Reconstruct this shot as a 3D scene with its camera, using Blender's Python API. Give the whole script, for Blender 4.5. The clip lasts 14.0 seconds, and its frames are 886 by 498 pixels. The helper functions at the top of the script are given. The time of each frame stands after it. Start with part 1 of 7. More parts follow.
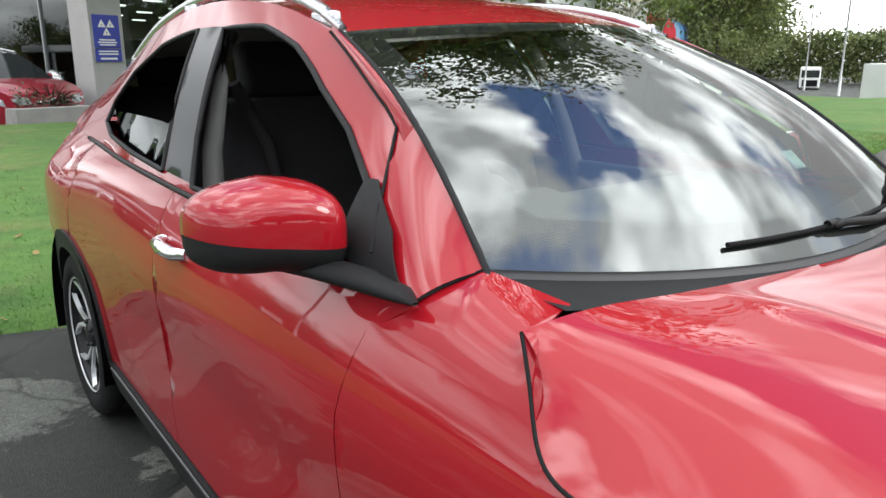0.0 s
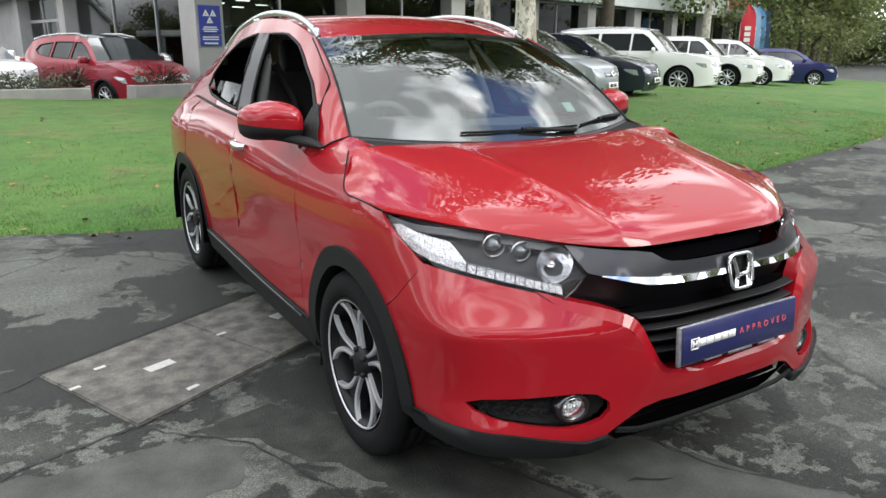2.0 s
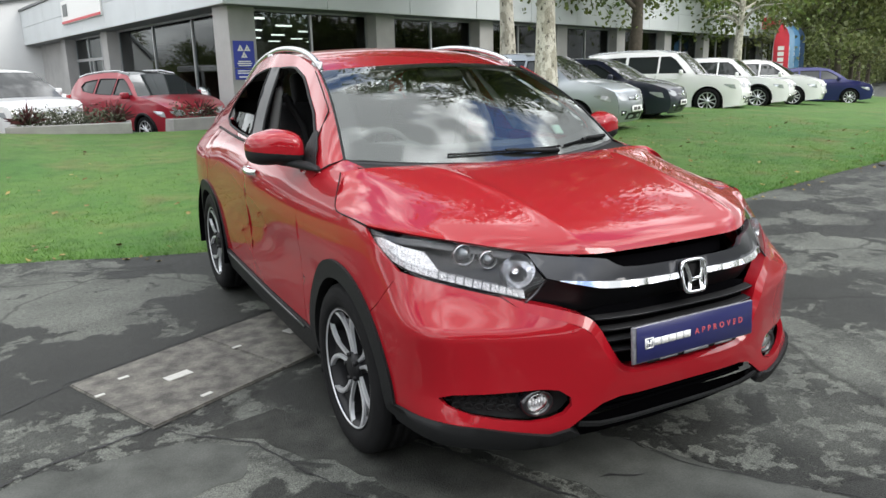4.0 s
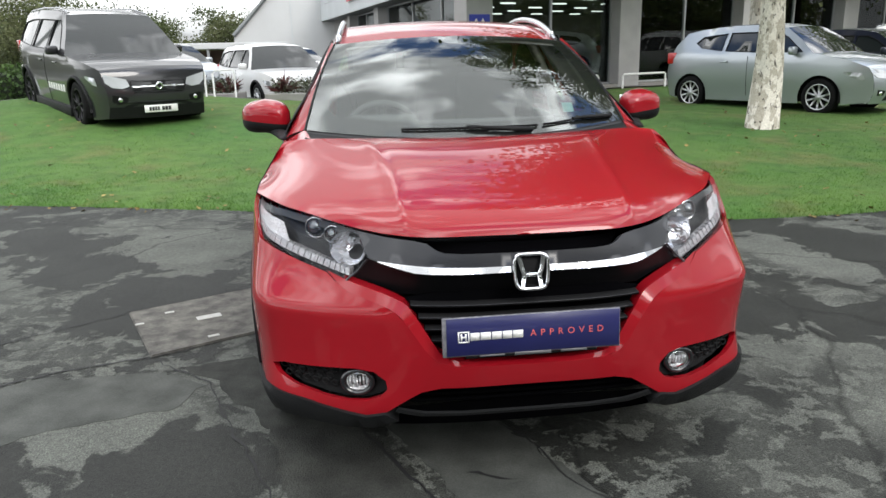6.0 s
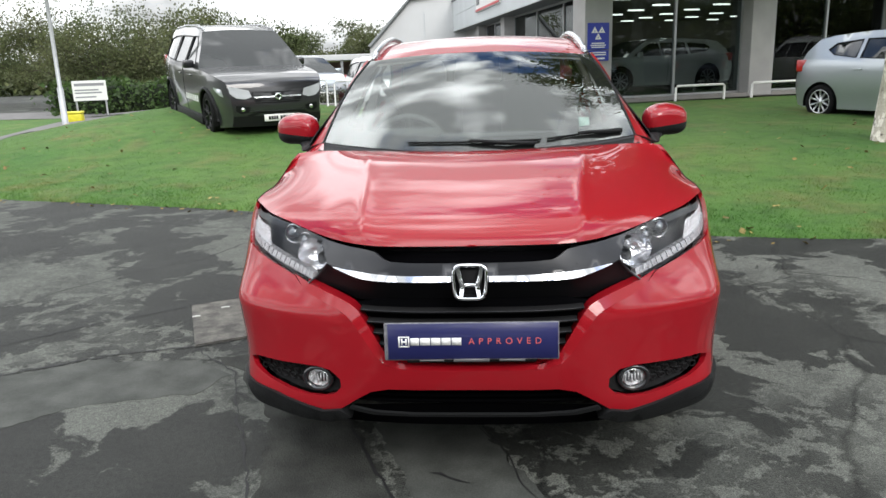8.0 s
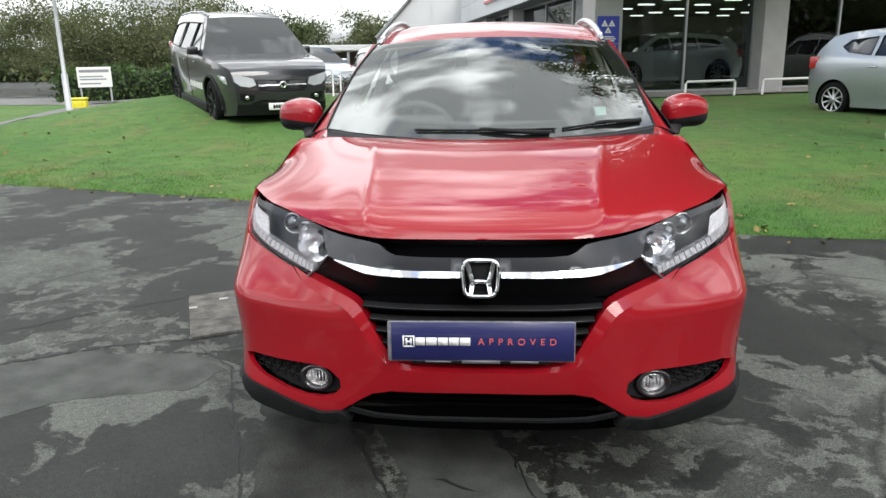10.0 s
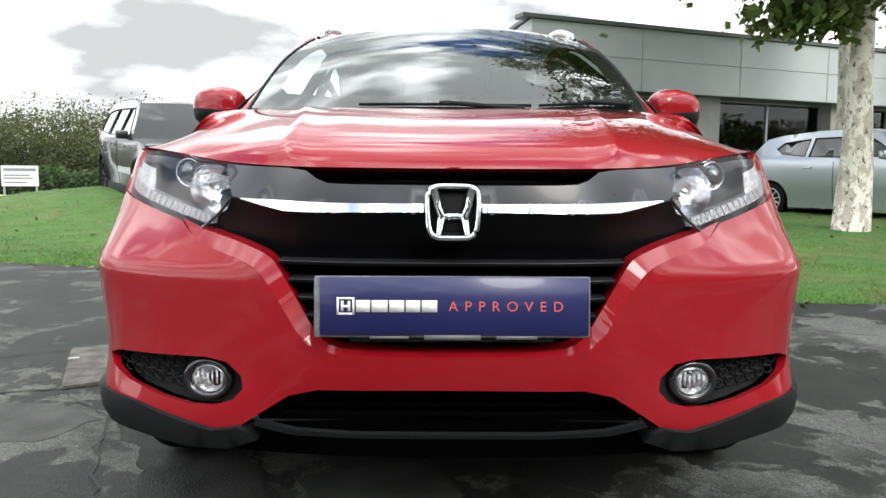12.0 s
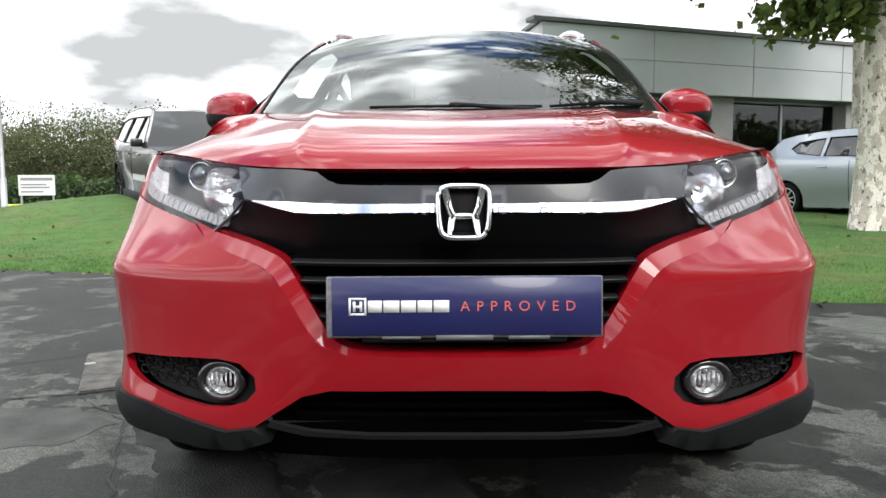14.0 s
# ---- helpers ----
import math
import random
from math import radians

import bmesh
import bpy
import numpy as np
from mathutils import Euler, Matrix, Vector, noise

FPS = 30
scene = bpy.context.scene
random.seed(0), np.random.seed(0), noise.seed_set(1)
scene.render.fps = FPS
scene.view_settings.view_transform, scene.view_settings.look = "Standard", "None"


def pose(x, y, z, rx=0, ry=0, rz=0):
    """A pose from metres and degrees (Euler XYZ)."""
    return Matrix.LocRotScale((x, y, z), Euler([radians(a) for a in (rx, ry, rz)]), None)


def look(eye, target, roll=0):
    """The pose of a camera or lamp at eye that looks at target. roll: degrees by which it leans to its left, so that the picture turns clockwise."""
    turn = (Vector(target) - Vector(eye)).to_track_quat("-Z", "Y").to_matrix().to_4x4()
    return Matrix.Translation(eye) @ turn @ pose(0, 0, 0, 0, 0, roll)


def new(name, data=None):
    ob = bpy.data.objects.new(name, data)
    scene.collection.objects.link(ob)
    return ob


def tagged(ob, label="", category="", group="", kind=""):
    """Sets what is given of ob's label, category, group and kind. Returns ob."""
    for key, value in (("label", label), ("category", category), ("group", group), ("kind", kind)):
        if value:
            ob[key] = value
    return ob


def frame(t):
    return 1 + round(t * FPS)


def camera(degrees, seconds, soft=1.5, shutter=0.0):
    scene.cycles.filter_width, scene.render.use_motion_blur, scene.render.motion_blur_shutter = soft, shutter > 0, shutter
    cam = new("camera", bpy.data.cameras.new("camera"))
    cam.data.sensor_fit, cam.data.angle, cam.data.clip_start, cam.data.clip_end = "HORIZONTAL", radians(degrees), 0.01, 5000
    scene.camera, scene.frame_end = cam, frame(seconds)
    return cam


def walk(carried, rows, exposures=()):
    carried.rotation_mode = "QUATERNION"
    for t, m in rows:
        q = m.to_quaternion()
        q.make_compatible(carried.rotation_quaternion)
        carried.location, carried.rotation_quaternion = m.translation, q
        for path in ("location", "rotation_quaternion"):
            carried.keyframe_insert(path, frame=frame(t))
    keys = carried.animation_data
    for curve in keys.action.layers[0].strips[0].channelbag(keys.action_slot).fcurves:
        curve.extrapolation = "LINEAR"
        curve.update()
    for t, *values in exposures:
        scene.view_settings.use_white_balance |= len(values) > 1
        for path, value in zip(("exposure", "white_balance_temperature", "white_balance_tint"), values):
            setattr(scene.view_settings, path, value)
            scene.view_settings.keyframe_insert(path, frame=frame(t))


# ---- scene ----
from mathutils import geometry

cam = camera(61.8, 14.0)
PATH = [
    (0, (-1.388, -0.424, 1.391), (-0.182, 1.093, 0.895), 0.0),
    (0.5, (-1.526, -1.022, 1.395), (-0.373, 0.527, 0.874), 0.2),
    (1, (-1.622, -1.47, 1.409), (-0.546, 0.114, 0.828), 0.3),
    (1.5, (-1.707, -1.914, 1.424), (-0.711, -0.278, 0.848), -0.1),
    (2, (-1.86, -2.208, 1.43), (-0.847, -0.569, 0.894), 0.2),
    (2.5, (-1.92, -2.359, 1.443), (-0.915, -0.701, 0.954), 0.2),
    (3, (-1.931, -2.389, 1.442), (-0.934, -0.721, 0.969), 0.1),
    (3.2, (-1.931, -2.394, 1.442), (-0.938, -0.722, 0.974), -0.0),
    (5.5, (-0.925, -2.828, 1.412), (-0.411, -0.962, 0.907), -2.5),
    (6, (-0.511, -2.902, 1.409), (-0.271, -0.985, 0.891), -1.3),
    (6.5, (-0.218, -2.988, 1.424), (-0.178, -1.051, 0.931), -2.5),
    (7, (-0.007, -2.994, 1.427), (-0.075, -1.057, 0.932), -1.2),
    (7.5, (0.039, -3.024, 1.43), (-0.087, -1.088, 0.946), -1.7),
    (8, (0.054, -3.038, 1.43), (-0.065, -1.102, 0.942), -1.9),
    (10.5, (0.003, -2.746, 1.363), (-0.117, -0.815, 0.857), -0.6),
    (11, (-0.067, -2.42, 1.257), (-0.065, -0.483, 0.76), -0.9),
    (11.5, (-0.066, -2.298, 0.943), (-0.034, -0.334, 0.569), 0.4),
    (12, (-0.046, -2.325, 0.846), (-0.009, -0.334, 0.658), 0.4),
    (12.5, (-0.045, -2.326, 0.846), (-0.032, -0.333, 0.68), 0.1),
    (13, (-0.041, -2.325, 0.843), (-0.043, -0.333, 0.663), -0.1),
    (13.5, (-0.043, -2.324, 0.842), (-0.039, -0.332, 0.66), -0.2),
    (14, (-0.042, -2.325, 0.837), (-0.041, -0.333, 0.661), -0.3),
]
walk(cam, [(t, look(eye, target, roll)) for t, eye, target, roll in PATH], exposures=[(0, .05), (.5, -.30), (1, -.38), (1.5, -.28), (2, -.02), (3, .0), (5.5, -.22), (6, -.24), (8, -.22), (10.5, -.20), (11, -.36), (12, -.03), (13, -.10), (14, -.10)])

# ---- light ----
SUN_EL, SUN_AZ = 38.0, 150.0
world = bpy.data.worlds.new("World")
scene.world = world
world.use_nodes = True
wn, wl = world.node_tree.nodes, world.node_tree.links
wn.clear()
sky = wn.new("ShaderNodeTexSky")
sky.sky_type, sky.sun_disc = "NISHITA", False
sky.sun_elevation, sky.sun_rotation = radians(SUN_EL), radians(SUN_AZ)
sky_tint = wn.new("ShaderNodeMix")
sky_tint.data_type, sky_tint.blend_type = "RGBA", "MULTIPLY"
sky_tint.inputs[0].default_value = 1.0
sky_tint.inputs[7].default_value = (0.13, 0.145, 0.175, 1)
wl.new(sky.outputs[0], sky_tint.inputs[6])
wco = wn.new("ShaderNodeTexCoord")
wmap = wn.new("ShaderNodeMapping")
wmap.inputs["Scale"].default_value = (1.0, 1.0, 2.6)
wmap.inputs["Location"].default_value = (-4.4, 8.5, 10.2)
wl.new(wco.outputs["Generated"], wmap.inputs[0])
cl = wn.new("ShaderNodeTexNoise")
cl.inputs["Scale"].default_value, cl.inputs["Detail"].default_value, cl.inputs["Roughness"].default_value = 1.9, 7.0, 0.56
wl.new(wmap.outputs[0], cl.inputs[0])
cover = wn.new("ShaderNodeValToRGB")
cover.color_ramp.elements[0].position, cover.color_ramp.elements[1].position = 0.385, 0.47
wl.new(cl.outputs[0], cover.inputs[0])
shade = wn.new("ShaderNodeValToRGB")
shade.color_ramp.elements[0].position, shade.color_ramp.elements[1].position = 0.38, 0.56
shade.color_ramp.elements[0].color, shade.color_ramp.elements[1].color = (2.95, 3.0, 3.05, 1), (0.80, 0.825, 0.84, 1)
cl2 = wn.new("ShaderNodeTexNoise")
cl2.inputs["Scale"].default_value, cl2.inputs["Detail"].default_value = 3.1, 6.0
wl.new(wmap.outputs[0], cl2.inputs[0])
wl.new(cl2.outputs[0], shade.inputs[0])
low_sky = wn.new("ShaderNodeMapRange")
low_sky.inputs["From Min"].default_value, low_sky.inputs["From Max"].default_value = 0.32, 0.55
low_sky.inputs["To Min"].default_value, low_sky.inputs["To Max"].default_value = 1.0, 0.0
closed = wn.new("ShaderNodeMath")
closed.operation = "MAXIMUM"
wl.new(cover.outputs[0], closed.inputs[0]), wl.new(low_sky.outputs[0], closed.inputs[1])
wmix = wn.new("ShaderNodeMix")
wmix.data_type = "RGBA"
wl.new(closed.outputs[0], wmix.inputs[0])
wl.new(sky_tint.outputs[2], wmix.inputs[6])
wl.new(shade.outputs[0], wmix.inputs[7])
wsep = wn.new("ShaderNodeSeparateXYZ")
wl.new(wco.outputs["Generated"], wsep.inputs[0])
rise = wn.new("ShaderNodeMapRange")
rise.inputs["From Min"].default_value, rise.inputs["From Max"].default_value = 0.28, 0.85
rise.inputs["To Min"].default_value, rise.inputs["To Max"].default_value = 0.90, 2.3
wl.new(wsep.outputs[2], rise.inputs[0]), wl.new(wsep.outputs[2], low_sky.inputs[0])
lift = wn.new("ShaderNodeMix")
lift.data_type, lift.blend_type = "RGBA", "MULTIPLY"
lift.inputs[0].default_value = 1.0
wl.new(wmix.outputs[2], lift.inputs[6])
wl.new(rise.outputs[0], lift.inputs[7])
bg = wn.new("ShaderNodeBackground")
bg.inputs[1].default_value = 1.0
wl.new(lift.outputs[2], bg.inputs[0])
wout = wn.new("ShaderNodeOutputWorld")
wl.new(bg.outputs[0], wout.inputs[0])

sun = new("sun", bpy.data.lights.new("sun", "SUN"))
sun.data.energy, sun.data.angle, sun.data.color = 1.9, radians(24), (1.0, 0.96, 0.9)
az, el = radians(SUN_AZ), radians(SUN_EL)
sun.matrix_world = look((0, 0, 30), Vector((0, 0, 30)) - Vector((math.sin(az) * math.cos(el), math.cos(az) * math.cos(el), math.sin(el))))


# ---- materials ----
def mat(name, color, rough=0.5, metal=0.0, coat=0.0, coat_rough=0.03, spec=0.5, vary=0.0, vscale=6.0, bump=0.0, bscale=200.0, color2=None, fine=0.0, fscale=120.0, emit=None, rand=0.0):
    m = bpy.data.materials.new(name)
    m.use_nodes = True
    n, l = m.node_tree.nodes, m.node_tree.links
    b = n["Principled BSDF"]
    b.inputs["Roughness"].default_value, b.inputs["Metallic"].default_value = rough, metal
    b.inputs["Coat Weight"].default_value, b.inputs["Coat Roughness"].default_value = coat, coat_rough
    b.inputs["Specular IOR Level"].default_value = spec
    b.inputs["Coat IOR"].default_value = 1.48
    c = (*color, 1)
    b.inputs["Base Color"].default_value = c
    co = n.new("ShaderNodeTexCoord")
    last = None
    if vary or color2:
        t = n.new("ShaderNodeTexNoise")
        t.inputs["Scale"].default_value, t.inputs["Detail"].default_value = vscale, 6
        l.new(co.outputs["Object"], t.inputs[0])
        r = n.new("ShaderNodeValToRGB")
        r.color_ramp.elements[0].position, r.color_ramp.elements[1].position = 0.35, 0.65
        c2 = color2 or tuple(v * (1 - vary) for v in color)
        r.color_ramp.elements[0].color, r.color_ramp.elements[1].color = (*c2, 1), c
        l.new(t.outputs[0], r.inputs[0])
        last = r.outputs[0]
    if fine:
        t = n.new("ShaderNodeTexNoise")
        t.inputs["Scale"].default_value, t.inputs["Detail"].default_value = fscale, 3
        l.new(co.outputs["Object"], t.inputs[0])
        r = n.new("ShaderNodeMapRange")
        r.inputs["To Min"].default_value, r.inputs["To Max"].default_value = 1 - fine, 1 + fine
        l.new(t.outputs[0], r.inputs[0])
        x = n.new("ShaderNodeMix")
        x.data_type, x.blend_type = "RGBA", "MULTIPLY"
        x.inputs[0].default_value = 1
        if last:
            l.new(last, x.inputs[6])
        else:
            x.inputs[6].default_value = c
        l.new(r.outputs[0], x.inputs[7])
        last = x.outputs[2]
    if rand:
        oi = n.new("ShaderNodeNewGeometry")
        r = n.new("ShaderNodeMapRange")
        r.inputs["To Min"].default_value, r.inputs["To Max"].default_value = 1 - rand, 1 + rand
        l.new(oi.outputs["Random Per Island"], r.inputs[0])
        x = n.new("ShaderNodeMix")
        x.data_type, x.blend_type = "RGBA", "MULTIPLY"
        x.inputs[0].default_value = 1
        if last:
            l.new(last, x.inputs[6])
        else:
            x.inputs[6].default_value = c
        l.new(r.outputs[0], x.inputs[7])
        last = x.outputs[2]
    if last:
        l.new(last, b.inputs["Base Color"])
    if bump:
        t = n.new("ShaderNodeTexNoise")
        t.inputs["Scale"].default_value, t.inputs["Detail"].default_value = bscale, 4
        l.new(co.outputs["Object"], t.inputs[0])
        bp = n.new("ShaderNodeBump")
        bp.inputs["Strength"].default_value, bp.inputs["Distance"].default_value = bump, 0.01
        l.new(t.outputs[0], bp.inputs["Height"])
        l.new(bp.outputs[0], b.inputs["Normal"])
    if emit:
        b.inputs["Emission Color"].default_value, b.inputs["Emission Strength"].default_value = (*emit[:3], 1), emit[3]
    return m


def glass(name, color=(1, 1, 1), rough=0.0, ior=1.45, clear=0.5):
    """Thin pane: a clear sheet with a mirror coat by Fresnel."""
    m = bpy.data.materials.new(name)
    m.use_nodes = True
    n, l = m.node_tree.nodes, m.node_tree.links
    n.remove(n["Principled BSDF"])
    tr = n.new("ShaderNodeBsdfTransparent")
    tr.inputs[0].default_value = (*[v * clear for v in color], 1)
    gl = n.new("ShaderNodeBsdfGlossy")
    gl.inputs["Roughness"].default_value = rough
    gl.inputs["Color"].default_value = (*[.88 * v ** .5 for v in color], 1)
    fr = n.new("ShaderNodeFresnel")
    fr.inputs[0].default_value = ior
    mx = n.new("ShaderNodeMixShader")
    l.new(fr.outputs[0], mx.inputs[0]), l.new(tr.outputs[0], mx.inputs[1]), l.new(gl.outputs[0], mx.inputs[2])
    l.new(mx.outputs[0], n["Material Output"].inputs[0])
    return m


PAINT = mat("red_paint", (0.27, 0.0035, 0.0095), 0.5, 0.0, 1.0, 0.012, spec=0.1, fine=0.06, fscale=900)
PLASTIC = mat("black_plastic", (0.009, 0.0095, 0.010), 0.55, spec=0.22, bump=0.25, bscale=900, fine=0.15, fscale=300)
SATIN_BLACK = mat("satin_black", (0.006, 0.006, 0.007), 0.38, spec=0.25)
GLOSS_BLACK = mat("gloss_black", (0.008, 0.008, 0.010), 0.12, coat=1.0, coat_rough=0.03)
GREY_GLOSS = mat("grey_gloss", (0.020, 0.021, 0.025), 0.28, 0.0, coat=0.15, fine=0.05)
MESH_BLACK = mat("mesh_black", (0.006, 0.006, 0.0065), 0.75, spec=0.2, fine=0.2)
RUBBER = mat("tyre_rubber", (0.009, 0.009, 0.0095), 0.8, spec=0.15, bump=0.3, bscale=300, vary=0.3, vscale=20)
CHROME = mat("chrome", (0.82, 0.83, 0.85), 0.07, 1.0)
SATIN = mat("satin_silver", (0.62, 0.63, 0.65), 0.25, 0.9, fine=0.05)
ALLOY = mat("machined_alloy", (0.66, 0.67, 0.69), 0.3, 0.7, fine=0.08, fscale=400)
ALLOY_DARK = mat("dark_alloy", (0.008, 0.008, 0.009), 0.45, spec=0.25)
REFLECTOR = mat("lamp_reflector", (0.86, 0.87, 0.90), 0.22, 1.0, bump=0.35, bscale=45)
LAMP_DARK = mat("lamp_housing", (0.010, 0.011, 0.013), 0.35, 0.2)
# near-black with no sheen: the shade inside recesses is put into the colour
RECESS_SHADE = mat("recess_shade_black", (0.0025, 0.0025, 0.003), 0.9, spec=0.0)
LENS = mat("projector_lens", (0.10, 0.11, 0.12), 0.06, 0.7, coat=1.0, bump=0.25, bscale=60)
LAMP_GLASS = glass("lamp_glass", ior=1.24, clear=0.95)
FACET = mat("faceted_reflector", (0.74, 0.75, 0.77), 0.25, 0.6, fine=0.6, fscale=130, bump=0.9, bscale=110)
GUIDE = mat("light_guide", (0.48, 0.49, 0.51), 0.22, 0.6, coat=0.5, fine=0.6, fscale=160, bump=0.8, bscale=120)
SCREEN = glass("windscreen_glass", (0.93, 1.0, 0.97), ior=2.25, clear=0.92)
TINT = glass("tinted_glass", (0.5, 0.55, 0.55), ior=1.5, clear=0.6)
DARK_TINT = glass("privacy_glass", (0.3, 0.35, 0.4), ior=1.6, clear=0.3)
CABIN = mat("cabin_plastic", (0.13, 0.14, 0.138), 0.8, spec=0.2, vary=0.1, vscale=5)
CLOTH = mat("seat_cloth", (0.012, 0.012, 0.013), 0.9, fine=0.3, fscale=300, bump=0.3)
LINER = mat("headlining", (0.45, 0.45, 0.43), 0.95, fine=0.1)
PLATE_BLUE = mat("show_plate_blue", (0.012, 0.014, 0.085), 0.35, coat=0.3, vary=0.1)
PLATE_WHITE = mat("plate_white", (0.78, 0.78, 0.76), 0.4, fine=0.05)
PLATE_RED = mat("plate_red_print", (0.55, 0.10, 0.10), 0.5)
INK = mat("black_ink", (0.02, 0.02, 0.02), 0.6)


# ---- mesh helpers ----
def part(name, bm, material, parent=None, label="", smooth=True):
    me = bpy.data.meshes.new(name)
    bm.to_mesh(me)
    bm.free()
    me.materials.append(material)
    if smooth:
        me.polygons.foreach_set("use_smooth", [True] * len(me.polygons))
    ob = new(name, me)
    if parent:
        ob.parent = parent
    if label:
        tagged(ob, label)
    return ob


def from_arrays(name, verts, faces, material, parent=None, label="", smooth=False):
    me = bpy.data.meshes.new(name)
    me.from_pydata([tuple(v) for v in verts], [], [tuple(f) for f in faces])
    me.materials.append(material)
    if smooth:
        me.polygons.foreach_set("use_smooth", [True] * len(me.polygons))
    me.update()
    ob = new(name, me)
    if parent:
        ob.parent = parent
    if label:
        tagged(ob, label)
    return ob


def thing(name, m, label, category, group="", kind=""):
    ob = new(name)
    ob.matrix_world = m
    ob.empty_display_size = 0.1
    return tagged(ob, label, category, group, kind)


def box(bm, size, at=(0, 0, 0), rot=(0, 0, 0), bevel=0.0, seg=2):
    m = pose(*at, *rot) @ Matrix.Diagonal((*size, 1))
    r = bmesh.ops.create_cube(bm, size=1, matrix=m)
    if bevel:
        es = list({e for v in r["verts"] for e in v.link_edges})
        bmesh.ops.bevel(bm, geom=es, offset=bevel, segments=seg, affect="EDGES", profile=0.5)
    return bm


def cyl(bm, r1, r2, depth, m, seg=24, caps=True):
    bmesh.ops.create_cone(bm, cap_ends=caps, cap_tris=False, segments=seg, radius1=r1, radius2=r2, depth=depth, matrix=m)
    return bm


def tube(bm, pts, radius, seg=8, caps=True):
    """A round bar along pts; radius may be a list."""
    n = len(pts)
    pts = [Vector(p) for p in pts]
    rad = radius if isinstance(radius, (list, tuple)) else [radius] * n
    rings, up = [], Vector((0.13, 0.21, 0.97))
    for i, p in enumerate(pts):
        d = (pts[min(i + 1, n - 1)] - pts[max(i - 1, 0)]).normalized()
        a = d.cross(up if abs(d.dot(up)) < 0.95 else Vector((1, 0, 0))).normalized()
        b = d.cross(a)
        rings.append([bm.verts.new(p + (a * math.cos(k * 2 * math.pi / seg) + b * math.sin(k * 2 * math.pi / seg)) * rad[i]) for k in range(seg)])
    for r0, r1 in zip(rings, rings[1:]):
        for k in range(seg):
            bm.faces.new((r0[k], r0[(k + 1) % seg], r1[(k + 1) % seg], r1[k]))
    if caps:
        bm.faces.new(rings[0]), bm.faces.new(rings[-1][::-1])
    return bm


def lathe(bm, prof, seg=40, m=Matrix()):
    """Turns a profile of (radius, along x) round the x axis."""
    rings = []
    for r, x in prof:
        rings.append([bm.verts.new(m @ Vector((x, r * math.cos(2 * math.pi * k / seg), r * math.sin(2 * math.pi * k / seg)))) for k in range(seg)])
    for r0, r1 in zip(rings, rings[1:]):
        for k in range(seg):
            bm.faces.new((r0[k], r1[k], r1[(k + 1) % seg], r0[(k + 1) % seg]))
    return bm


def bars(bm, rects, m, depth=0.002):
    """Flat bars (x0, z0, x1, z1) in the xz plane of m, facing -y."""
    for x0, z0, x1, z1 in rects:
        bmesh.ops.create_cube(bm, size=1, matrix=m @ pose((x0 + x1) / 2, -depth / 2, (z0 + z1) / 2) @ Matrix.Diagonal((abs(x1 - x0), depth, abs(z1 - z0), 1)))
    return bm


def spline(P, t, brk=()):
    """Catmull-Rom through the rows of P at t (0 .. n-1); brk: indices at which it may kink."""
    n = len(P) - 1
    t = min(max(t, 0.0), float(n))
    i = min(int(t), n - 1)
    f = t - i
    p1, p2 = P[i], P[i + 1]
    p0 = P[i - 1] if i > 0 and i not in brk else 2 * p1 - p2
    p3 = P[i + 2] if i + 2 <= n and (i + 1) not in brk else 2 * p2 - p1
    return 0.5 * (2 * p1 + (p2 - p0) * f + (2 * p0 - 5 * p1 + 4 * p2 - p3) * f * f + (3 * p1 - p0 - 3 * p2 + p3) * f ** 3)


def inside(p, poly):
    x, y = p
    c = False
    j = len(poly) - 1
    for i in range(len(poly)):
        xi, yi, xj, yj = *poly[i], *poly[j]
        if (yi > y) != (yj > y) and x < (xj - xi) * (y - yi) / (yj - yi) + xi:
            c = not c
        j = i
    return c


def resample(poly, step, scale=(1, 1)):
    out = []
    for (a, b), (c, d) in zip(poly, poly[1:] + poly[:1]):
        n = max(1, int(math.hypot((c - a) * scale[0], (d - b) * scale[1]) / step))
        out += [(a + (c - a) * k / n, b + (d - b) * k / n) for k in range(n)]
    return out


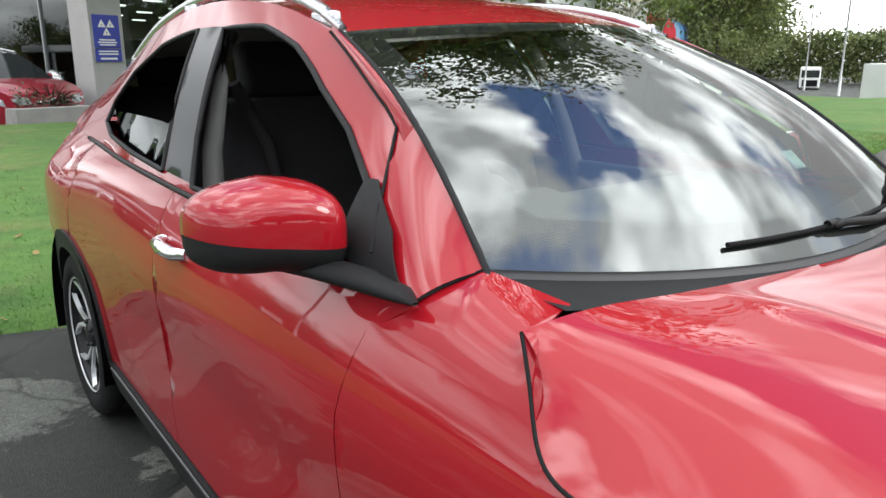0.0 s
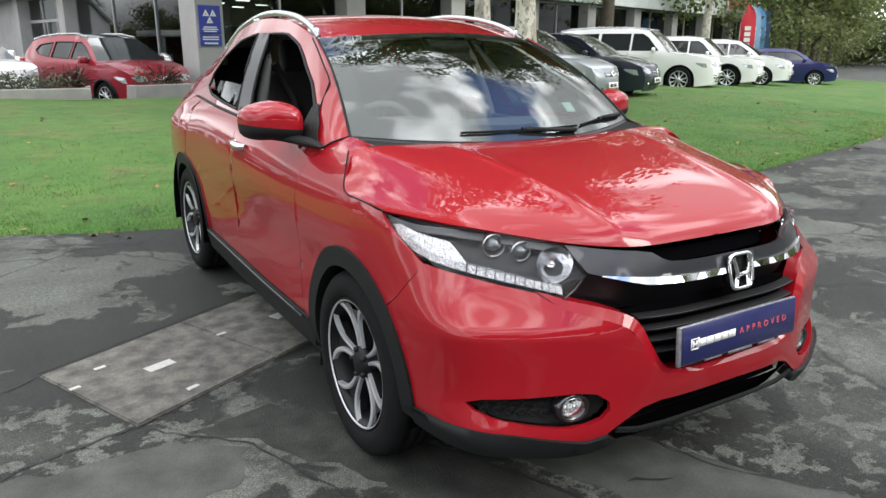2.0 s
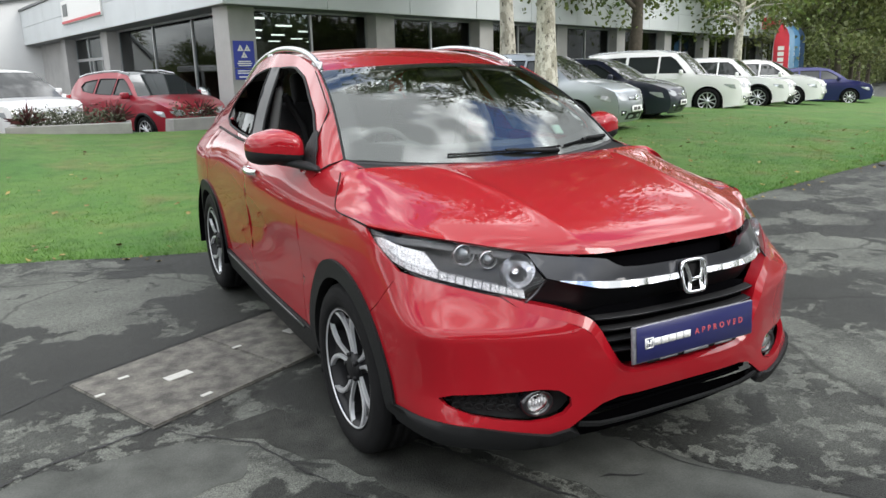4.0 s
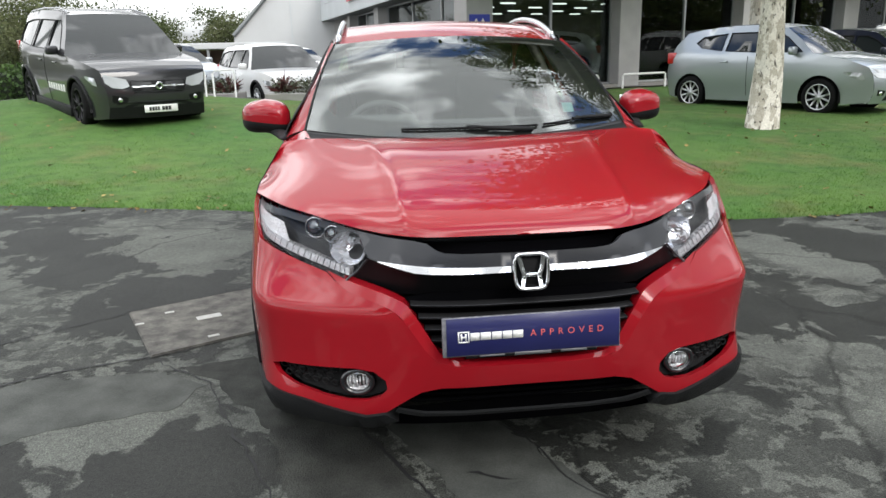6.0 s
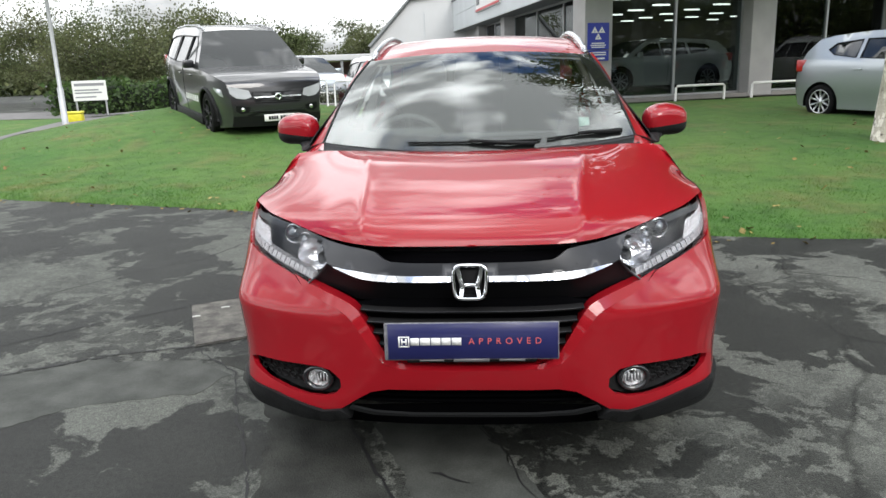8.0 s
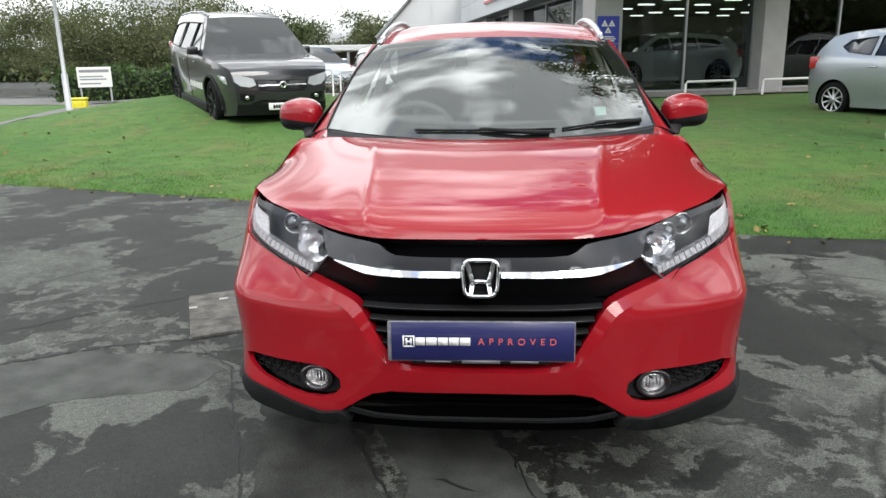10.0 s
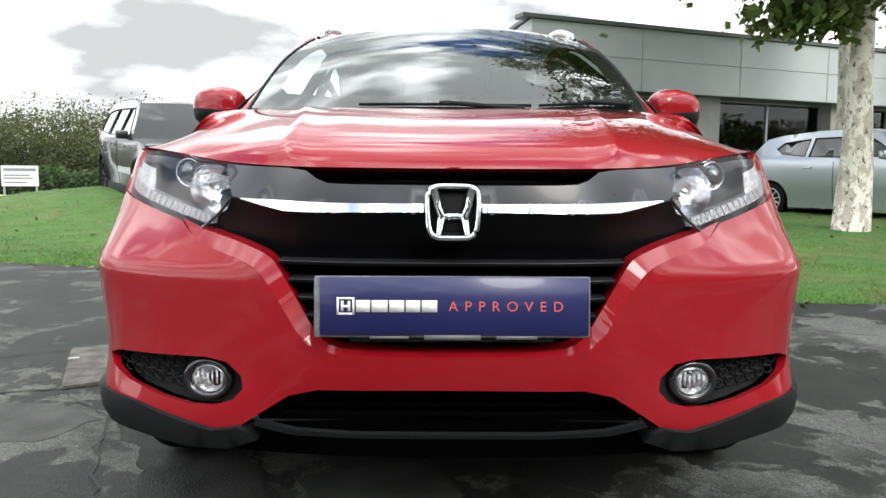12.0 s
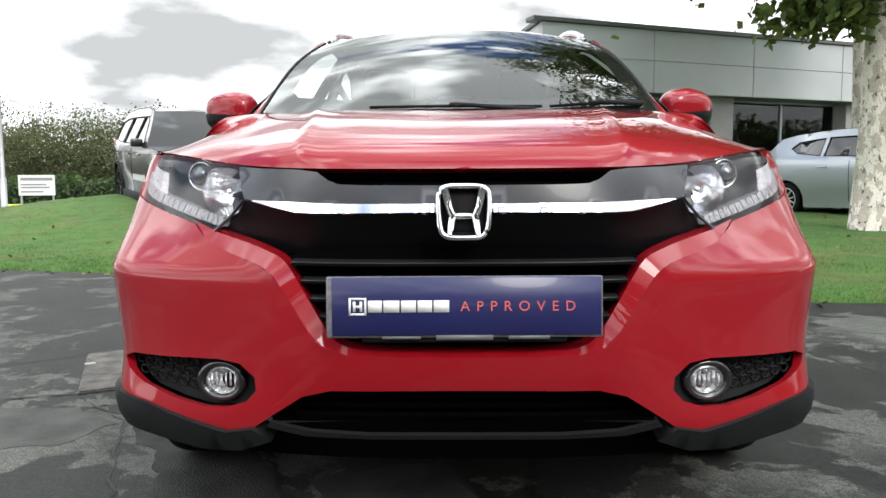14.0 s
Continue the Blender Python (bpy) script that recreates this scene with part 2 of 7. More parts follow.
def patch(bm, fn, outline, holes=(), step=0.03, scale=(1, 1), lip=0.012, out=None, offset=0.0):
    """A sheet over the outline in a surface's own two coordinates, with a folded lip. fn maps (a, b) to a place; out: a point inside the body, from which the sheet faces away."""
    loops = [resample(list(outline), step, scale)] + [resample(list(h), step, scale) for h in holes]
    pts, edges = [], []
    for lo in loops:
        k = len(pts)
        pts += lo
        edges += [(k + i, k + (i + 1) % len(lo)) for i in range(len(lo))]
    a0, a1 = min(p[0] for p in loops[0]), max(p[0] for p in loops[0])
    b0, b1 = min(p[1] for p in loops[0]), max(p[1] for p in loops[0])
    sa, sb = step / scale[0], step / scale[1]
    border = np.array([(p[0] * scale[0], p[1] * scale[1]) for p in pts])
    row, b = 0, b0 + sb * 0.5
    while b < b1:
        a = a0 + sa * (0.5 if row % 2 else 0.0)
        while a < a1:
            if inside((a, b), loops[0]) and not any(inside((a, b), h) for h in loops[1:]):
                if np.min(np.hypot(border[:, 0] - a * scale[0], border[:, 1] - b * scale[1])) > step * 0.55:
                    pts.append((a, b))
            a += sa
        b += sb * 0.87
        row += 1
    vs, es, fs, *_ = geometry.delaunay_2d_cdt([Vector((p[0] * scale[0], p[1] * scale[1])) for p in pts], edges, [], 0, 1e-6)
    uv = [(v.x / scale[0], v.y / scale[1]) for v in vs]

    def place(a, b):
        p = Vector(fn(a, b))
        e = 1e-3
        n = (Vector(fn(a + e, b)) - Vector(fn(a - e, b))).cross(Vector(fn(a, b + e)) - Vector(fn(a, b - e)))
        n = n.normalized() if n.length > 1e-12 else Vector((0, 0, 1))
        if out is not None and n.dot(p - Vector(out)) < 0:
            n = -n
        return p + n * offset, n

    got = [place(*p) for p in uv]
    verts = [bm.verts.new(p) for p, n in got]
    made = []
    for f in fs:
        c = (sum(uv[i][0] for i in f) / len(f), sum(uv[i][1] for i in f) / len(f))
        if inside(c, loops[0]) and not any(inside(c, h) for h in loops[1:]):
            a, b, d = [got[i][0] for i in f[:3]]
            face = list(f)
            if (b - a).cross(d - a).dot(got[f[0]][1]) < 0:
                face.reverse()
            try:
                made.append(bm.faces.new([verts[i] for i in face]))
            except ValueError:
                pass
    if lip:
        idx = {v: i for i, v in enumerate(verts)}
        top, low = {}, {}
        for f in made:
            for e in f.edges:
                if len(e.link_faces) == 1:
                    l0 = [lp for lp in f.loops if lp.edge == e][0]
                    i, j = idx[l0.vert], idx[l0.link_loop_next.vert]
                    for k in (i, j):
                        if k not in top:
                            top[k] = bm.verts.new(got[k][0])
                            low[k] = bm.verts.new(got[k][0] - got[k][1] * lip)
                    bm.faces.new((top[j], top[i], low[i], low[j]))
    for v in [v for v in verts if not v.link_faces]:
        bm.verts.remove(v)
    return bm


def leafy(name, color, color2, vscale=1.0, rand=.5, through_=.4):
    """Foliage: a matt leaf that lets some light through."""
    m = mat(name, color, .65, rand=rand, color2=color2, vscale=vscale)
    n, l = m.node_tree.nodes, m.node_tree.links
    p = n["Principled BSDF"]
    src = p.inputs["Base Color"].links[0].from_socket
    tr = n.new("ShaderNodeBsdfTranslucent")
    l.new(src, tr.inputs[0])
    mx = n.new("ShaderNodeMixShader")
    mx.inputs[0].default_value = through_
    l.new(p.outputs[0], mx.inputs[1]), l.new(tr.outputs[0], mx.inputs[2])
    l.new(mx.outputs[0], n["Material Output"].inputs[0])
    return m


# ---- the red car: its skin as lofts through a few section lines ----
LEVELS = [0.20, 0.32, 0.45, 0.65, 0.74, 0.84, 0.93, 1.02, 1.10]
S1 = [(0, -.78), (.2, -.775), (.36, -.76), (.50, -.73), (.64, -.66), (.74, -.57), (.79, -.42), (.81, -.1), (.82, .4), (.825, 1.3), (.82, 2.2), (.80, 2.8), (.76, 3.15), (.6, 3.36), (0, 3.40)]
S2 = [(0, -.838), (.2, -.836), (.36, -.828), (.51, -.80), (.66, -.735), (.797, -.635), (.850, -.42), (.860, -.1), (.855, .4), (.857, 1.3), (.855, 2.2), (.84, 2.8), (.80, 3.2), (.64, 3.42), (0, 3.47)]
S3 = [(0, -.885), (.2, -.880), (.36, -.848), (.52, -.785), (.68, -.703), (.803, -.60), (.864, -.42), (.876, -.1), (.866, .4), (.866, 1.3), (.868, 2.2), (.86, 2.8), (.81, 3.22), (.66, 3.45), (0, 3.5)]
S4 = [(0, -.886), (.2, -.882), (.36, -.852), (.52, -.786), (.69, -.700), (.824, -.598), (.871, -.42), (.883, -.1), (.868, .4), (.866, 1.3), (.876, 2.2), (.875, 2.8), (.82, 3.22), (.66, 3.45), (0, 3.5)]
S5 = [(0, -.872), (.2, -.865), (.36, -.825), (.52, -.735), (.67, -.63), (.802, -.52), (.864, -.38), (.884, -.1), (.878, .4), (.876, 1.3), (.884, 2.2), (.884, 2.8), (.83, 3.2), (.66, 3.42), (0, 3.47)]
S6 = [(0, -.848), (.2, -.841), (.36, -.79), (.505, -.685), (.63, -.585), (.770, -.47), (.852, -.34), (.880, -.1), (.880, .4), (.886, 1.3), (.886, 2.2), (.886, 2.8), (.83, 3.18), (.66, 3.4), (0, 3.45)]
S7 = [(0, -0.79), (0.2, -0.785), (0.36, -0.73), (0.49, -0.62), (0.61, -0.51), (0.75, -0.4), (0.838, -0.28), (0.864, -0.06), (0.861, 0.4), (0.873, 1.3), (0.877, 2.2), (0.877, 2.8), (0.83, 3.15), (0.66, 3.36), (0, 3.42)]
S8 = [(0, -0.7), (0.2, -0.69), (0.36, -0.64), (0.47, -0.54), (0.58, -0.43), (0.68, -0.32), (0.76, -0.2), (0.805, 0.0), (0.816, 0.4), (0.838, 1.3), (0.846, 2.2), (0.823, 2.8), (0.78, 3.1), (0.64, 3.32), (0, 3.38)]
S9 = [(0, -.60), (.2, -.59), (.36, -.54), (.45, -.45), (.55, -.34), (.64, -.22), (.71, -.08), (.74, .1), (.772, .42), (.795, 1.3), (.795, 2.0), (.75, 2.7), (.70, 3.05), (.6, 3.27), (0, 3.33)]
SECT = [np.array(s, float) for s in (S1, S2, S3, S4, S5, S6, S7, S8, S9)]
_s = np.linspace(0, 14, 1401)
_p = np.array([spline(SECT[3], t) for t in _s])
TABLE = np.array([[spline(c, t) for t in _s] for c in SECT])


def bisect_left(a, v):
    k = 0
    while k < len(a) and a[k] < v:
        k += 1
    return k


_u = np.concatenate([[0], np.cumsum(np.hypot(*np.diff(_p, axis=0).T))])


def skin(u, z, side=1):
    """The body's side and front: u metres round from the middle of the nose, at height z; side 1 or -1."""
    if u < 0:
        side, u = -side, -u
    s = float(np.interp(u, _u, _s)) * 100
    i = min(int(s), 1399)
    w = s - i
    z = min(max(z, 0.2), 1.16)
    k = min(max(bisect_left(LEVELS, z) - 1, 0), len(LEVELS) - 2)
    f = (z - LEVELS[k]) / (LEVELS[k + 1] - LEVELS[k])
    ks = [max(k - 1, 0), k, k + 1, min(k + 2, len(LEVELS) - 1)]
    q = TABLE[ks, i] * (1 - w) + TABLE[ks, i + 1] * w
    # tangents by true heights, so that the levels may lie unevenly
    h = LEVELS[k + 1] - LEVELS[k]
    m0 = (q[2] - q[0]) / (LEVELS[ks[2]] - LEVELS[ks[0]]) * h
    m1 = (q[3] - q[1]) / (LEVELS[ks[3]] - LEVELS[ks[1]]) * h
    # a crease runs round the bumper at the fourth level and dies out along the wing
    fade = min(max((1.15 - u) / .25, 0), 1)
    if k == 3:
        m0 = m0 * (1 - fade) + (q[2] - q[1]) * fade
    if k == 2:
        m1 = m1 * (1 - fade) + (q[2] - q[1]) * fade
    p = (2 * f ** 3 - 3 * f ** 2 + 1) * q[1] + (f ** 3 - 2 * f ** 2 + f) * m0 + (3 * f ** 2 - 2 * f ** 3) * q[2] + (f ** 3 - f ** 2) * m1
    t = min(max((p[1] - .6) / 1.9, 0), 1)
    return Vector((side * p[0] * (1 - .038 * t * t * (3 - 2 * t)), p[1], z))


def ux(x, z):
    """The u at which the nose reaches x."""
    lo, hi = 0.0, 1.0
    for _ in range(20):
        mid = (lo + hi) / 2
        lo, hi = (mid, hi) if skin(mid, z).x < x else (lo, mid)
    return lo


def uy(y, z):
    """The u at which the flank reaches y."""
    lo, hi = 0.3, 5.0
    for _ in range(22):
        mid = (lo + hi) / 2
        lo, hi = (mid, hi) if skin(mid, z).y < y else (lo, mid)
    return lo


def F(*pts):
    return [(ux(x, z), z) for x, z in pts]


def L(*pts):
    return [(uy(y, z), z) for y, z in pts]


CORE = (0, 1.3, 0.6)


def arc(cy, cz, r, a0, a1, n=24):
    return [(cy + r * math.cos(radians(a0 + (a1 - a0) * k / n)), cz + r * math.sin(radians(a0 + (a1 - a0) * k / n))) for k in range(n + 1)]


# it stands a little askew to the y axis
RED = thing("car", pose(0, -.87, 0, 0, 0, -.8) @ pose(0, .87, 0), "glossy red compact crossover car parked on worn asphalt", "car")
WHEEL_Z, ARCH = 0.334, 0.425

# lamp, bonnet and bumper lines
LAMP_TOP = F((.503, .879), (.58, .892), (.66, .903), (.74, .914)) + L((-.30, .922), (-.224, .928))
LAMP_LOW = L((-.28, .888), (-.365, .845), (-.433, .813)) + F((.755, .789), (.68, .769), (.60, .751), (.54, .738))
LAMP_IN = F((.505, .765), (.472, .803), (.485, .84))


def nose(fn_side):
    return lambda u, z: skin(u, z, fn_side)


# bumper, in one piece across the nose
arch_f = [(y, z) for y, z in arc(0, WHEEL_Z, ARCH, 133, 178, 12)]
OPENING = [(0, .502), (.14, .503), (.225, .508), (.262, .525), (.285, .555), (.315, .605), (.345, .655), (.372, .686), (.42, .706), (.47, .720), (.53, .734), (.545, .740)]
CHAMFER = [(0, .494), (.14, .4945), (.232, .497), (.279, .510), (.311, .540), (.343, .590), (.374, .636), (.397, .660), (.436, .678), (.482, .691), (.548, .713), (.60, .757)]
half = F(*CHAMFER[:-1]) \
    + LAMP_LOW[::-1][1:-3] + L((-.430, .810), (-.41, .768), (-.355, .697)) + L(*arch_f) + L((-.43, .345)) \
    + F((.79, .362), (.70, .352), (.60, .335), (.50, .318), (.44, .330), (.38, .372), (.33, .405), (.27, .421), (.14, .424), (0, .425))
FOG = F((.795, .438), (.76, .452), (.68, .457), (.60, .463), (.52, .468), (.47, .463), (.435, .437), (.432, .410), (.455, .385), (.50, .370), (.56, .366), (.64, .376), (.72, .393), (.78, .417))
bm = bmesh.new()
flip = lambda o: [(-u, z) for u, z in o[::-1]]
patch(bm, skin, half[1:-1] + [half[-1]] + flip(half[1:-1]) + [half[0]], [FOG, flip(FOG)], 0.026, lip=0.02, out=CORE)
part("front_bumper", bm, PAINT, RED, "glossy red painted bumper")
for sd in (-1, 1):
    bm = bmesh.new()
    rows = []
    for t in np.linspace(0, 11, 56):
        (xi, zi), (xo, zo) = spline(np.array(OPENING), t), spline(np.array(CHAMFER), t)
        o_, i_ = skin(ux(xo, zo), zo, sd), skin(ux(xi, zi), zi, sd) + Vector((0, .017 * min(1, (11 - t) / 6), 0))
        rows.append([bm.verts.new(p) for p in (o_ + Vector((0, .002, 0)), o_, i_)] + [bm.verts.new(i_), bm.verts.new(i_ + Vector((0, .05, .004)))])
    for r0, r1 in zip(rows, rows[1:]):
        for i in (1, 3):
            bm.faces.new((r0[i], r1[i], r1[i + 1], r0[i + 1]) if sd > 0 else (r0[i], r0[i + 1], r1[i + 1], r1[i]))
    part("bumper_chamfer", bm, PAINT, RED, "red bevelled edge of the grille opening")

# lower black lip
for sd in (-1, 1):
    bm = bmesh.new()
    lipo = F((.40, .308), (.47, .280), (.56, .273), (.66, .280), (.75, .290)) + L((-.55, .296), (-.42, .302), (-.40, .36)) + F((.785, .364), (.70, .354), (.60, .337), (.50, .320), (.44, .332))
    patch(bm, nose(sd), lipo, step=0.03, lip=0.05, out=CORE, offset=0.012)
    part("lower_lip", bm, PLASTIC, RED, "matt black plastic lower lip")
bm = bmesh.new()
spl = F((.2, .312), (.33, .318), (.41, .336), (.40, .348), (.32, .330), (.2, .322))
patch(bm, skin, spl + flip(spl), step=0.03, lip=0.010, out=CORE, offset=0.004)
part("splitter", bm, PLASTIC, RED, "thin dark grey lower splitter strip")
# intake backing and bars are coloured near-black for the shade in the opening
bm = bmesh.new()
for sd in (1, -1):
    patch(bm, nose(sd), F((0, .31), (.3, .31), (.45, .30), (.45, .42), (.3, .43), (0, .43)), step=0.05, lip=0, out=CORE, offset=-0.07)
part("lower_intake", bm, RECESS_SHADE, RED, "lower air intake backing, its shade coloured in near-black")
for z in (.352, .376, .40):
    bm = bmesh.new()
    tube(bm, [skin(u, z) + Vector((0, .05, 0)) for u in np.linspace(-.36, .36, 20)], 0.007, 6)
    part("intake_bar", bm, RECESS_SHADE, RED)
# undertray coloured near-black in place of the shadow beneath the nose
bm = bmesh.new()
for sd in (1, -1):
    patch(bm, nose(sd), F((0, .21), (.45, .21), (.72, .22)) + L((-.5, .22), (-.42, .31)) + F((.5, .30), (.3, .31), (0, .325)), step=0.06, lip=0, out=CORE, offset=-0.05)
part("undertray", bm, RECESS_SHADE, RED, "plastic undertray, near-black to stand for the shade below the nose")

# upper grille: gloss bar, dark scoop, open lower grille with slats
GR_TOP = [(.20, .833), (.250, .835), (.272, .843), (.298, .860), (.34, .8655), (.42, .869), (.497, .8745)]
bm = bmesh.new()
for sd in (1, -1):
    patch(bm, nose(sd), F((0, .792), (.30, .793), (.44, .800), (.468, .806), *GR_TOP[::-1], (0, .832)), step=0.028, lip=0.02, out=CORE, offset=0.004)
part("grille_bar", bm, GREY_GLOSS, RED, "dark grey gloss upper grille bar")
bm = bmesh.new()
for sd in (1, -1):
    patch(bm, (lambda u, z, sd=sd: skin(u, z, sd) + Vector((0, max(0, .790 - z) * .75 + (.014 if z < .79 else 0), 0))), F((0, .788), (.30, .789), (.44, .797), (.468, .803), (.50, .765), (.533, .737), (.47, .722), (.42, .708), (.375, .688), (.34, .690), (.2, .698), (0, .70)), step=0.028, lip=0.03, out=CORE, offset=0.0)
part("grille_panel", bm, SATIN_BLACK, RED, "gloss black lower grille panel")
# the shade under the bonnet edge is coloured into this sheet
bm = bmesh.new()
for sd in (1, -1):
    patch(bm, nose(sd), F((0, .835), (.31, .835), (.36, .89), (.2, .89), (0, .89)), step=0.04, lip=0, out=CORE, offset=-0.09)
part("grille_scoop", bm, RECESS_SHADE, RED, "recess under the bonnet edge, its shade coloured in near-black")
# sheet behind the slats, its near-black colour stands for shade
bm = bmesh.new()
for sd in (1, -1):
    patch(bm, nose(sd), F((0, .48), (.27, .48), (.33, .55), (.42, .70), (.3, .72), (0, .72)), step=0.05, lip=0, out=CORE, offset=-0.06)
part("grille_backing", bm, RECESS_SHADE, RED)
for z, w in ((.676, .352), (.640, .330), (.604, .312), (.568, .293)):
    bm = bmesh.new()
    pts = [skin(ux(abs(x), z) * (1 if x >= 0 else -1), z) + Vector((0, .022, 0)) for x in np.linspace(-w, w, 19)]
    for a, b in zip(pts, pts[1:]):
        vs = [bm.verts.new(p) for p in (a + Vector((0, 0, .0035)), b + Vector((0, 0, .0035)), b - Vector((0, 0, .0035)), a - Vector((0, 0, .0035)), a + Vector((0, .03, .008)), b + Vector((0, .03, .008)), b + Vector((0, .03, -.002)), a + Vector((0, .03, -.002)))]
        for f in ((3, 2, 1, 0), (0, 1, 5, 4), (7, 6, 2, 3)):
            bm.faces.new([vs[i] for i in f])
    bmesh.ops.remove_doubles(bm, verts=bm.verts, dist=1e-5)
    part("grille_slat", bm, MESH_BLACK, RED)
    bm = bmesh.new()
    tube(bm, [p + Vector((0, -.002, .003)) for p in pts], .0013, 5)
    part("slat_edge", bm, GREY_GLOSS, RED, "thin bright slat edge")
# chrome wings either side of the badge
for sd in (-1, 1):
    bm = bmesh.new()
    patch(bm, (lambda u, z, sd=sd: skin(u, z, sd) + Vector((0, -(.798 - z) * .22, 0))), F((.058, .777), (.30, .7745), (.335, .776), (.44, .7965), (.435, .7985), (.36, .7965), (.25, .793), (.058, .793)), step=0.02, lip=0.012, out=CORE, offset=0.012)
    part("chrome_strip", bm, CHROME, RED, "polished chrome grille strip")
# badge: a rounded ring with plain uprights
bm = bmesh.new()
B0 = Vector((0, -0.885, 0.782))
bw, bh = 0.049, 0.050
ring = []
for k in range(48):
    a = 2 * math.pi * k / 48
    c, s_ = math.cos(a), math.sin(a)
    e = 0.42
    taper = 1.0 + 0.10 * (1 if s_ > 0 else -1) * abs(s_) ** e * 0.5
    ring.append(B0 + Vector((bw * taper * math.copysign(abs(c) ** e, c), 0.010 * math.copysign(abs(s_) ** e, s_), bh * math.copysign(abs(s_) ** e, s_))))
tube(bm, ring + ring[:1], 0.0058, 8, False)
part("badge_ring", bm, CHROME, RED, "chrome badge surround")
bm = bmesh.new()
for sd in (-1, 1):
    tube(bm, [B0 + Vector((sd * .036, .008, .043)), B0 + Vector((sd * .029, -.004, .010)), B0 + Vector((sd * .022, -.004, -.008)), B0 + Vector((sd * .027, -.008, -.044))], [.0085, .0075, .0085, .0075], 8)
tube(bm, [B0 + Vector((-.022, -.004, -.008)), B0 + Vector((.022, -.004, -.008))], .007, 8)
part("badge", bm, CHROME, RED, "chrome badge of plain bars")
bm = bmesh.new()
box(bm, (.094, .012, .094), (0, -.868, .782), (-12, 0, 0), .02, 3)
part("badge_back", bm, MESH_BLACK, RED)

# show plate with its holder
PL = thing("show_plate", pose(0, -0.905, 0.6005, -4), "navy blue dealer show plate in a clear holder on the grille", "sign")
bm = bmesh.new()
box(bm, (.538, .012, .120), (0, .006, -.002), (0, 0, 0), .004)
part("plate_holder", bm, mat("clear_holder", (.22, .22, .24), .25, .2, vary=.4, vscale=60), PL, "scuffed clear plastic holder rim")
bm = bmesh.new()
box(bm, (.522, .004, .113), (.004, -.0025, 0), (0, 0, 0), .0015, 1)
part("plate_board", bm, PLATE_BLUE, PL, "navy blue board")
bm = bmesh.new()
wx = -.187
for wd in (.030, .034, .032, .031, .033):
    bars(bm, [(wx, -.0115, wx + wd - .003, .0115)], pose(0, -.0048, 0))
    wx += wd
part("brand_bar", bm, PLATE_WHITE, PL, "white blocks of a maker's name")
bm = bmesh.new()
bars(bm, [(x0 - .010, z0, x1 - .010, z1) for x0, z0, x1, z1 in ((-.214, -.017, -.210, .017), (-.184, -.017, -.180, .017), (-.210, .013, -.184, .017), (-.210, -.017, -.184, -.013), (-.206, -.010, -.201, .010), (-.193, -.010, -.188, .010), (-.201, -.003, -.193, .002))], pose(0, -.0048, 0))
part("brand_mark", bm, PLATE_WHITE, PL, "white maker's mark")


def lettering(text, size, m, material, parent, name="lettering", spacing=1.0, depth=0.0008):
    cu = bpy.data.curves.new(name, "FONT")
    cu.body, cu.size, cu.extrude, cu.space_character, cu.align_y = text, size, depth, spacing, "CENTER"
    tmp = bpy.data.objects.new(name, cu)
    scene.collection.objects.link(tmp)
    me = bpy.data.meshes.new_from_object(tmp.evaluated_get(bpy.context.evaluated_depsgraph_get()))
    bpy.data.objects.remove(tmp)
    me.materials.clear()
    me.materials.append(material)
    ob = new(name, me)
    ob.parent = parent
    ob.matrix_basis = m
    return ob


lettering("APPROVED", .0275, pose(-.008, -.0050, -.001, 90), PLATE_RED, PL, spacing=1.90)
bm = bmesh.new()
bars(bm, [(-.16, -.0635, -.085, -.0585), (-.055, -.066, .055, -.056), (.085, -.0645, .165, -.0575)], pose(0, -.002, 0))
part("dealer_bar", bm, mat("faded_print", (.12, .12, .125), .5), PL, "small grey print below the plate")
bm = bmesh.new()
box(bm, (.40, .008, .020), (0, .012, -.062), (0, 0, 0), .003)
part("plate_skirt", bm, MESH_BLACK, PL)

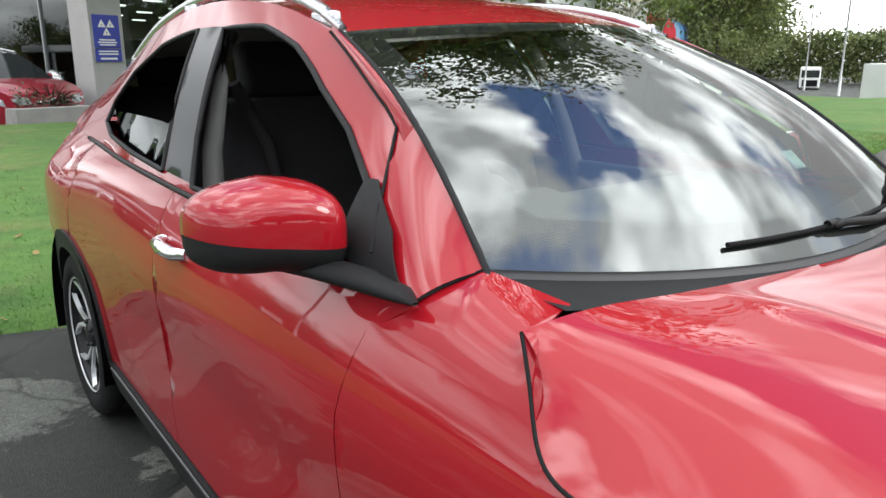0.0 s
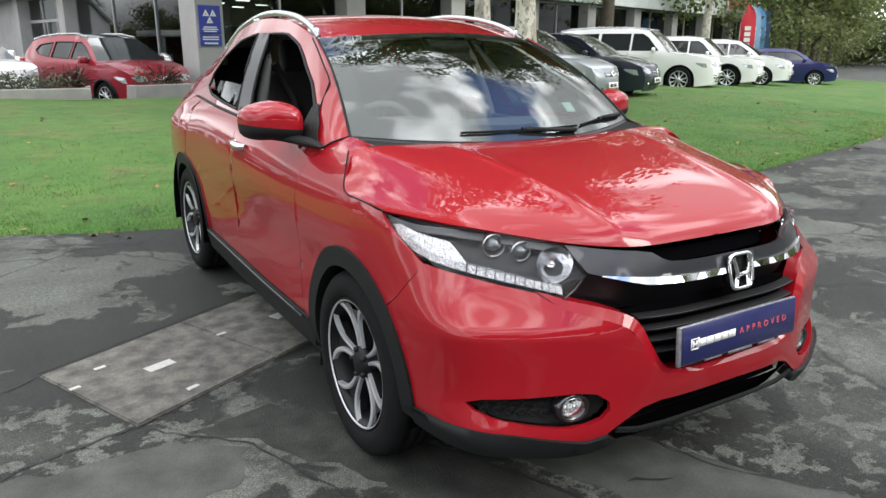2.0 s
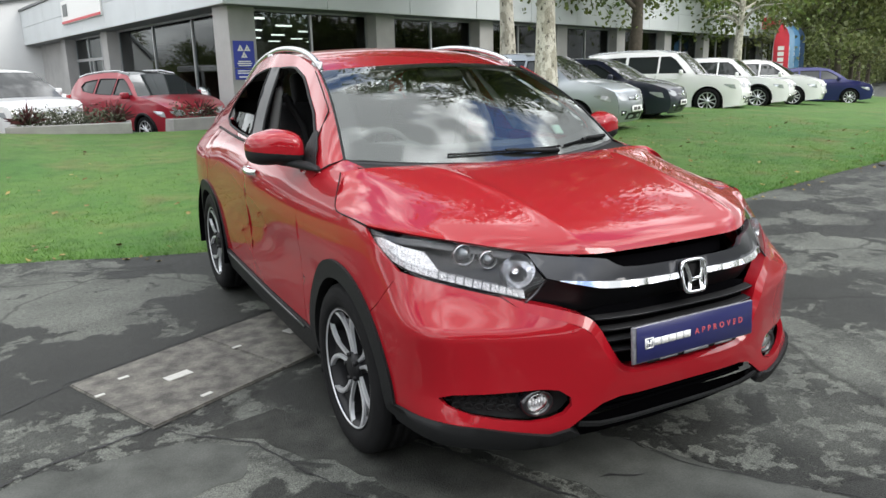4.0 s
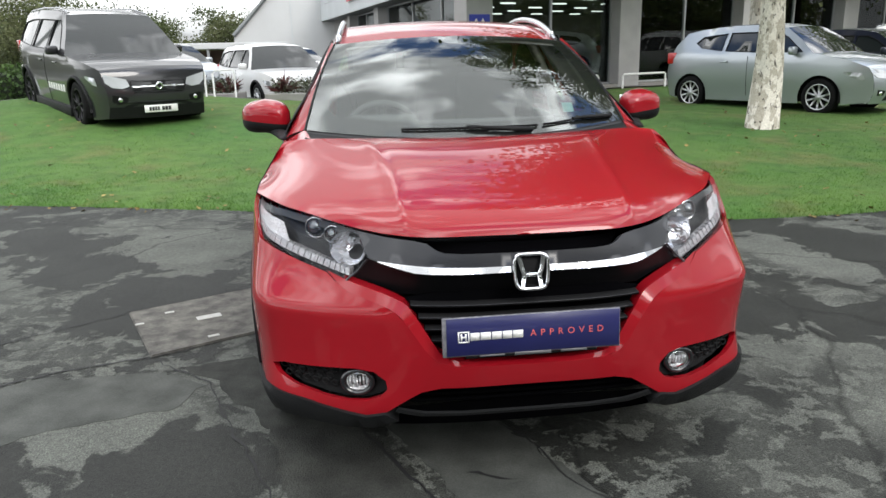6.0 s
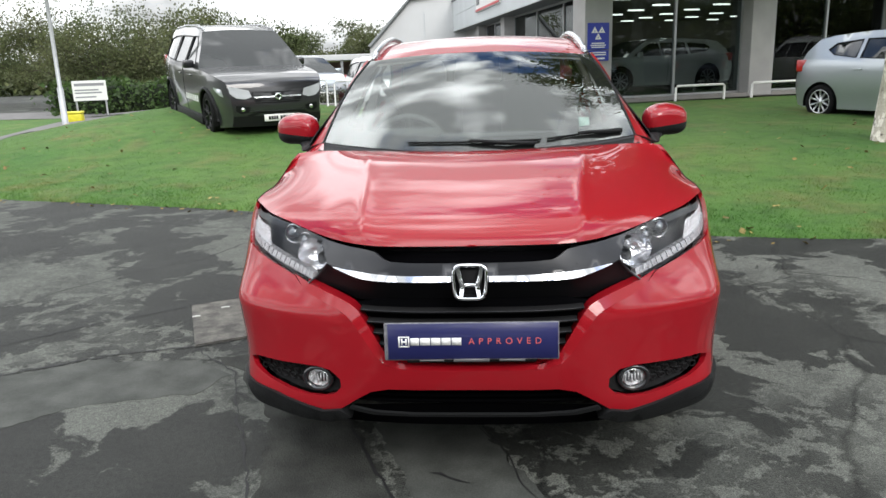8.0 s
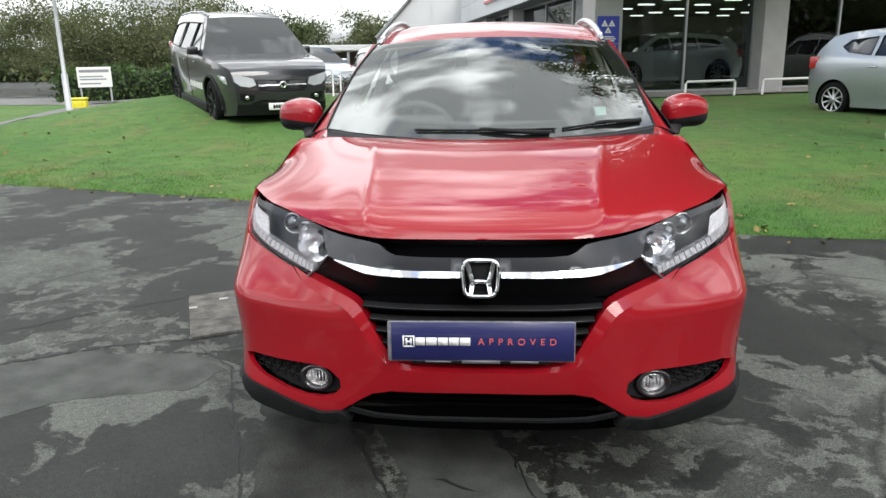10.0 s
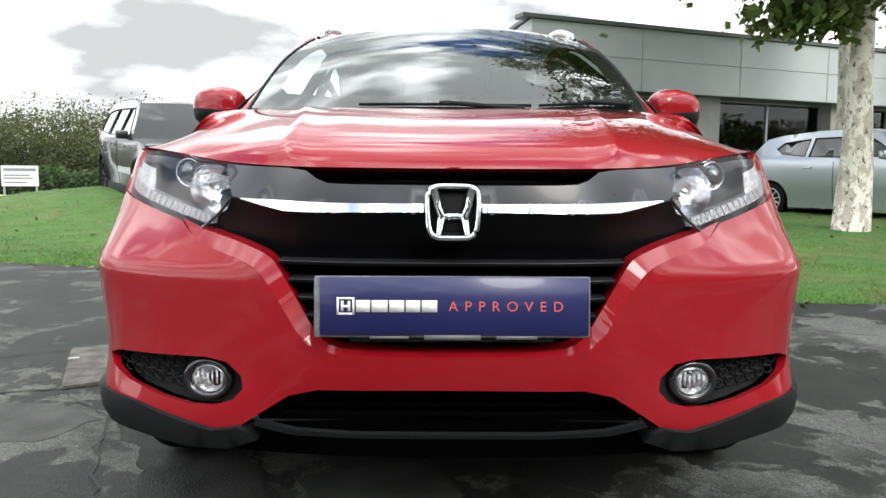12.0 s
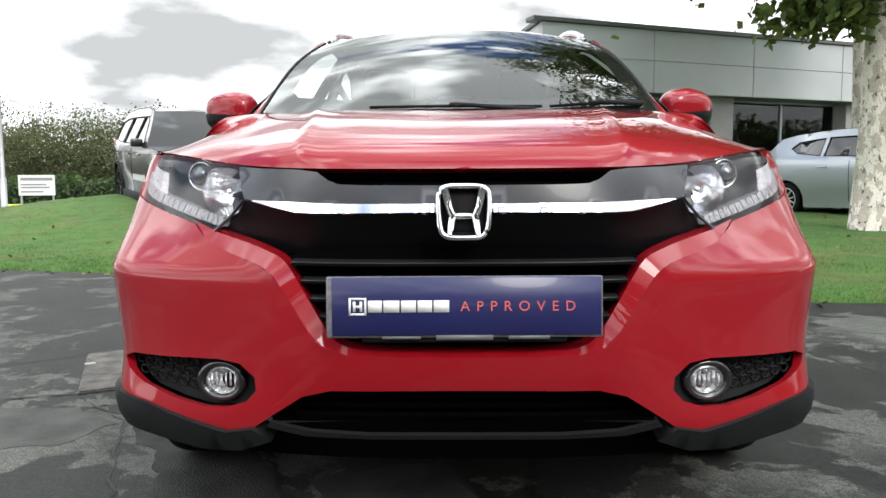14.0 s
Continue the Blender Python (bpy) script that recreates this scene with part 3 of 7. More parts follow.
# headlamps and fog lamps
for sd in (-1, 1):
    lamp = new("headlamp")
    lamp.parent = RED
    tagged(lamp, "clear swept headlamp with projector and reflector")
    outl = LAMP_TOP + LAMP_LOW[:-1] + LAMP_LOW[-1:] + LAMP_IN
    bm = bmesh.new()
    patch(bm, nose(sd), outl, step=0.03, lip=0.0, out=CORE, offset=-0.055)
    part("lamp_housing", bm, LAMP_DARK, lamp, "dark grey inner housing")
    bm = bmesh.new()
    brow = LAMP_TOP + [(u, z - .020) for u, z in LAMP_TOP[::-1]]
    patch(bm, nose(sd), brow, step=0.03, lip=0.0, out=CORE, offset=-0.022)
    part("lamp_brow", bm, mat("lamp_brow", (.06, .062, .066), .3, .4), lamp, "grey inner brow")
    bm = bmesh.new()
    patch(bm, nose(sd), outl, step=0.024, lip=0.0, out=CORE, offset=-0.002)
    g = part("lamp_cover", bm, LAMP_GLASS, lamp, "clear lens cover")
    g.visible_shadow = False
    # light guide along the lower edge, in short blocks
    low = [tuple(spline(np.array(LAMP_LOW[1:]), t)) for t in np.linspace(0, len(LAMP_LOW) - 2, 20)]
    bm = bmesh.new()
    for (u, z), (u1, z1) in zip(low, low[1:]):
        u1, z1 = u + (u1 - u) * .88, z + (z1 - z) * .88
        ps = [skin(a_, b_ + dz, sd) + Vector((-sd * .010, .012, 0)) for a_, b_, dz in ((u, z, .007), (u1, z1, .007), (u1, z1, .027), (u, z, .027))]
        back_ = [p + Vector((-sd * .012, .018, 0)) for p in ps]
        v = [bm.verts.new(p) for p in ps + back_]
        for f in ((0, 1, 2, 3), (0, 4, 5, 1), (1, 5, 6, 2), (2, 6, 7, 3), (3, 7, 4, 0)):
            bm.faces.new([v[i] for i in f])
    bmesh.ops.recalc_face_normals(bm, faces=bm.faces)
    part("light_guide", bm, GUIDE, lamp, "row of bright daytime light blocks", smooth=False)
    bm = bmesh.new()
    patch(bm, nose(sd), L((-.262, .902), (-.30, .872), (-.37, .840)) + F((.768, .808), (.735, .826), (.755, .878)) + L((-.300, .908)), step=0.02, lip=0.0, out=CORE, offset=-0.020)
    part("indicator_reflector", bm, FACET, lamp, "faceted side reflector")

    def lens(name, x, z, r, material, lab, deep=0.03, ring=True):
        c = skin(ux(x, z), z, sd) + Vector((-sd * .02, .04, 0))
        ax = Vector((sd * .28, -1, 0.0)).normalized()
        m = Matrix.Translation(c) @ ax.to_track_quat("X", "Z").to_matrix().to_4x4()
        b = bmesh.new()
        lathe(b, [(r, -.03), (r, 0), (r * .94, .008), (r * .86, .004), (r * .80, -.004)], 28, m)
        part(name + "_bezel", b, CHROME if ring else LAMP_DARK, lamp)
        b = bmesh.new()
        lathe(b, [(r * .84, -.012), (r * .80, .003), (r * .6, .014), (r * .32, .022), (.0008, .025)], 28, m)
        part(name, b, material, lamp, lab)

    lens("projector", .655, .858, .036, LENS, "round projector lens")
    lens("projector", .598, .846, .030, LENS, "small round lamp")
    c = skin(ux(.535, .82), .82, sd) + Vector((-sd * .01, .036, 0))
    b = bmesh.new()
    mm = Matrix.Translation(c) @ Vector((sd * .25, -1, .05)).normalized().to_track_quat("X", "Z").to_matrix().to_4x4()
    lathe(b, [(.056, .024), (.052, .012), (.040, -.010), (.024, -.024), (.004, -.03)], 26, mm @ pose(0, 0, 0) @ Matrix.Diagonal((1, 1.05, .98, 1)))
    lathe(b, [(.012, -.03), (.012, .004), (.007, .014), (.0005, .016)], 14, mm)
    part("main_beam_bowl", b, REFLECTOR, lamp, "bright reflector bowl")
    bm = bmesh.new()
    tube(bm, [skin(u, z, sd) for u, z in (LAMP_LOW[-1], LAMP_IN[0], LAMP_IN[1])], .0035, 8)
    part("lamp_trim", bm, GREY_GLOSS, lamp, "grey inner trim")
    # fog lamp in its pocket
    fog = new("fog_lamp")
    fog.parent = RED
    tagged(fog, "round fog lamp in a black honeycomb pocket")
    bm = bmesh.new()
    patch(bm, nose(sd), FOG, step=0.025, lip=0.0, out=CORE, offset=-0.045)
    for k in range(7):
        for j in range(3):
            x, z = .60 + .030 * k + (.015 if j % 2 else 0), .400 + .021 * j + .002 * k
            if inside((ux(x, z), z), FOG):
                c = skin(ux(x, z), z, sd)
                tube(bm, [c + Vector((sd * .012 * math.cos(a) - sd * .008, .032 - .5 * .012 * math.cos(a) * -1, .0105 * math.sin(a))) for a in [i * math.pi / 3 for i in range(7)]], .0032, 4, False)
    part("pocket", bm, PLASTIC, fog, "black honeycomb pocket")
    c = skin(ux(.53, .416), .416, sd) + Vector((-sd * .008, .014, 0))
    mm = Matrix.Translation(c) @ Vector((sd * .12, -1, 0)).normalized().to_track_quat("X", "Z").to_matrix().to_4x4() @ Matrix.Diagonal((1, .88, .72, 1))
    b = bmesh.new()
    lathe(b, [(.066, -.04), (.064, -.006), (.055, .004), (.043, -.004), (.041, -.02)], 32, mm)
    part("fog_bezel", b, GLOSS_BLACK, fog)
    b = bmesh.new()
    lathe(b, [(.0415, -.008), (.040, -.004), (.038, -.008)], 32, mm)
    part("fog_ring", b, CHROME, fog, "chrome ring")
    b = bmesh.new()
    lathe(b, [(.045, -.008), (.03, -.025), (.012, -.034), (.001, -.036)], 24, mm)
    for k in range(6):
        box(b, (.004, .012, .03), tuple(mm @ Vector((-.014, -.03 + .012 * k, .006 * math.sin(k * 2.1)))), (0, 0, 20))
    part("fog_reflector", b, FACET, fog, "bright reflector")
    b = bmesh.new()
    lathe(b, [(.041, -.006), (.03, -.001), (.012, .002), (.0005, .003)], 28, mm)
    gg = part("fog_glass", b, LAMP_GLASS, fog)
    gg.visible_shadow = False

# bonnet
E_ = lambda y, z: np.array(skin(uy(y, z), z))
BN = [np.array([(0, -.778, .868), (.2, -.774, .869), (.345, -.757, .871), tuple(skin(ux(.505, .882), .882)), tuple(skin(ux(.66, .906), .906)), tuple(skin(ux(.74, .917), .917)), tuple(E_(-.226, .931))]),
      np.array([(0, -.715, .915), (.2, -.71, .918), (.348, -.69, .926), (.495, -.60, .928), (.645, -.405, .945), (.76, -.245, .952), tuple(E_(-.12, .938))]),
      np.array([(0, -.48, .978), (.2, -.475, .983), (.36, -.46, .992), (.50, -.39, .985), (.67, -.215, .982), (.792, -.078, .968), tuple(E_(-.02, .940))]),
      np.array([(0, -.2, 1.022), (.2, -.195, 1.03), (.39, -.18, 1.040), (.52, -.14, 1.034), (.68, -.025, 1.026), (.790, .046, .997), tuple(E_(.070, .948))]),
      np.array([(0, -.04, 1.043), (.2, -.03, 1.047), (.41, -.005, 1.058), (.535, .02, 1.055), (.67, .078, 1.053), (.760, .112, 1.036), tuple(E_(.125, 1.005))]),
      np.array([(0, .10, 1.060), (.2, .108, 1.063), (.425, .13, 1.071), (.55, .15, 1.073), (.65, .172, 1.079), (.715, .183, 1.085), tuple(E_(.185, 1.062))])]


def smooth_at(C, t):
    """Uniform cubic B-spline over the rows of C that starts and ends on its end rows."""
    n = len(C) - 1
    t = min(max(t, 0.0), float(n))
    i = min(int(t), n - 1)
    f = t - i
    p0 = C[i - 1] if i > 0 else 2 * C[0] - C[1]
    p3 = C[i + 2] if i + 2 <= n else 2 * C[n] - C[n - 1]
    return ((1 - f) ** 3 * p0 + (3 * f ** 3 - 6 * f * f + 4) * C[i] + (-3 * f ** 3 + 3 * f * f + 3 * f + 1) * C[i + 1] + f ** 3 * p3) / 6


_bn = np.array(BN)
_row = np.arange(6)
for _c in range(5):
    for _k in range(3):
        _fit = np.polyval(np.polyfit(_row[1:], _bn[1:, _c, _k], 3 if _k < 2 else 2), _row)
        _bn[1:, _c, _k] = _fit[1:]
for _c, _h in ((0, .016), (1, .013), (2, .003)):
    _bn[1:, _c, 2] += _h * np.array((.5, 1, 1, .9, .4))
_bn[5, 4, 2] = 1.0725
for _j in range(1, 6):
    # the shoulder rounds over from the fourth station to the shut line
    _p3, _p4, _p6 = _bn[_j, 3], _bn[_j, 4], _bn[_j, 6]
    _D = math.hypot(*(_p6 - _p4)[:2])
    _s4 = (_p4[2] - _p3[2]) / math.hypot(*(_p4 - _p3)[:2])
    _q = _p4 + (_p6 - _p4) * .62
    _d = _D * .62
    _q[2] = _p4[2] + _s4 * _d + (_p6[2] - _p4[2] - _s4 * _D) * (_d / _D) ** 2
    _bn[_j, 5] = _q
# across, the grid is mirrored so that the middle stays level
_full = np.concatenate([_bn[:, :0:-1] * np.array((-1, 1, 1)), _bn], axis=1)
_ctl = _full.copy()
for _ in range(2):
    _ctl += .55 * (_full - np.array([[smooth_at(np.array([smooth_at(r, c) for r in _ctl]), j) for c in range(13)] for j in range(6)]))


def bonnet(a, b):
    """a: -6 .. 6 across, b: 0 .. 5 back; a sharp fold runs along each side of the middle."""
    p = smooth_at(np.array([smooth_at(r, a + 6) for r in _ctl]), b)
    c = abs(abs(a) - 2.0 - .06 * b)
    k = .009 * math.exp(-c / .16) * min(max(b / .8, 0), 1) * (1 if b < 4 else 5 - b)
    return Vector((p[0], p[1], p[2] + k))


bm = bmesh.new()
nb, na = 64, 60
for sd in (1, -1):
    grid = []
    for j in range(nb + 1):
        grid.append([bm.verts.new(bonnet(sd * 6 * i / na, 5 * j / nb)) for i in range(na + 1)])
    for j in range(nb):
        for i in range(na):
            f = (grid[j][i], grid[j][i + 1], grid[j + 1][i + 1], grid[j + 1][i])
            bm.faces.new(f if sd > 0 else f[::-1])
    lo = [v.co + Vector((0, .020, -.008)) for v in grid[0]]
    front = [bm.verts.new(p) for p in lo]
    dup = [bm.verts.new(v.co.copy()) for v in grid[0]]
    for i in range(na):
        f = (front[i], front[i + 1], dup[i + 1], dup[i])
        bm.faces.new(f if sd > 0 else f[::-1])
bmesh.ops.remove_doubles(bm, verts=[v for v in bm.verts if abs(v.co.x) < 1e-6], dist=1e-4)
part("bonnet", bm, PAINT, RED, "glossy red creased bonnet")
for sd in (-1, 1):
    bm = bmesh.new()
    tube(bm, [bonnet(sd * 6, 5 * k / 40) + Vector((sd * .0015, 0, -.001)) for k in range(41)], .0028, 6)
    part("bonnet_gap", bm, MESH_BLACK, RED, "dark shut line beside the bonnet")

# flanks
BELT = lambda y: 1.048 + .026 * (y - .4)
for sd in (-1, 1):
    fn = nose(sd)
    bm = bmesh.new()
    af = arc(0, WHEEL_Z, ARCH, 132.4, 2, 26)
    fender = L((.4735, .985), (.30, .985), (.108, .985), (.072, .948), (.0, .938), (-.10, .935), (-.22, .926), (-.28, .885), (-.365, .841), (-.431, .806), (-.4065, .767), (-.3515, .697)) + L(*af) + L((.43, .36), (.50, .37), (.507, .60), (.500, .85))
    patch(bm, fn, fender, step=0.032, lip=0.015, out=CORE)
    part("front_wing", bm, PAINT, RED, "glossy red front wing")
    bm = bmesh.new()
    door = L((.5035, .372), (1.43, .372), (1.448, .5), (1.45, .9), (1.43, BELT(1.43)), (1.2, BELT(1.2)), (.8, BELT(.8)), (.388, 1.046), (.4735, .99), (.5035, .85), (.5105, .6))
    patch(bm, fn, door, step=0.04, lip=0.015, out=CORE)
    part("front_door", bm, PAINT, RED, "glossy red front door")
    bm = bmesh.new()
    ar = arc(2.61, WHEEL_Z, ARCH, 178, 100, 16)
    rear = L((1.4335, .372), (2.16, .372)) + L(*ar) + L((2.50, .85), (2.46, 1.0), (2.46, BELT(2.46)), (2.0, BELT(2.0)), (1.4335, BELT(1.433)), (1.4535, .9), (1.4515, .5))
    patch(bm, fn, rear, step=0.04, lip=0.015, out=CORE)
    part("rear_door", bm, PAINT, RED, "glossy red rear door")
    bm = bmesh.new()
    ar2 = arc(2.61, WHEEL_Z, ARCH, 98, 0, 18)
    q = L((2.468, BELT(2.46)), (2.468, 1.0), (2.508, .85)) + L(*ar2) + L((3.1, .36), (3.3, .40)) + [(_u[-1] - .3, .45), (_u[-1], .45), (_u[-1], 1.1)] + L((3.2, 1.12), (2.8, BELT(2.8)))
    patch(bm, fn, q, step=0.06, lip=0.0, out=CORE)
    part("rear_quarter", bm, PAINT, RED, "glossy red rear quarter panel")
    for cy, a1 in ((0, 183), (2.61, 190)):
        bm = bmesh.new()
        ring_o = arc(cy, WHEEL_Z, ARCH + .002, -8, a1, 40)
        ring_i = arc(cy, WHEEL_Z, ARCH - .068, a1, -8, 40)
        patch(bm, fn, L(*ring_o, *ring_i), step=0.03, lip=0.05, out=CORE, offset=0.010)
        part("arch_cladding", bm, PLASTIC, RED, "matt black wheel arch moulding")
    bm = bmesh.new()
    patch(bm, fn, L((.36, .235), (2.22, .235), (2.20, .366), (.42, .366)), step=0.05, lip=0.04, out=CORE, offset=0.012)
    part("sill_cladding", bm, PLASTIC, RED, "matt black sill moulding")
    bm = bmesh.new()
    tube(bm, [skin(uy(y, .352), .352, sd) + Vector((sd * .013, 0, 0)) for y in np.linspace(.5, 2.15, 14)], .006, 6)
    part("sill_strip", bm, GREY_GLOSS, RED, "thin grey sill strip")
    # door handle
    bm = bmesh.new()
    ps = [skin(uy(y, .958), .958 + dz, sd) + Vector((sd * dx, 0, 0)) for y, dz, dx in ((1.21, .0, .004), (1.235, .001, .028), (1.29, .002, .034), (1.35, .004, .030), (1.375, .005, .006))]
    tube(bm, ps, [.013, .016, .017, .016, .013], 10)
    part("door_handle", bm, CHROME, RED, "chrome door handle")
    # mud flap
    bm = bmesh.new()
    box(bm, (.15, .012, .18), (sd * .765, .40, .25), (8, 0, 0), .004)
    part("mud_flap", bm, PLASTIC, RED)
bm = bmesh.new()
box(bm, (1.30, 2.0, .25), (0, 1.28, .33), (0, 0, 0), .03)
box(bm, (.9, .8, .24), (0, -.22, .40))
box(bm, (1.1, .9, .3), (0, 2.8, .42))
part("underbody", bm, MESH_BLACK, RED)
# wheel arch linings, coloured near-black for the shade within
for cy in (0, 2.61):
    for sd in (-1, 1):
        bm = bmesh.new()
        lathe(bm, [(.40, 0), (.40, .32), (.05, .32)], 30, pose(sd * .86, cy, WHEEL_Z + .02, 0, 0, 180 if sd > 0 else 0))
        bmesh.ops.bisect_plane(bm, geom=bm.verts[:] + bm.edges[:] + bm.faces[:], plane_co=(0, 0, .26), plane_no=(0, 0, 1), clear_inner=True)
        part("arch_liner", bm, RECESS_SHADE, RED)

# greenhouse
RAIL_Y = [.30, .45, .70, 1.0, 1.35, 1.8, 2.3, 2.8, 3.15, 3.38]
RAIL = np.array([(.745, 1.092), (.705, 1.165), (.640, 1.305), (.580, 1.448), (.556, 1.528), (.550, 1.548), (.535, 1.488), (.50, 1.375), (.50, 1.26), (.53, 1.16)])


def at_y(P, y):
    k = int(np.clip(np.searchsorted(RAIL_Y, y) - 1, 0, len(RAIL_Y) - 2))
    return spline(P, k + (y - RAIL_Y[k]) / (RAIL_Y[k + 1] - RAIL_Y[k]))


_by = np.linspace(.2, 3.6, 120)
_bx = np.array([skin(uy(y, min(BELT(y), 1.1)), min(BELT(y), 1.1)).x - .004 for y in _by])


def house(y, v, sd):
    """The side above the belt: y along, v 0 at the belt, 1 at the roof rail."""
    xr, zr = at_y(RAIL, y)
    zb = min(BELT(y), zr - .01)
    xb = float(np.interp(y, _by, _bx))
    k = .018 * math.sin(math.pi * min(max(v, 0), 1))
    return Vector((sd * (xb + (xr - xb) * v + k), y, zb + (zr - zb) * v))


def V(*pts):
    out = []
    for y, z in pts:
        zr = at_y(RAIL, y)[1]
        zb = min(BELT(y), zr - .01)
        out.append((y, (z - zb) / (zr - zb)))
    return out


FRONT_WIN = V((.615, 1.074), (1.0, 1.083), (1.33, 1.092), (1.40, 1.20), (1.475, 1.36), (1.53, 1.470), (1.29, 1.468), (1.10, 1.42), (.914, 1.335), (.76, 1.265), (.625, 1.185))
REAR_WIN = V((1.57, 1.103), (1.9, 1.118), (2.24, 1.140), (2.40, 1.175), (2.38, 1.25), (2.26, 1.350), (2.02, 1.435), (1.72, 1.472), (1.64, 1.28))
for sd in (-1, 1):
    fn = lambda y, v, sd=sd: house(y, v, sd)
    outl = [(y, 0.0) for y in np.linspace(.60, 3.3, 20)] + [(y, 1.0) for y in np.linspace(3.3, .60, 24)]
    bm = bmesh.new()
    patch(bm, fn, outl, [FRONT_WIN, REAR_WIN], 0.04, scale=(1, .42), lip=0.0, out=(0, 1.4, 1.1))
    part("body_side_upper", bm, PAINT, RED, "red pillars and cant rail")
    for nm, poly in (("window_seal", FRONT_WIN), ("window_seal", REAR_WIN)):
        bm = bmesh.new()
        loop = resample(poly, .05, (1, .42))
        tube(bm, [house(y, v, sd) + Vector((sd * .002, 0, 0)) for y, v in loop + loop[:1]], .0075, 6, False)
        part(nm, bm, PLASTIC, RED, "black window seal")
    bm = bmesh.new()
    patch(bm, fn, V((1.352, 1.098), (1.55, 1.105), (1.63, 1.29), (1.705, 1.475), (1.548, 1.475), (1.49, 1.35), (1.415, 1.20)), step=0.04, scale=(1, .42), lip=0.004, out=(0, 1.4, 1.1), offset=0.004)
    part("door_pillar", bm, mat("pillar_gloss", (.020, .023, .026), .3, spec=.35), RED, "grey gloss centre pillar")
    bm = bmesh.new()
    patch(bm, fn, V((.42, 1.056), (.62, 1.074), (.63, 1.190), (.60, 1.190), (.50, 1.125)), step=0.04, scale=(1, .42), lip=0.004, out=(0, 1.4, 1.1), offset=0.010)
    part("mirror_sail", bm, PLASTIC, RED)
    bm = bmesh.new()
    tube(bm, [house(y, 0.0, sd) + Vector((sd * .006, 0, 0)) for y in np.linspace(.42, 2.6, 26)], .0075, 6)
    part("belt_moulding", bm, PLASTIC, RED, "black belt moulding")
    bm = bmesh.new()
    if sd < 0:
        patch(bm, fn, V((1.58, 1.105), (1.9, 1.119), (2.22, 1.141), (2.37, 1.175), (2.37, 1.22), (1.62, 1.22)), step=0.05, scale=(1, .42), lip=0, out=(0, 1.4, 1.1), offset=-0.02)
    else:
        patch(bm, fn, FRONT_WIN, step=0.05, scale=(1, .42), lip=0, out=(0, 1.4, 1.1), offset=-0.02)
        patch(bm, fn, REAR_WIN, step=0.05, scale=(1, .42), lip=0, out=(0, 1.4, 1.1), offset=-0.02)
    g = part("side_glass", bm, DARK_TINT if sd > 0 else TINT, RED, "side window glass, wound down on the driver's side" if sd < 0 else "closed side window glass")
    g.visible_shadow = False
    # roof bar
    bm = bmesh.new()
    bar = []
    for y in np.linspace(.985, 2.85, 22):
        x, z = at_y(RAIL, y)
        h_ = .014 * min(1, (y - .985) / .12) * min(1, (2.85 - y) / .15)
        bar.append(Vector((sd * (x - .022), y, z + .012 + h_)))
    tube(bm, bar, [.010] + [.015] * 20 + [.010], 10)
    for k in range(3):
        i = (1, 11, 20)[k]
        box(bm, (.026, .10, .05), tuple(bar[i] - Vector((0, 0, .022))), (0, 0, 0), .008)
    part("roof_rail", bm, SATIN, RED, "satin silver roof rail")


def screen(a, b):
    a2 = a * a
    x0, y0, z0 = .705 * a, .145 + .20 * a2, 1.058 + .035 * a2
    x1, y1, z1 = .575 * a, .830 + .14 * a2, 1.476 - .028 * a2
    k = math.sin(math.pi * b)
    return Vector((x0 + (x1 - x0) * b, y0 + (y1 - y0) * b - .022 * k, z0 + (z1 - z0) * b + .034 * k))


bm = bmesh.new()
grid = [[bm.verts.new(screen(-1 + i / 20, j / 24)) for i in range(41)] for j in range(25)]
for r0, r1 in zip(grid, grid[1:]):
    for i in range(40):
        bm.faces.new((r0[i], r0[i + 1], r1[i + 1], r1[i]))
ws = part("windscreen", bm, SCREEN, RED, "curved windscreen reflecting clouds")
ws.visible_shadow = False
bm = bmesh.new()
patch(bm, screen, [(-1, -.02), (1, -.02), (1, 1.01), (-1, 1.01)], [[(-.89, .20), (-.84, .145), (-.5, .118), (0, .108), (.5, .118), (.84, .145), (.89, .20), (.885, .93), (0, .955), (-.885, .93)]], 0.04, scale=(.63, .8), lip=0, out=(0, 1.4, .9), offset=-0.004)
part("screen_border", bm, mat("screen_frit", (.012, .012, .013), .5), RED, "black border of the windscreen")
bm = bmesh.new()
box(bm, (.22, .10, .04), (0, .82, 1.425), (33, 0, 0), .012)
box(bm, (.24, .03, .07), (0, .80, 1.36), (-10, 0, 0), .014)
part("sensor_housing", bm, PLASTIC, RED, "black camera housing and rear-view mirror")


def roof(a, b):
    y = (.835 + .17 * a * a) * (1 - b) + (3.30 - .10 * a * a) * b
    xr, zr = at_y(RAIL, 1.005 * (1 - b) + 3.20 * b)
    return Vector((xr * a, y, zr + .030 * (1 - a * a) * (1 - .15 * b) - .003))


bm = bmesh.new()
patch(bm, roof, [(-1, 0), (1, 0), (1, 1), (-1, 1)], step=0.06, scale=(.56, 2.4), lip=0.0, out=(0, 1.8, 1.0))
part("roof", bm, PAINT, RED, "glossy red roof")
bm = bmesh.new()
patch(bm, lambda a, b: roof(a, b) - Vector((0, 0, .03)), [(-1, .0), (1, .0), (1, 1), (-1, 1)], step=0.12, scale=(.56, 2.4), lip=0.0, out=(0, 1.8, 5.0))
part("headlining", bm, LINER, RED)
for sd in (-1, 1):
    bm = bmesh.new()
    tube(bm, [screen(sd * 1.0, b) for b in np.linspace(-.02, 1.0, 14)], .006, 6)
    part("screen_seal", bm, PLASTIC, RED)
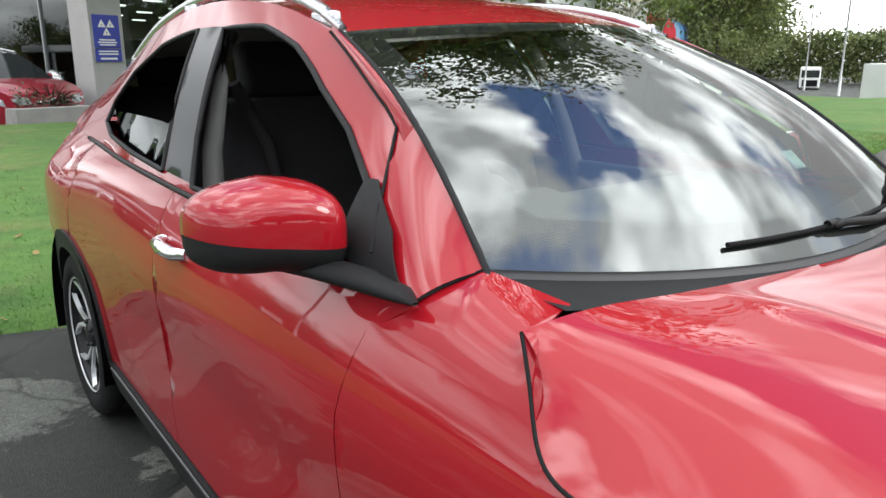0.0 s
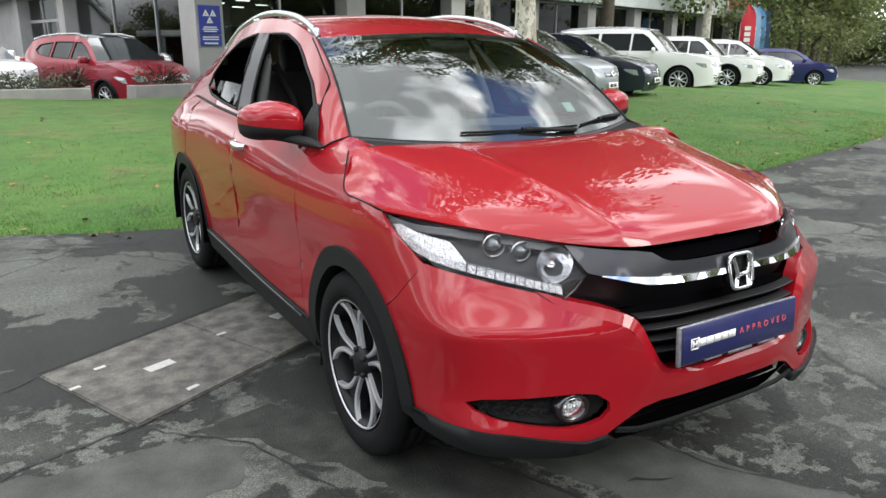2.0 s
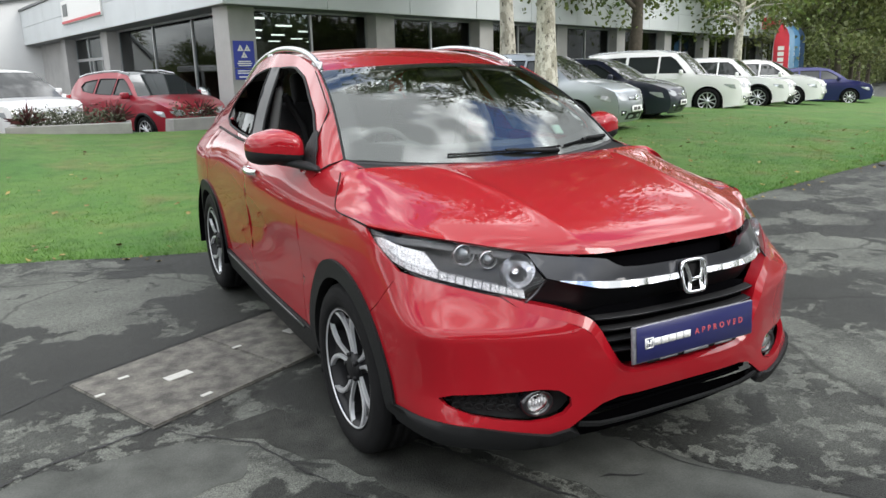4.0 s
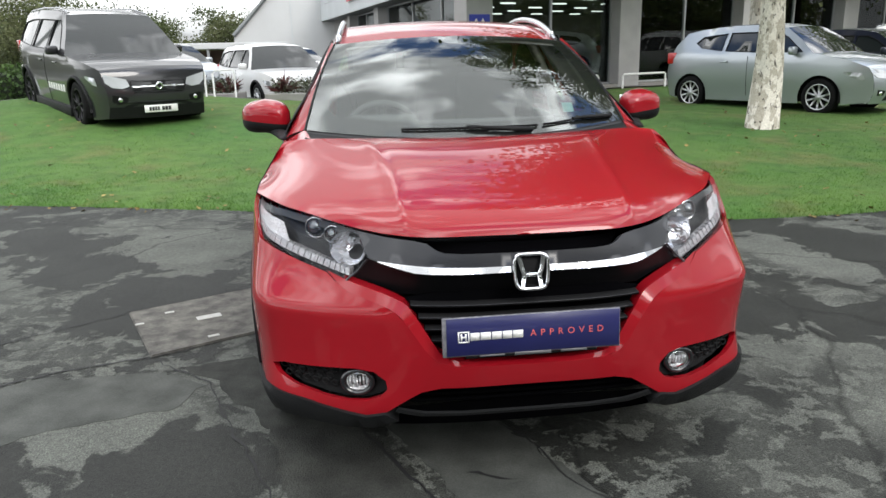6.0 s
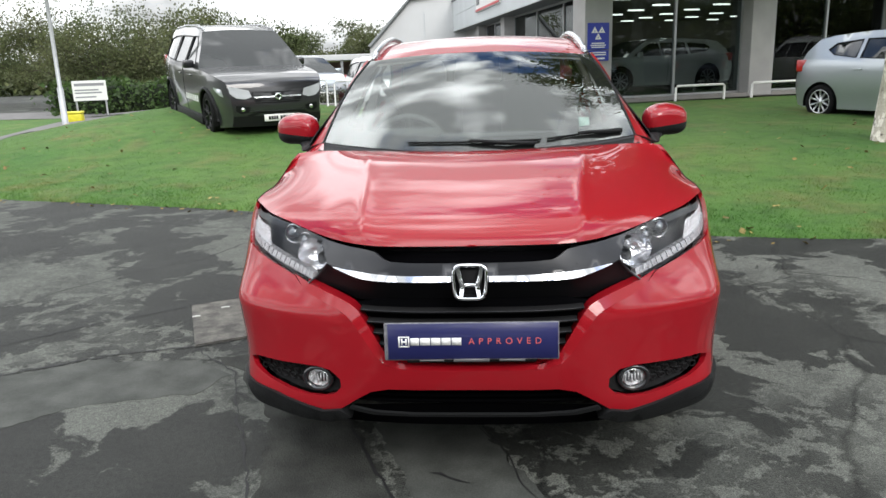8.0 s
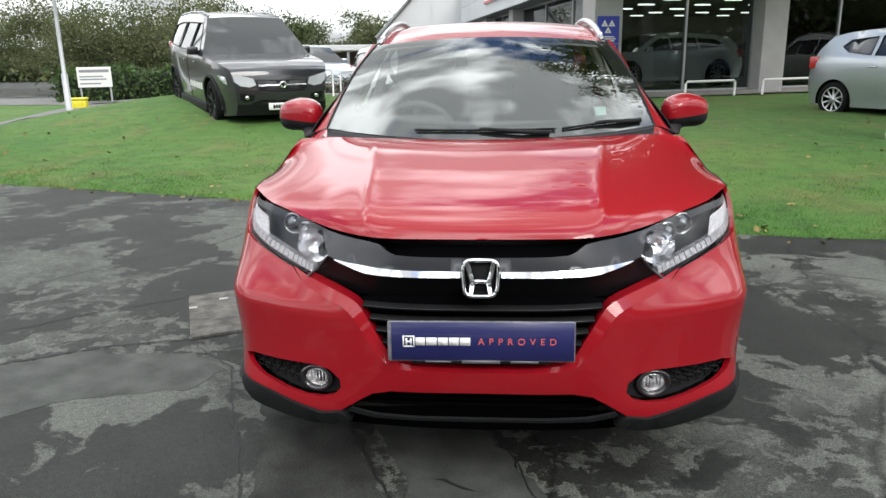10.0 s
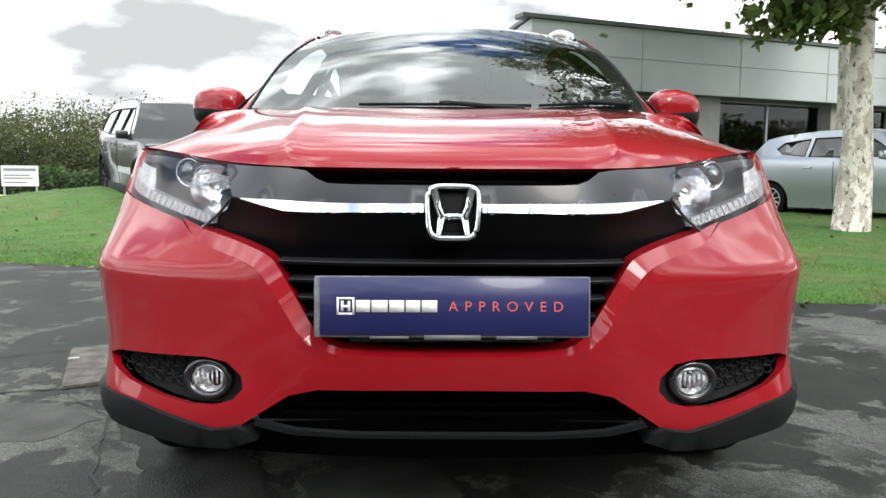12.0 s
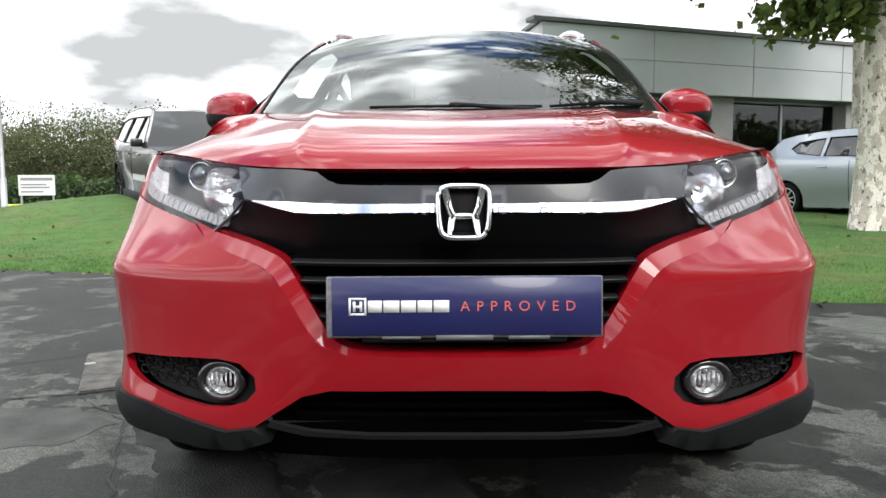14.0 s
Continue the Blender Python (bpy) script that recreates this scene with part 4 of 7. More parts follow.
for sd in (-1, 1):
    bm = bmesh.new()
    vs, edge_ = [], []
    for k in range(15):
        b = .40 + .60 * k / 14
        p = screen(sd * 1.0, b)
        y = p.y
        xr, zr = at_y(RAIL, max(.36, y + .02))
        g_ = min(1, (b - .40) / .22)
        g_ = g_ * g_ * (3 - 2 * g_)
        q = Vector((sd * max(xr, abs(p.x) + .012 * g_), max(.36, y + .02), zr + .004 * g_))
        vs.append((bm.verts.new(p), bm.verts.new((p + q) / 2 + Vector((sd * .008, -.004, .010)) * g_), bm.verts.new(q)))
        edge_.append(q + Vector((sd * .001, 0, 0)))
    for r0, r1 in zip(vs, vs[1:]):
        for i in (0, 1):
            f = (r0[i], r0[i + 1], r1[i + 1], r1[i])
            bm.faces.new(f if sd > 0 else f[::-1])
    part("front_pillar", bm, PAINT, RED, "red windscreen pillar")
    bm = bmesh.new()
    tube(bm, [house(.52, .30, sd) + Vector((sd * .012, 0, 0)), house(.56, .62, sd) + Vector((sd * .010, 0, 0))] + edge_[2:], .0032, 5)
    part("pillar_seam", bm, MESH_BLACK, RED)
bm = bmesh.new()
box(bm, (1.0, .06, .30), (0, 3.32, .98), (-20, 0, 0), .02)
part("tailgate", bm, PAINT, RED)
for sd in (-1, 1):
    belt_end = skin(uy(.40, 1.046), 1.046, sd)
    corner, tip = screen(sd * 1.0, 0), skin(uy(.185, 1.062), 1.062, sd)
    under = Vector((sd * .675, .20, 1.070))
    # pillar foot between the belt and the screen
    bm = bmesh.new()
    rows = []
    for f in np.linspace(0, 1, 13):
        y = .62 + (.40 - .62) * f
        p0 = skin(uy(y, BELT(y) - .002), BELT(y) - .002, sd) + Vector((sd * .001, 0, 0))
        p1 = screen(sd * 1.0, .44 * (1 - f))
        rows.append([bm.verts.new(p0.lerp(p1, g_) + Vector((sd * .010 * math.sin(math.pi * g_), 0, .005 * math.sin(math.pi * g_)))) for g_ in np.linspace(0, 1, 7)])
    for r0, r1 in zip(rows, rows[1:]):
        for i in range(6):
            fc = (r0[i], r1[i], r1[i + 1], r0[i + 1])
            bm.faces.new(fc if sd < 0 else fc[::-1])
    part("pillar_foot", bm, PAINT, RED, "red foot of the windscreen pillar")
    # top of the wing, rounding over from the flank to the screen corner
    bm = bmesh.new()
    rows = []
    for g_ in np.linspace(0, 1, 25):
        top_ = belt_end.lerp(corner, g_ / .45) if g_ < .45 else corner.lerp(under, (g_ - .45) / .35) if g_ < .80 else under.lerp(tip, (g_ - .80) / .20)
        ya = .4735 + (.108 - .4735) * g_
        lo_, below = skin(uy(ya, .985), .985, sd), skin(uy(ya, .955), .955, sd)
        way = (lo_ - below).normalized()
        bend_ = lo_ + way * (top_ - lo_).length * .5
        rows.append([bm.verts.new(lo_ * (1 - f) ** 2 + bend_ * 2 * f * (1 - f) + top_ * f * f) for f in np.linspace(0, 1, 13)])
    for r0, r1 in zip(rows, rows[1:]):
        for i in range(12):
            fc = (r0[i], r1[i], r1[i + 1], r0[i + 1])
            bm.faces.new(fc if sd < 0 else fc[::-1])
    part("wing_top", bm, PAINT, RED, "red wing top at the screen foot")
    bm = bmesh.new()
    tube(bm, [belt_end, belt_end.lerp(corner, .5) + Vector((sd * .003, 0, .003)), corner], .0028, 5)
    part("pillar_seam", bm, MESH_BLACK, RED)
# cowl
bm = bmesh.new()
patch(bm, lambda a, b: Vector((.70 * a, .07 + .12 * a * a + .16 * b, 1.040 + .03 * a * a + .012 * b)), [(-1, 0), (1, 0), (1, 1), (-1, 1)], step=0.06, scale=(.7, .16), lip=0, out=(0, .5, .5))
part("cowl", bm, PLASTIC, RED, "black plastic scuttle panel")

# wipers
for name_, arm, blade in (("driver", [(.36, .02, .010), (.20, .030, .016), (.02, .050, .018), (-.02, .052, .012)], (-.43, .40)), ("passenger", [(.92, .04, .010), (.80, .045, .016), (.70, .058, .016), (.66, .060, .012)], (.44, .90))):
    wp = new("wiper")
    wp.parent = RED
    tagged(wp, "black windscreen wiper")
    bm = bmesh.new()
    tube(bm, [screen(a, b) + Vector((0, -.6 * d, .8 * d)) for a, b, d in arm], [.010, .009, .007, .006], 8)
    part("wiper_arm", bm, PLASTIC, wp)
    bm = bmesh.new()
    a0, a1 = blade
    tube(bm, [screen(a0 + (a1 - a0) * f, .046 + .010 * math.sin(math.pi * f)) + Vector((0, -.004, .007)) for f in np.linspace(0, 1, 14)], .005, 6)
    part("wiper_blade", bm, RUBBER, wp)
    bm = bmesh.new()
    am = (a0 + a1) / 2
    tube(bm, [screen(am - .03, .055) + Vector((0, -.007, .012)), screen(am + .03, .055) + Vector((0, -.007, .012))], .008, 8)
    part("blade_clip", bm, PLASTIC, wp)

# door mirrors
for sd in (-1, 1):
    mir = new("door_mirror")
    mir.parent = RED
    tagged(mir, "red-capped door mirror with black base")

    def shell(th, ph, sd=sd, grow=0.0):
        c, s_ = math.cos(th), math.sin(th)
        e = .62
        hx, hz = .116, .078
        x = hx * math.copysign(abs(c) ** e, c)
        z = hz * math.copysign(abs(s_) ** e, s_)
        k = math.cos(ph)
        d = math.sin(ph)
        x, z = x * k ** .55, z * k ** .55
        z += .010 - .018 * (x / hx) * (-1 if x < 0 else .6)
        y = -.115 * d + .045 * (x / hx)
        return Vector((sd * (.905 + x), .665 + y + .02, 1.122 + z * (1.0 - .10 * (x / hx))))

    bm = bmesh.new()
    bl = bmesh.new()
    n1, n2 = 40, 12
    for b_, z0, z1 in ((bm, 1.10, 9), (bl, 0, 1.10)):
        g_ = [[b_.verts.new(shell(2 * math.pi * i / n1, (math.pi / 2 - .02) * j / n2)) for i in range(n1)] for j in range(n2 + 1)]
        for j in range(n2):
            for i in range(n1):
                f = (g_[j][i], g_[j][(i + 1) % n1], g_[j + 1][(i + 1) % n1], g_[j + 1][i])
                b_.faces.new(f if sd < 0 else f[::-1])
        b_.faces.new(g_[n2] if sd < 0 else g_[n2][::-1])
        b_.faces.new(g_[0][::-1] if sd < 0 else g_[0])
        bmesh.ops.bisect_plane(b_, geom=b_.verts[:] + b_.edges[:] + b_.faces[:], plane_co=(sd * .9, 0, 1.108), plane_no=(sd * -.10, 0, 1), clear_inner=z0 > 1, clear_outer=z0 < 1)
    part("mirror_cap", bm, PAINT, mir, "glossy red cap")
    bmesh.ops.scale(bl, vec=(.985, 1, 1), verts=bl.verts, space=Matrix.Translation((-sd * .905, 0, 0)))
    part("mirror_base", bl, PLASTIC, mir, "black lower shell")
    bm = bmesh.new()
    tube(bm, [Vector((sd * .812, .375, 1.044)), Vector((sd * .808, .42, 1.050)), Vector((sd * .815, .50, 1.056)), Vector((sd * .85, .60, 1.068)), Vector((sd * .885, .65, 1.078))], [.006, .024, .034, .034, .03], 10)
    bmesh.ops.scale(bm, vec=(1, 1, .52), verts=bm.verts, space=Matrix.Translation((0, 0, -1.062)))
    part("mirror_arm", bm, PLASTIC, mir)
    bm = bmesh.new()
    box(bm, (.165, .004, .100), (sd * .90, .700, 1.128), (0, 0, sd * -12), .0015, 1)
    part("mirror_glass", bm, mat("mirror_silver", (.85, .85, .86), .02, 1.0), mir)


# wheels
def wheel(parent, at, sd, steer=0):
    w = new("wheel")
    w.parent = parent
    w.matrix_basis = pose(*at, 0, 0, steer + (0 if sd > 0 else 180))
    tagged(w, "black tyre on a two-tone split-spoke alloy wheel")
    bm = bmesh.new()
    lathe(bm, [(.236, -.10), (.252, -.112), (.285, -.112), (.312, -.104), (.328, -.09), (.334, -.07), (.334, -.044), (.328, -.042), (.328, -.036), (.334, -.034), (.334, -.004), (.328, -.003), (.328, .003), (.334, .004), (.334, .034), (.328, .036), (.328, .042), (.334, .044), (.334, .07), (.328, .09), (.312, .104), (.285, .112), (.254, .112), (.238, .098)], 56)
    part("tyre", bm, RUBBER, w)
    bm = bmesh.new()
    lathe(bm, [(.222, -.10), (.205, -.07), (.212, .05), (.224, .088), (.236, .100), (.241, .094), (.234, .104), (.226, .098)], 56)
    lathe(bm, [(.16, .0), (.15, .005), (.001, .005)], 40)
    part("rim", bm, ALLOY_DARK, w, "black rim barrel and brake")
    bm = bmesh.new()
    lathe(bm, [(.226, .098), (.230, .103), (.234, .102)], 56)
    part("rim_edge", bm, ALLOY, w, "machined rim edge")
    bar_line = np.array([(.046, .013), (.085, .0155), (.120, .019), (.152, .027), (.178, .042), (.197, .064), (.209, .092), (.216, .118)])
    for k in range(5):
        bm, bd = bmesh.new(), bmesh.new()
        for side_ in (-1, 1):
            rows, deep = [], []
            for q in np.linspace(0, 7, 22):
                o_ = spline(bar_line, q)
                d_ = spline(bar_line, min(q + .1, 7)) - spline(bar_line, max(q - .1, 0))
                nr, no = -d_[1] / np.hypot(*d_), d_[0] / np.hypot(*d_)
                wd = .0055 + .0030 * min(q / 4, 1) - .004 * max(0, (q - 5.5) / 1.5)
                r_ = math.hypot(*o_)
                x = .070 + .022 * (r_ / .226) ** 2
                rows.append([bm.verts.new((x + dx, side_ * (o_[1] + no * w_), o_[0] + nr * w_)) for dx, w_ in ((-.016, -wd - .002), (-.001, -wd), (.001, 0), (-.001, wd), (-.016, wd + .002))])
                deep.append([bd.verts.new((x - .012, side_ * max(0, o_[1] + e_), o_[0])) for e_ in (-.10, .011)] + [bd.verts.new((x - .045, side_ * (o_[1] + .012), o_[0]))])
            for b_, rr_ in ((bm, rows), (bd, deep[:15])):
                for r0, r1 in zip(rr_, rr_[1:]):
                    for i in range(len(r0) - 1):
                        b_.faces.new((r0[i], r0[i + 1], r1[i + 1], r1[i]))
        for b_, mt, nm in ((bm, ALLOY, "spoke"), (bd, ALLOY_DARK, "spoke_backing")):
            bmesh.ops.remove_doubles(b_, verts=b_.verts, dist=1e-5)
            bmesh.ops.recalc_face_normals(b_, faces=b_.faces)
            bmesh.ops.transform(b_, matrix=pose(0, 0, 0, 72 * k + 10), verts=b_.verts)
            part(nm, b_, mt, w, smooth=False)
    bm = bmesh.new()
    lathe(bm, [(.058, .06), (.056, .078), (.040, .086), (.034, .090), (.001, .092)], 28)
    part("hub_cap", bm, ALLOY_DARK, w)
    for k in range(5):
        bm = bmesh.new()
        cyl(bm, .010, .009, .02, pose(.082, .050 * math.cos(k * 1.2566 + .6), .050 * math.sin(k * 1.2566 + .6), 0, 90, 0), 8)
        part("wheel_nut", bm, ALLOY_DARK, w)
    return w


for cy in (0, 2.61):
    for sd in (-1, 1):
        wheel(RED, (sd * (.768 if cy == 0 else .732), cy, WHEEL_Z), sd)

# cabin
bm = bmesh.new()
box(bm, (1.36, .50, .20), (0, .58, .96), (6, 0, 0), .05, 3)
box(bm, (.34, .25, .10), (-.36, .62, 1.06), (6, 0, 0), .04, 3)
part("dashboard", bm, CABIN, RED, "black dashboard")
bm = bmesh.new()
sw = [pose(-.36, .84, 1.0, -66) @ Vector((.185 * math.cos(a), .185 * math.sin(a), 0)) for a in np.linspace(0, 2 * math.pi, 33)]
tube(bm, sw, .016, 8, False)
cyl(bm, .07, .06, .05, pose(-.36, .84, 1.0, -66), 20)
for a in (0, math.pi, -math.pi / 2):
    tube(bm, [pose(-.36, .84, 1.0, -66) @ Vector((.05 * math.cos(a), .05 * math.sin(a), 0)), pose(-.36, .84, 1.0, -66) @ Vector((.18 * math.cos(a), .18 * math.sin(a), 0))], .018, 6)
part("steering_wheel", bm, CABIN, RED, "black steering wheel")
for x in (-.36, .36):
    bm = bmesh.new()
    box(bm, (.50, .52, .16), (x, 1.28, .66), (6, 0, 0), .05, 3)
    box(bm, (.48, .14, .62), (x, 1.60, .98), (-18, 0, 0), .05, 3)
    box(bm, (.26, .09, .17), (x, 1.73, 1.36), (-14, 0, 0), .035, 3)
    part("front_seat", bm, CLOTH, RED, "black cloth front seat")
for sd in (-1, 1):
    bm = bmesh.new()
    tube(bm, [(sd * .70, 1.44, .98), (sd * .675, 1.49, 1.15), (sd * .62, 1.545, 1.34), (sd * .565, 1.60, 1.46)], [.030, .028, .026, .030], 8)
    part("pillar_trim", bm, mat("grey_trim", (.16, .158, .15), .7, fine=.1), RED, "grey inner pillar trim")
    bm = bmesh.new()
    tube(bm, [(sd * .60, 1.50, 1.33), (sd * .50, 1.52, 1.16), (sd * .46, 1.50, .95), (sd * .56, 1.42, .72)], .018, 6)
    part("seat_belt", bm, CLOTH, RED, "black seat belt")
bm = bmesh.new()
box(bm, (1.25, .5, .18), (0, 2.2, .72), (5, 0, 0), .05)
box(bm, (1.25, .14, .6), (0, 2.52, 1.0), (-18, 0, 0), .05)
for x in (-.4, 0, .4):
    box(bm, (.25, .08, .14), (x, 2.63, 1.34), (-14, 0, 0), .03)
part("rear_seat", bm, CLOTH, RED, "black cloth rear bench")
bm = bmesh.new()
box(bm, (1.3, 2.6, .04), (0, 1.7, .55))
for sd in (-1, 1):
    box(bm, (.03, 1.9, .42), (sd * .70, 1.5, .82), (0, 0, 0), .01)
part("cabin_floor", bm, CABIN, RED)
bm = bmesh.new()
box(bm, (.05, .004, .06), (.50, .52, 1.14), (-50, 0, 0))
part("screen_sticker", bm, mat("sticker_green", (.35, .55, .48), .5), RED, "pale green screen sticker")


# ---- ground ----
EDGE = [(-40, 22), (-16, 10.5), (-8, 6.3), (-5.84, 5.5), (-4.2, 4.98), (-2.45, 4.4), (-.8, 3.8), (.6, 3.3), (1.96, 2.88), (3.1, 2.70), (4.2, 2.78), (5.4, 3.08), (7.64, 3.61), (10.2, 4.2), (14, 5.1), (20, 6.6), (40, 11.5), (90, 24)]


_ex = [p[0] for p in EDGE]
_eg = np.linspace(-40, 90, 1301)
_ek = [min(max(int(np.searchsorted(_ex, x)) - 1, 0), len(EDGE) - 2) for x in _eg]
_ey = np.array([spline(np.array([[p[1]] for p in EDGE]), k + (x - _ex[k]) / (_ex[k + 1] - _ex[k]))[0] for x, k in zip(_eg, _ek)])


def edge_y(x):
    """The line where the asphalt meets the lawn."""
    return float(np.interp(x, _eg, _ey))


def sstep(a, b, v):
    t = min(max((v - a) / (b - a), 0), 1)
    return t * t * (3 - 2 * t)


def height(x, y):
    d = y - edge_y(x)
    h = .22 * sstep(0, 6, d) + .12 * sstep(5, 12, d)
    h += .42 * math.exp(-(((x + 5.6) / 3.6) ** 2 + ((y - 13.0) / 4.0) ** 2)) * sstep(0, 4, d)
    h -= .85 * sstep(-7.5, -15, x) * sstep(-1, 5, d) * .6
    h -= .45 * sstep(12, 30, x) * sstep(0, 6, d)
    h -= 2.2 * sstep(30, 62, x) * sstep(0, 16, y)
    return h


def surface_mat(name, build):
    m = bpy.data.materials.new(name)
    m.use_nodes = True
    build(m.node_tree.nodes, m.node_tree.links, m.node_tree.nodes["Principled BSDF"])
    return m


def noise_node(n, l, co, scale, detail=6, rough=.55, out=0):
    t = n.new("ShaderNodeTexNoise")
    t.inputs["Scale"].default_value, t.inputs["Detail"].default_value, t.inputs["Roughness"].default_value = scale, detail, rough
    l.new(co, t.inputs[0])
    return t.outputs[out]


def ramp(n, l, src, p0, p1, c0=(0, 0, 0), c1=(1, 1, 1)):
    r = n.new("ShaderNodeValToRGB")
    e = r.color_ramp.elements
    e[0].position, e[1].position, e[0].color, e[1].color = p0, p1, (*c0, 1), (*c1, 1)
    l.new(src, r.inputs[0])
    return r.outputs[0]


def mixc(n, l, fac, a, b, mode="MIX"):
    x = n.new("ShaderNodeMix")
    x.data_type, x.blend_type = "RGBA", mode
    for i, v in ((0, fac), (6, a), (7, b)):
        if hasattr(v, "is_output"):
            l.new(v, x.inputs[i])
        else:
            x.inputs[i].default_value = v if i == 0 else (*v, 1)
    return x.outputs[2]


def asphalt(n, l, b):
    co = n.new("ShaderNodeTexCoord").outputs["Object"]
    warp = n.new("ShaderNodeVectorMath")
    warp.operation = "MULTIPLY_ADD"
    l.new(noise_node(n, l, co, 1.7, 3, .5, 1), warp.inputs[0])
    warp.inputs[1].default_value = (.5, .5, 0)
    l.new(co, warp.inputs[2])
    worn = ramp(n, l, noise_node(n, l, warp.outputs[0], .85, 10, .62), .494, .506)
    ragged = ramp(n, l, noise_node(n, l, co, 7.5, 8, .68), .50, .53)
    zone = ramp(n, l, noise_node(n, l, co, .55, 3), .45, .62)
    worn = mixc(n, l, zone, worn, mixc(n, l, 1.0, worn, ragged, "MULTIPLY"))
    fleck = ramp(n, l, noise_node(n, l, co, 26, 5, .7), .34, .48, (.70, .70, .70), (1.02, 1.02, 1.02))
    c = mixc(n, l, mixc(n, l, 1.0, worn, fleck, "MULTIPLY"), (.029, .0305, .0278), (.122, .128, .115))
    c = mixc(n, l, ramp(n, l, noise_node(n, l, co, 2.3, 5), .3, .75), c, mixc(n, l, 1.0, c, (.62, .62, .63), "MULTIPLY"))
    grit = noise_node(n, l, co, 160, 3)
    c = mixc(n, l, 1.0, c, ramp(n, l, grit, .3, .72, (.42, .42, .42), (1.75, 1.75, 1.72)), "MULTIPLY")
    c = mixc(n, l, 1.0, c, ramp(n, l, noise_node(n, l, co, 42, 5, .7), .32, .66, (.70, .70, .70), (1.28, 1.28, 1.27)), "MULTIPLY")
    vor = n.new("ShaderNodeTexVoronoi")
    vor.feature = "DISTANCE_TO_EDGE"
    vor.inputs["Scale"].default_value = .42
    l.new(warp.outputs[0], vor.inputs[0])
    crack = ramp(n, l, vor.outputs[0], .0015, .006, (.5, .5, .5), (1, 1, 1))
    c = mixc(n, l, 1.0, c, crack, "MULTIPLY")
    b.inputs["Specular IOR Level"].default_value = .2
    l.new(c, b.inputs["Base Color"])
    l.new(ramp(n, l, worn, 0, 1, (.62, .62, .62), (.85, .85, .85)), b.inputs["Roughness"])
    bp = n.new("ShaderNodeBump")
    bp.inputs["Strength"].default_value, bp.inputs["Distance"].default_value = .8, .006
    hsum = n.new("ShaderNodeMath")
    hsum.operation = "MULTIPLY_ADD"
    l.new(worn, hsum.inputs[0])
    hsum.inputs[1].default_value = -.9
    l.new(grit, hsum.inputs[2])
    l.new(hsum.outputs[0], bp.inputs["Height"])
    l.new(bp.outputs[0], b.inputs["Normal"])


def turf(n, l, co):
    """Green with straw and moss patches."""
    c = mixc(n, l, ramp(n, l, noise_node(n, l, co, .5, 5), .35, .7), (.050, .138, .018), (.092, .172, .029))
    c = mixc(n, l, ramp(n, l, noise_node(n, l, co, 1.1, 6, .6), .52, .80), c, (.165, .145, .052))
    return mixc(n, l, ramp(n, l, noise_node(n, l, co, 4.5, 4, .6), .42, .72), c, mixc(n, l, 1.0, c, (.62, .66, .60), "MULTIPLY"))


def lawn(n, l, b):
    co = n.new("ShaderNodeTexCoord").outputs["Object"]
    c = mixc(n, l, 1.0, turf(n, l, co), ramp(n, l, noise_node(n, l, co, 70, 3), .3, .7, (.72, .72, .70), (1.2, 1.2, 1.15)), "MULTIPLY")
    l.new(c, b.inputs["Base Color"])
    b.inputs["Roughness"].default_value = .9
    bp = n.new("ShaderNodeBump")
    bp.inputs["Strength"].default_value, bp.inputs["Distance"].default_value = .6, .03
    l.new(noise_node(n, l, co, 55, 5), bp.inputs["Height"])
    l.new(bp.outputs[0], b.inputs["Normal"])


def blade(n, l, b):
    co = n.new("ShaderNodeTexCoord").outputs["Object"]
    g = n.new("ShaderNodeNewGeometry").outputs["Random Per Island"]
    c = mixc(n, l, 1.0, turf(n, l, co), ramp(n, l, g, 0, 1, (1.0, 1.0, .92), (1.6, 1.55, 1.4)), "MULTIPLY")
    l.new(c, b.inputs["Base Color"])
    b.inputs["Roughness"].default_value = .7
    tr = n.new("ShaderNodeBsdfTranslucent")
    l.new(c, tr.inputs[0])
    mx = n.new("ShaderNodeMixShader")
    mx.inputs[0].default_value = .6
    l.new(b.outputs[0], mx.inputs[1]), l.new(tr.outputs[0], mx.inputs[2])
    l.new(mx.outputs[0], n["Material Output"].inputs[0])


ASPHALT = surface_mat("worn_asphalt", asphalt)
LAWN = surface_mat("lawn_grass", lawn)
BLADE = surface_mat("grass_blade", blade)
CONCRETE = mat("slab_concrete", (.145, .138, .120), .85, color2=(.055, .053, .047), vscale=11, fine=.45, fscale=70, bump=.5, bscale=120)


def axis(lo, hi, mid0, mid1, fine, coarse):
    out, v = [], lo
    while v < hi:
        out.append(v)
        v += fine if mid0 <= v < mid1 else coarse
    return out + [hi]


xs = [-900, -400, -180, -90] + axis(-50, 70, -14, 26, .5, 2.5) + [110, 200, 450, 900]
ys = [-900, -400, -150, -60, -30] + axis(-14, 60, 1, 22, .5, 2.0) + [100, 200, 450, 900]
gv = [(x, y, height(x, y) if y > -10 and abs(x) < 120 else 0.0) for y in ys for x in xs]
nx = len(xs)
gf = [(j * nx + i, j * nx + i + 1, (j + 1) * nx + i + 1, (j + 1) * nx + i) for j in range(len(ys) - 1) for i in range(nx - 1)]
# the lawn is let into the asphalt: lower the base sheet a little under it
gv = [(x, y, z - (.06 if y > edge_y(x) + .5 else 0)) for x, y, z in gv]
tagged(from_arrays("ground", gv, gf, ASPHALT, smooth=True), "dark worn asphalt with peeled lighter patches and cracks", "ground", kind="structure")

LAWN_X = [x for x in axis(-44, 60, -12, 16, .3, 1.0)]


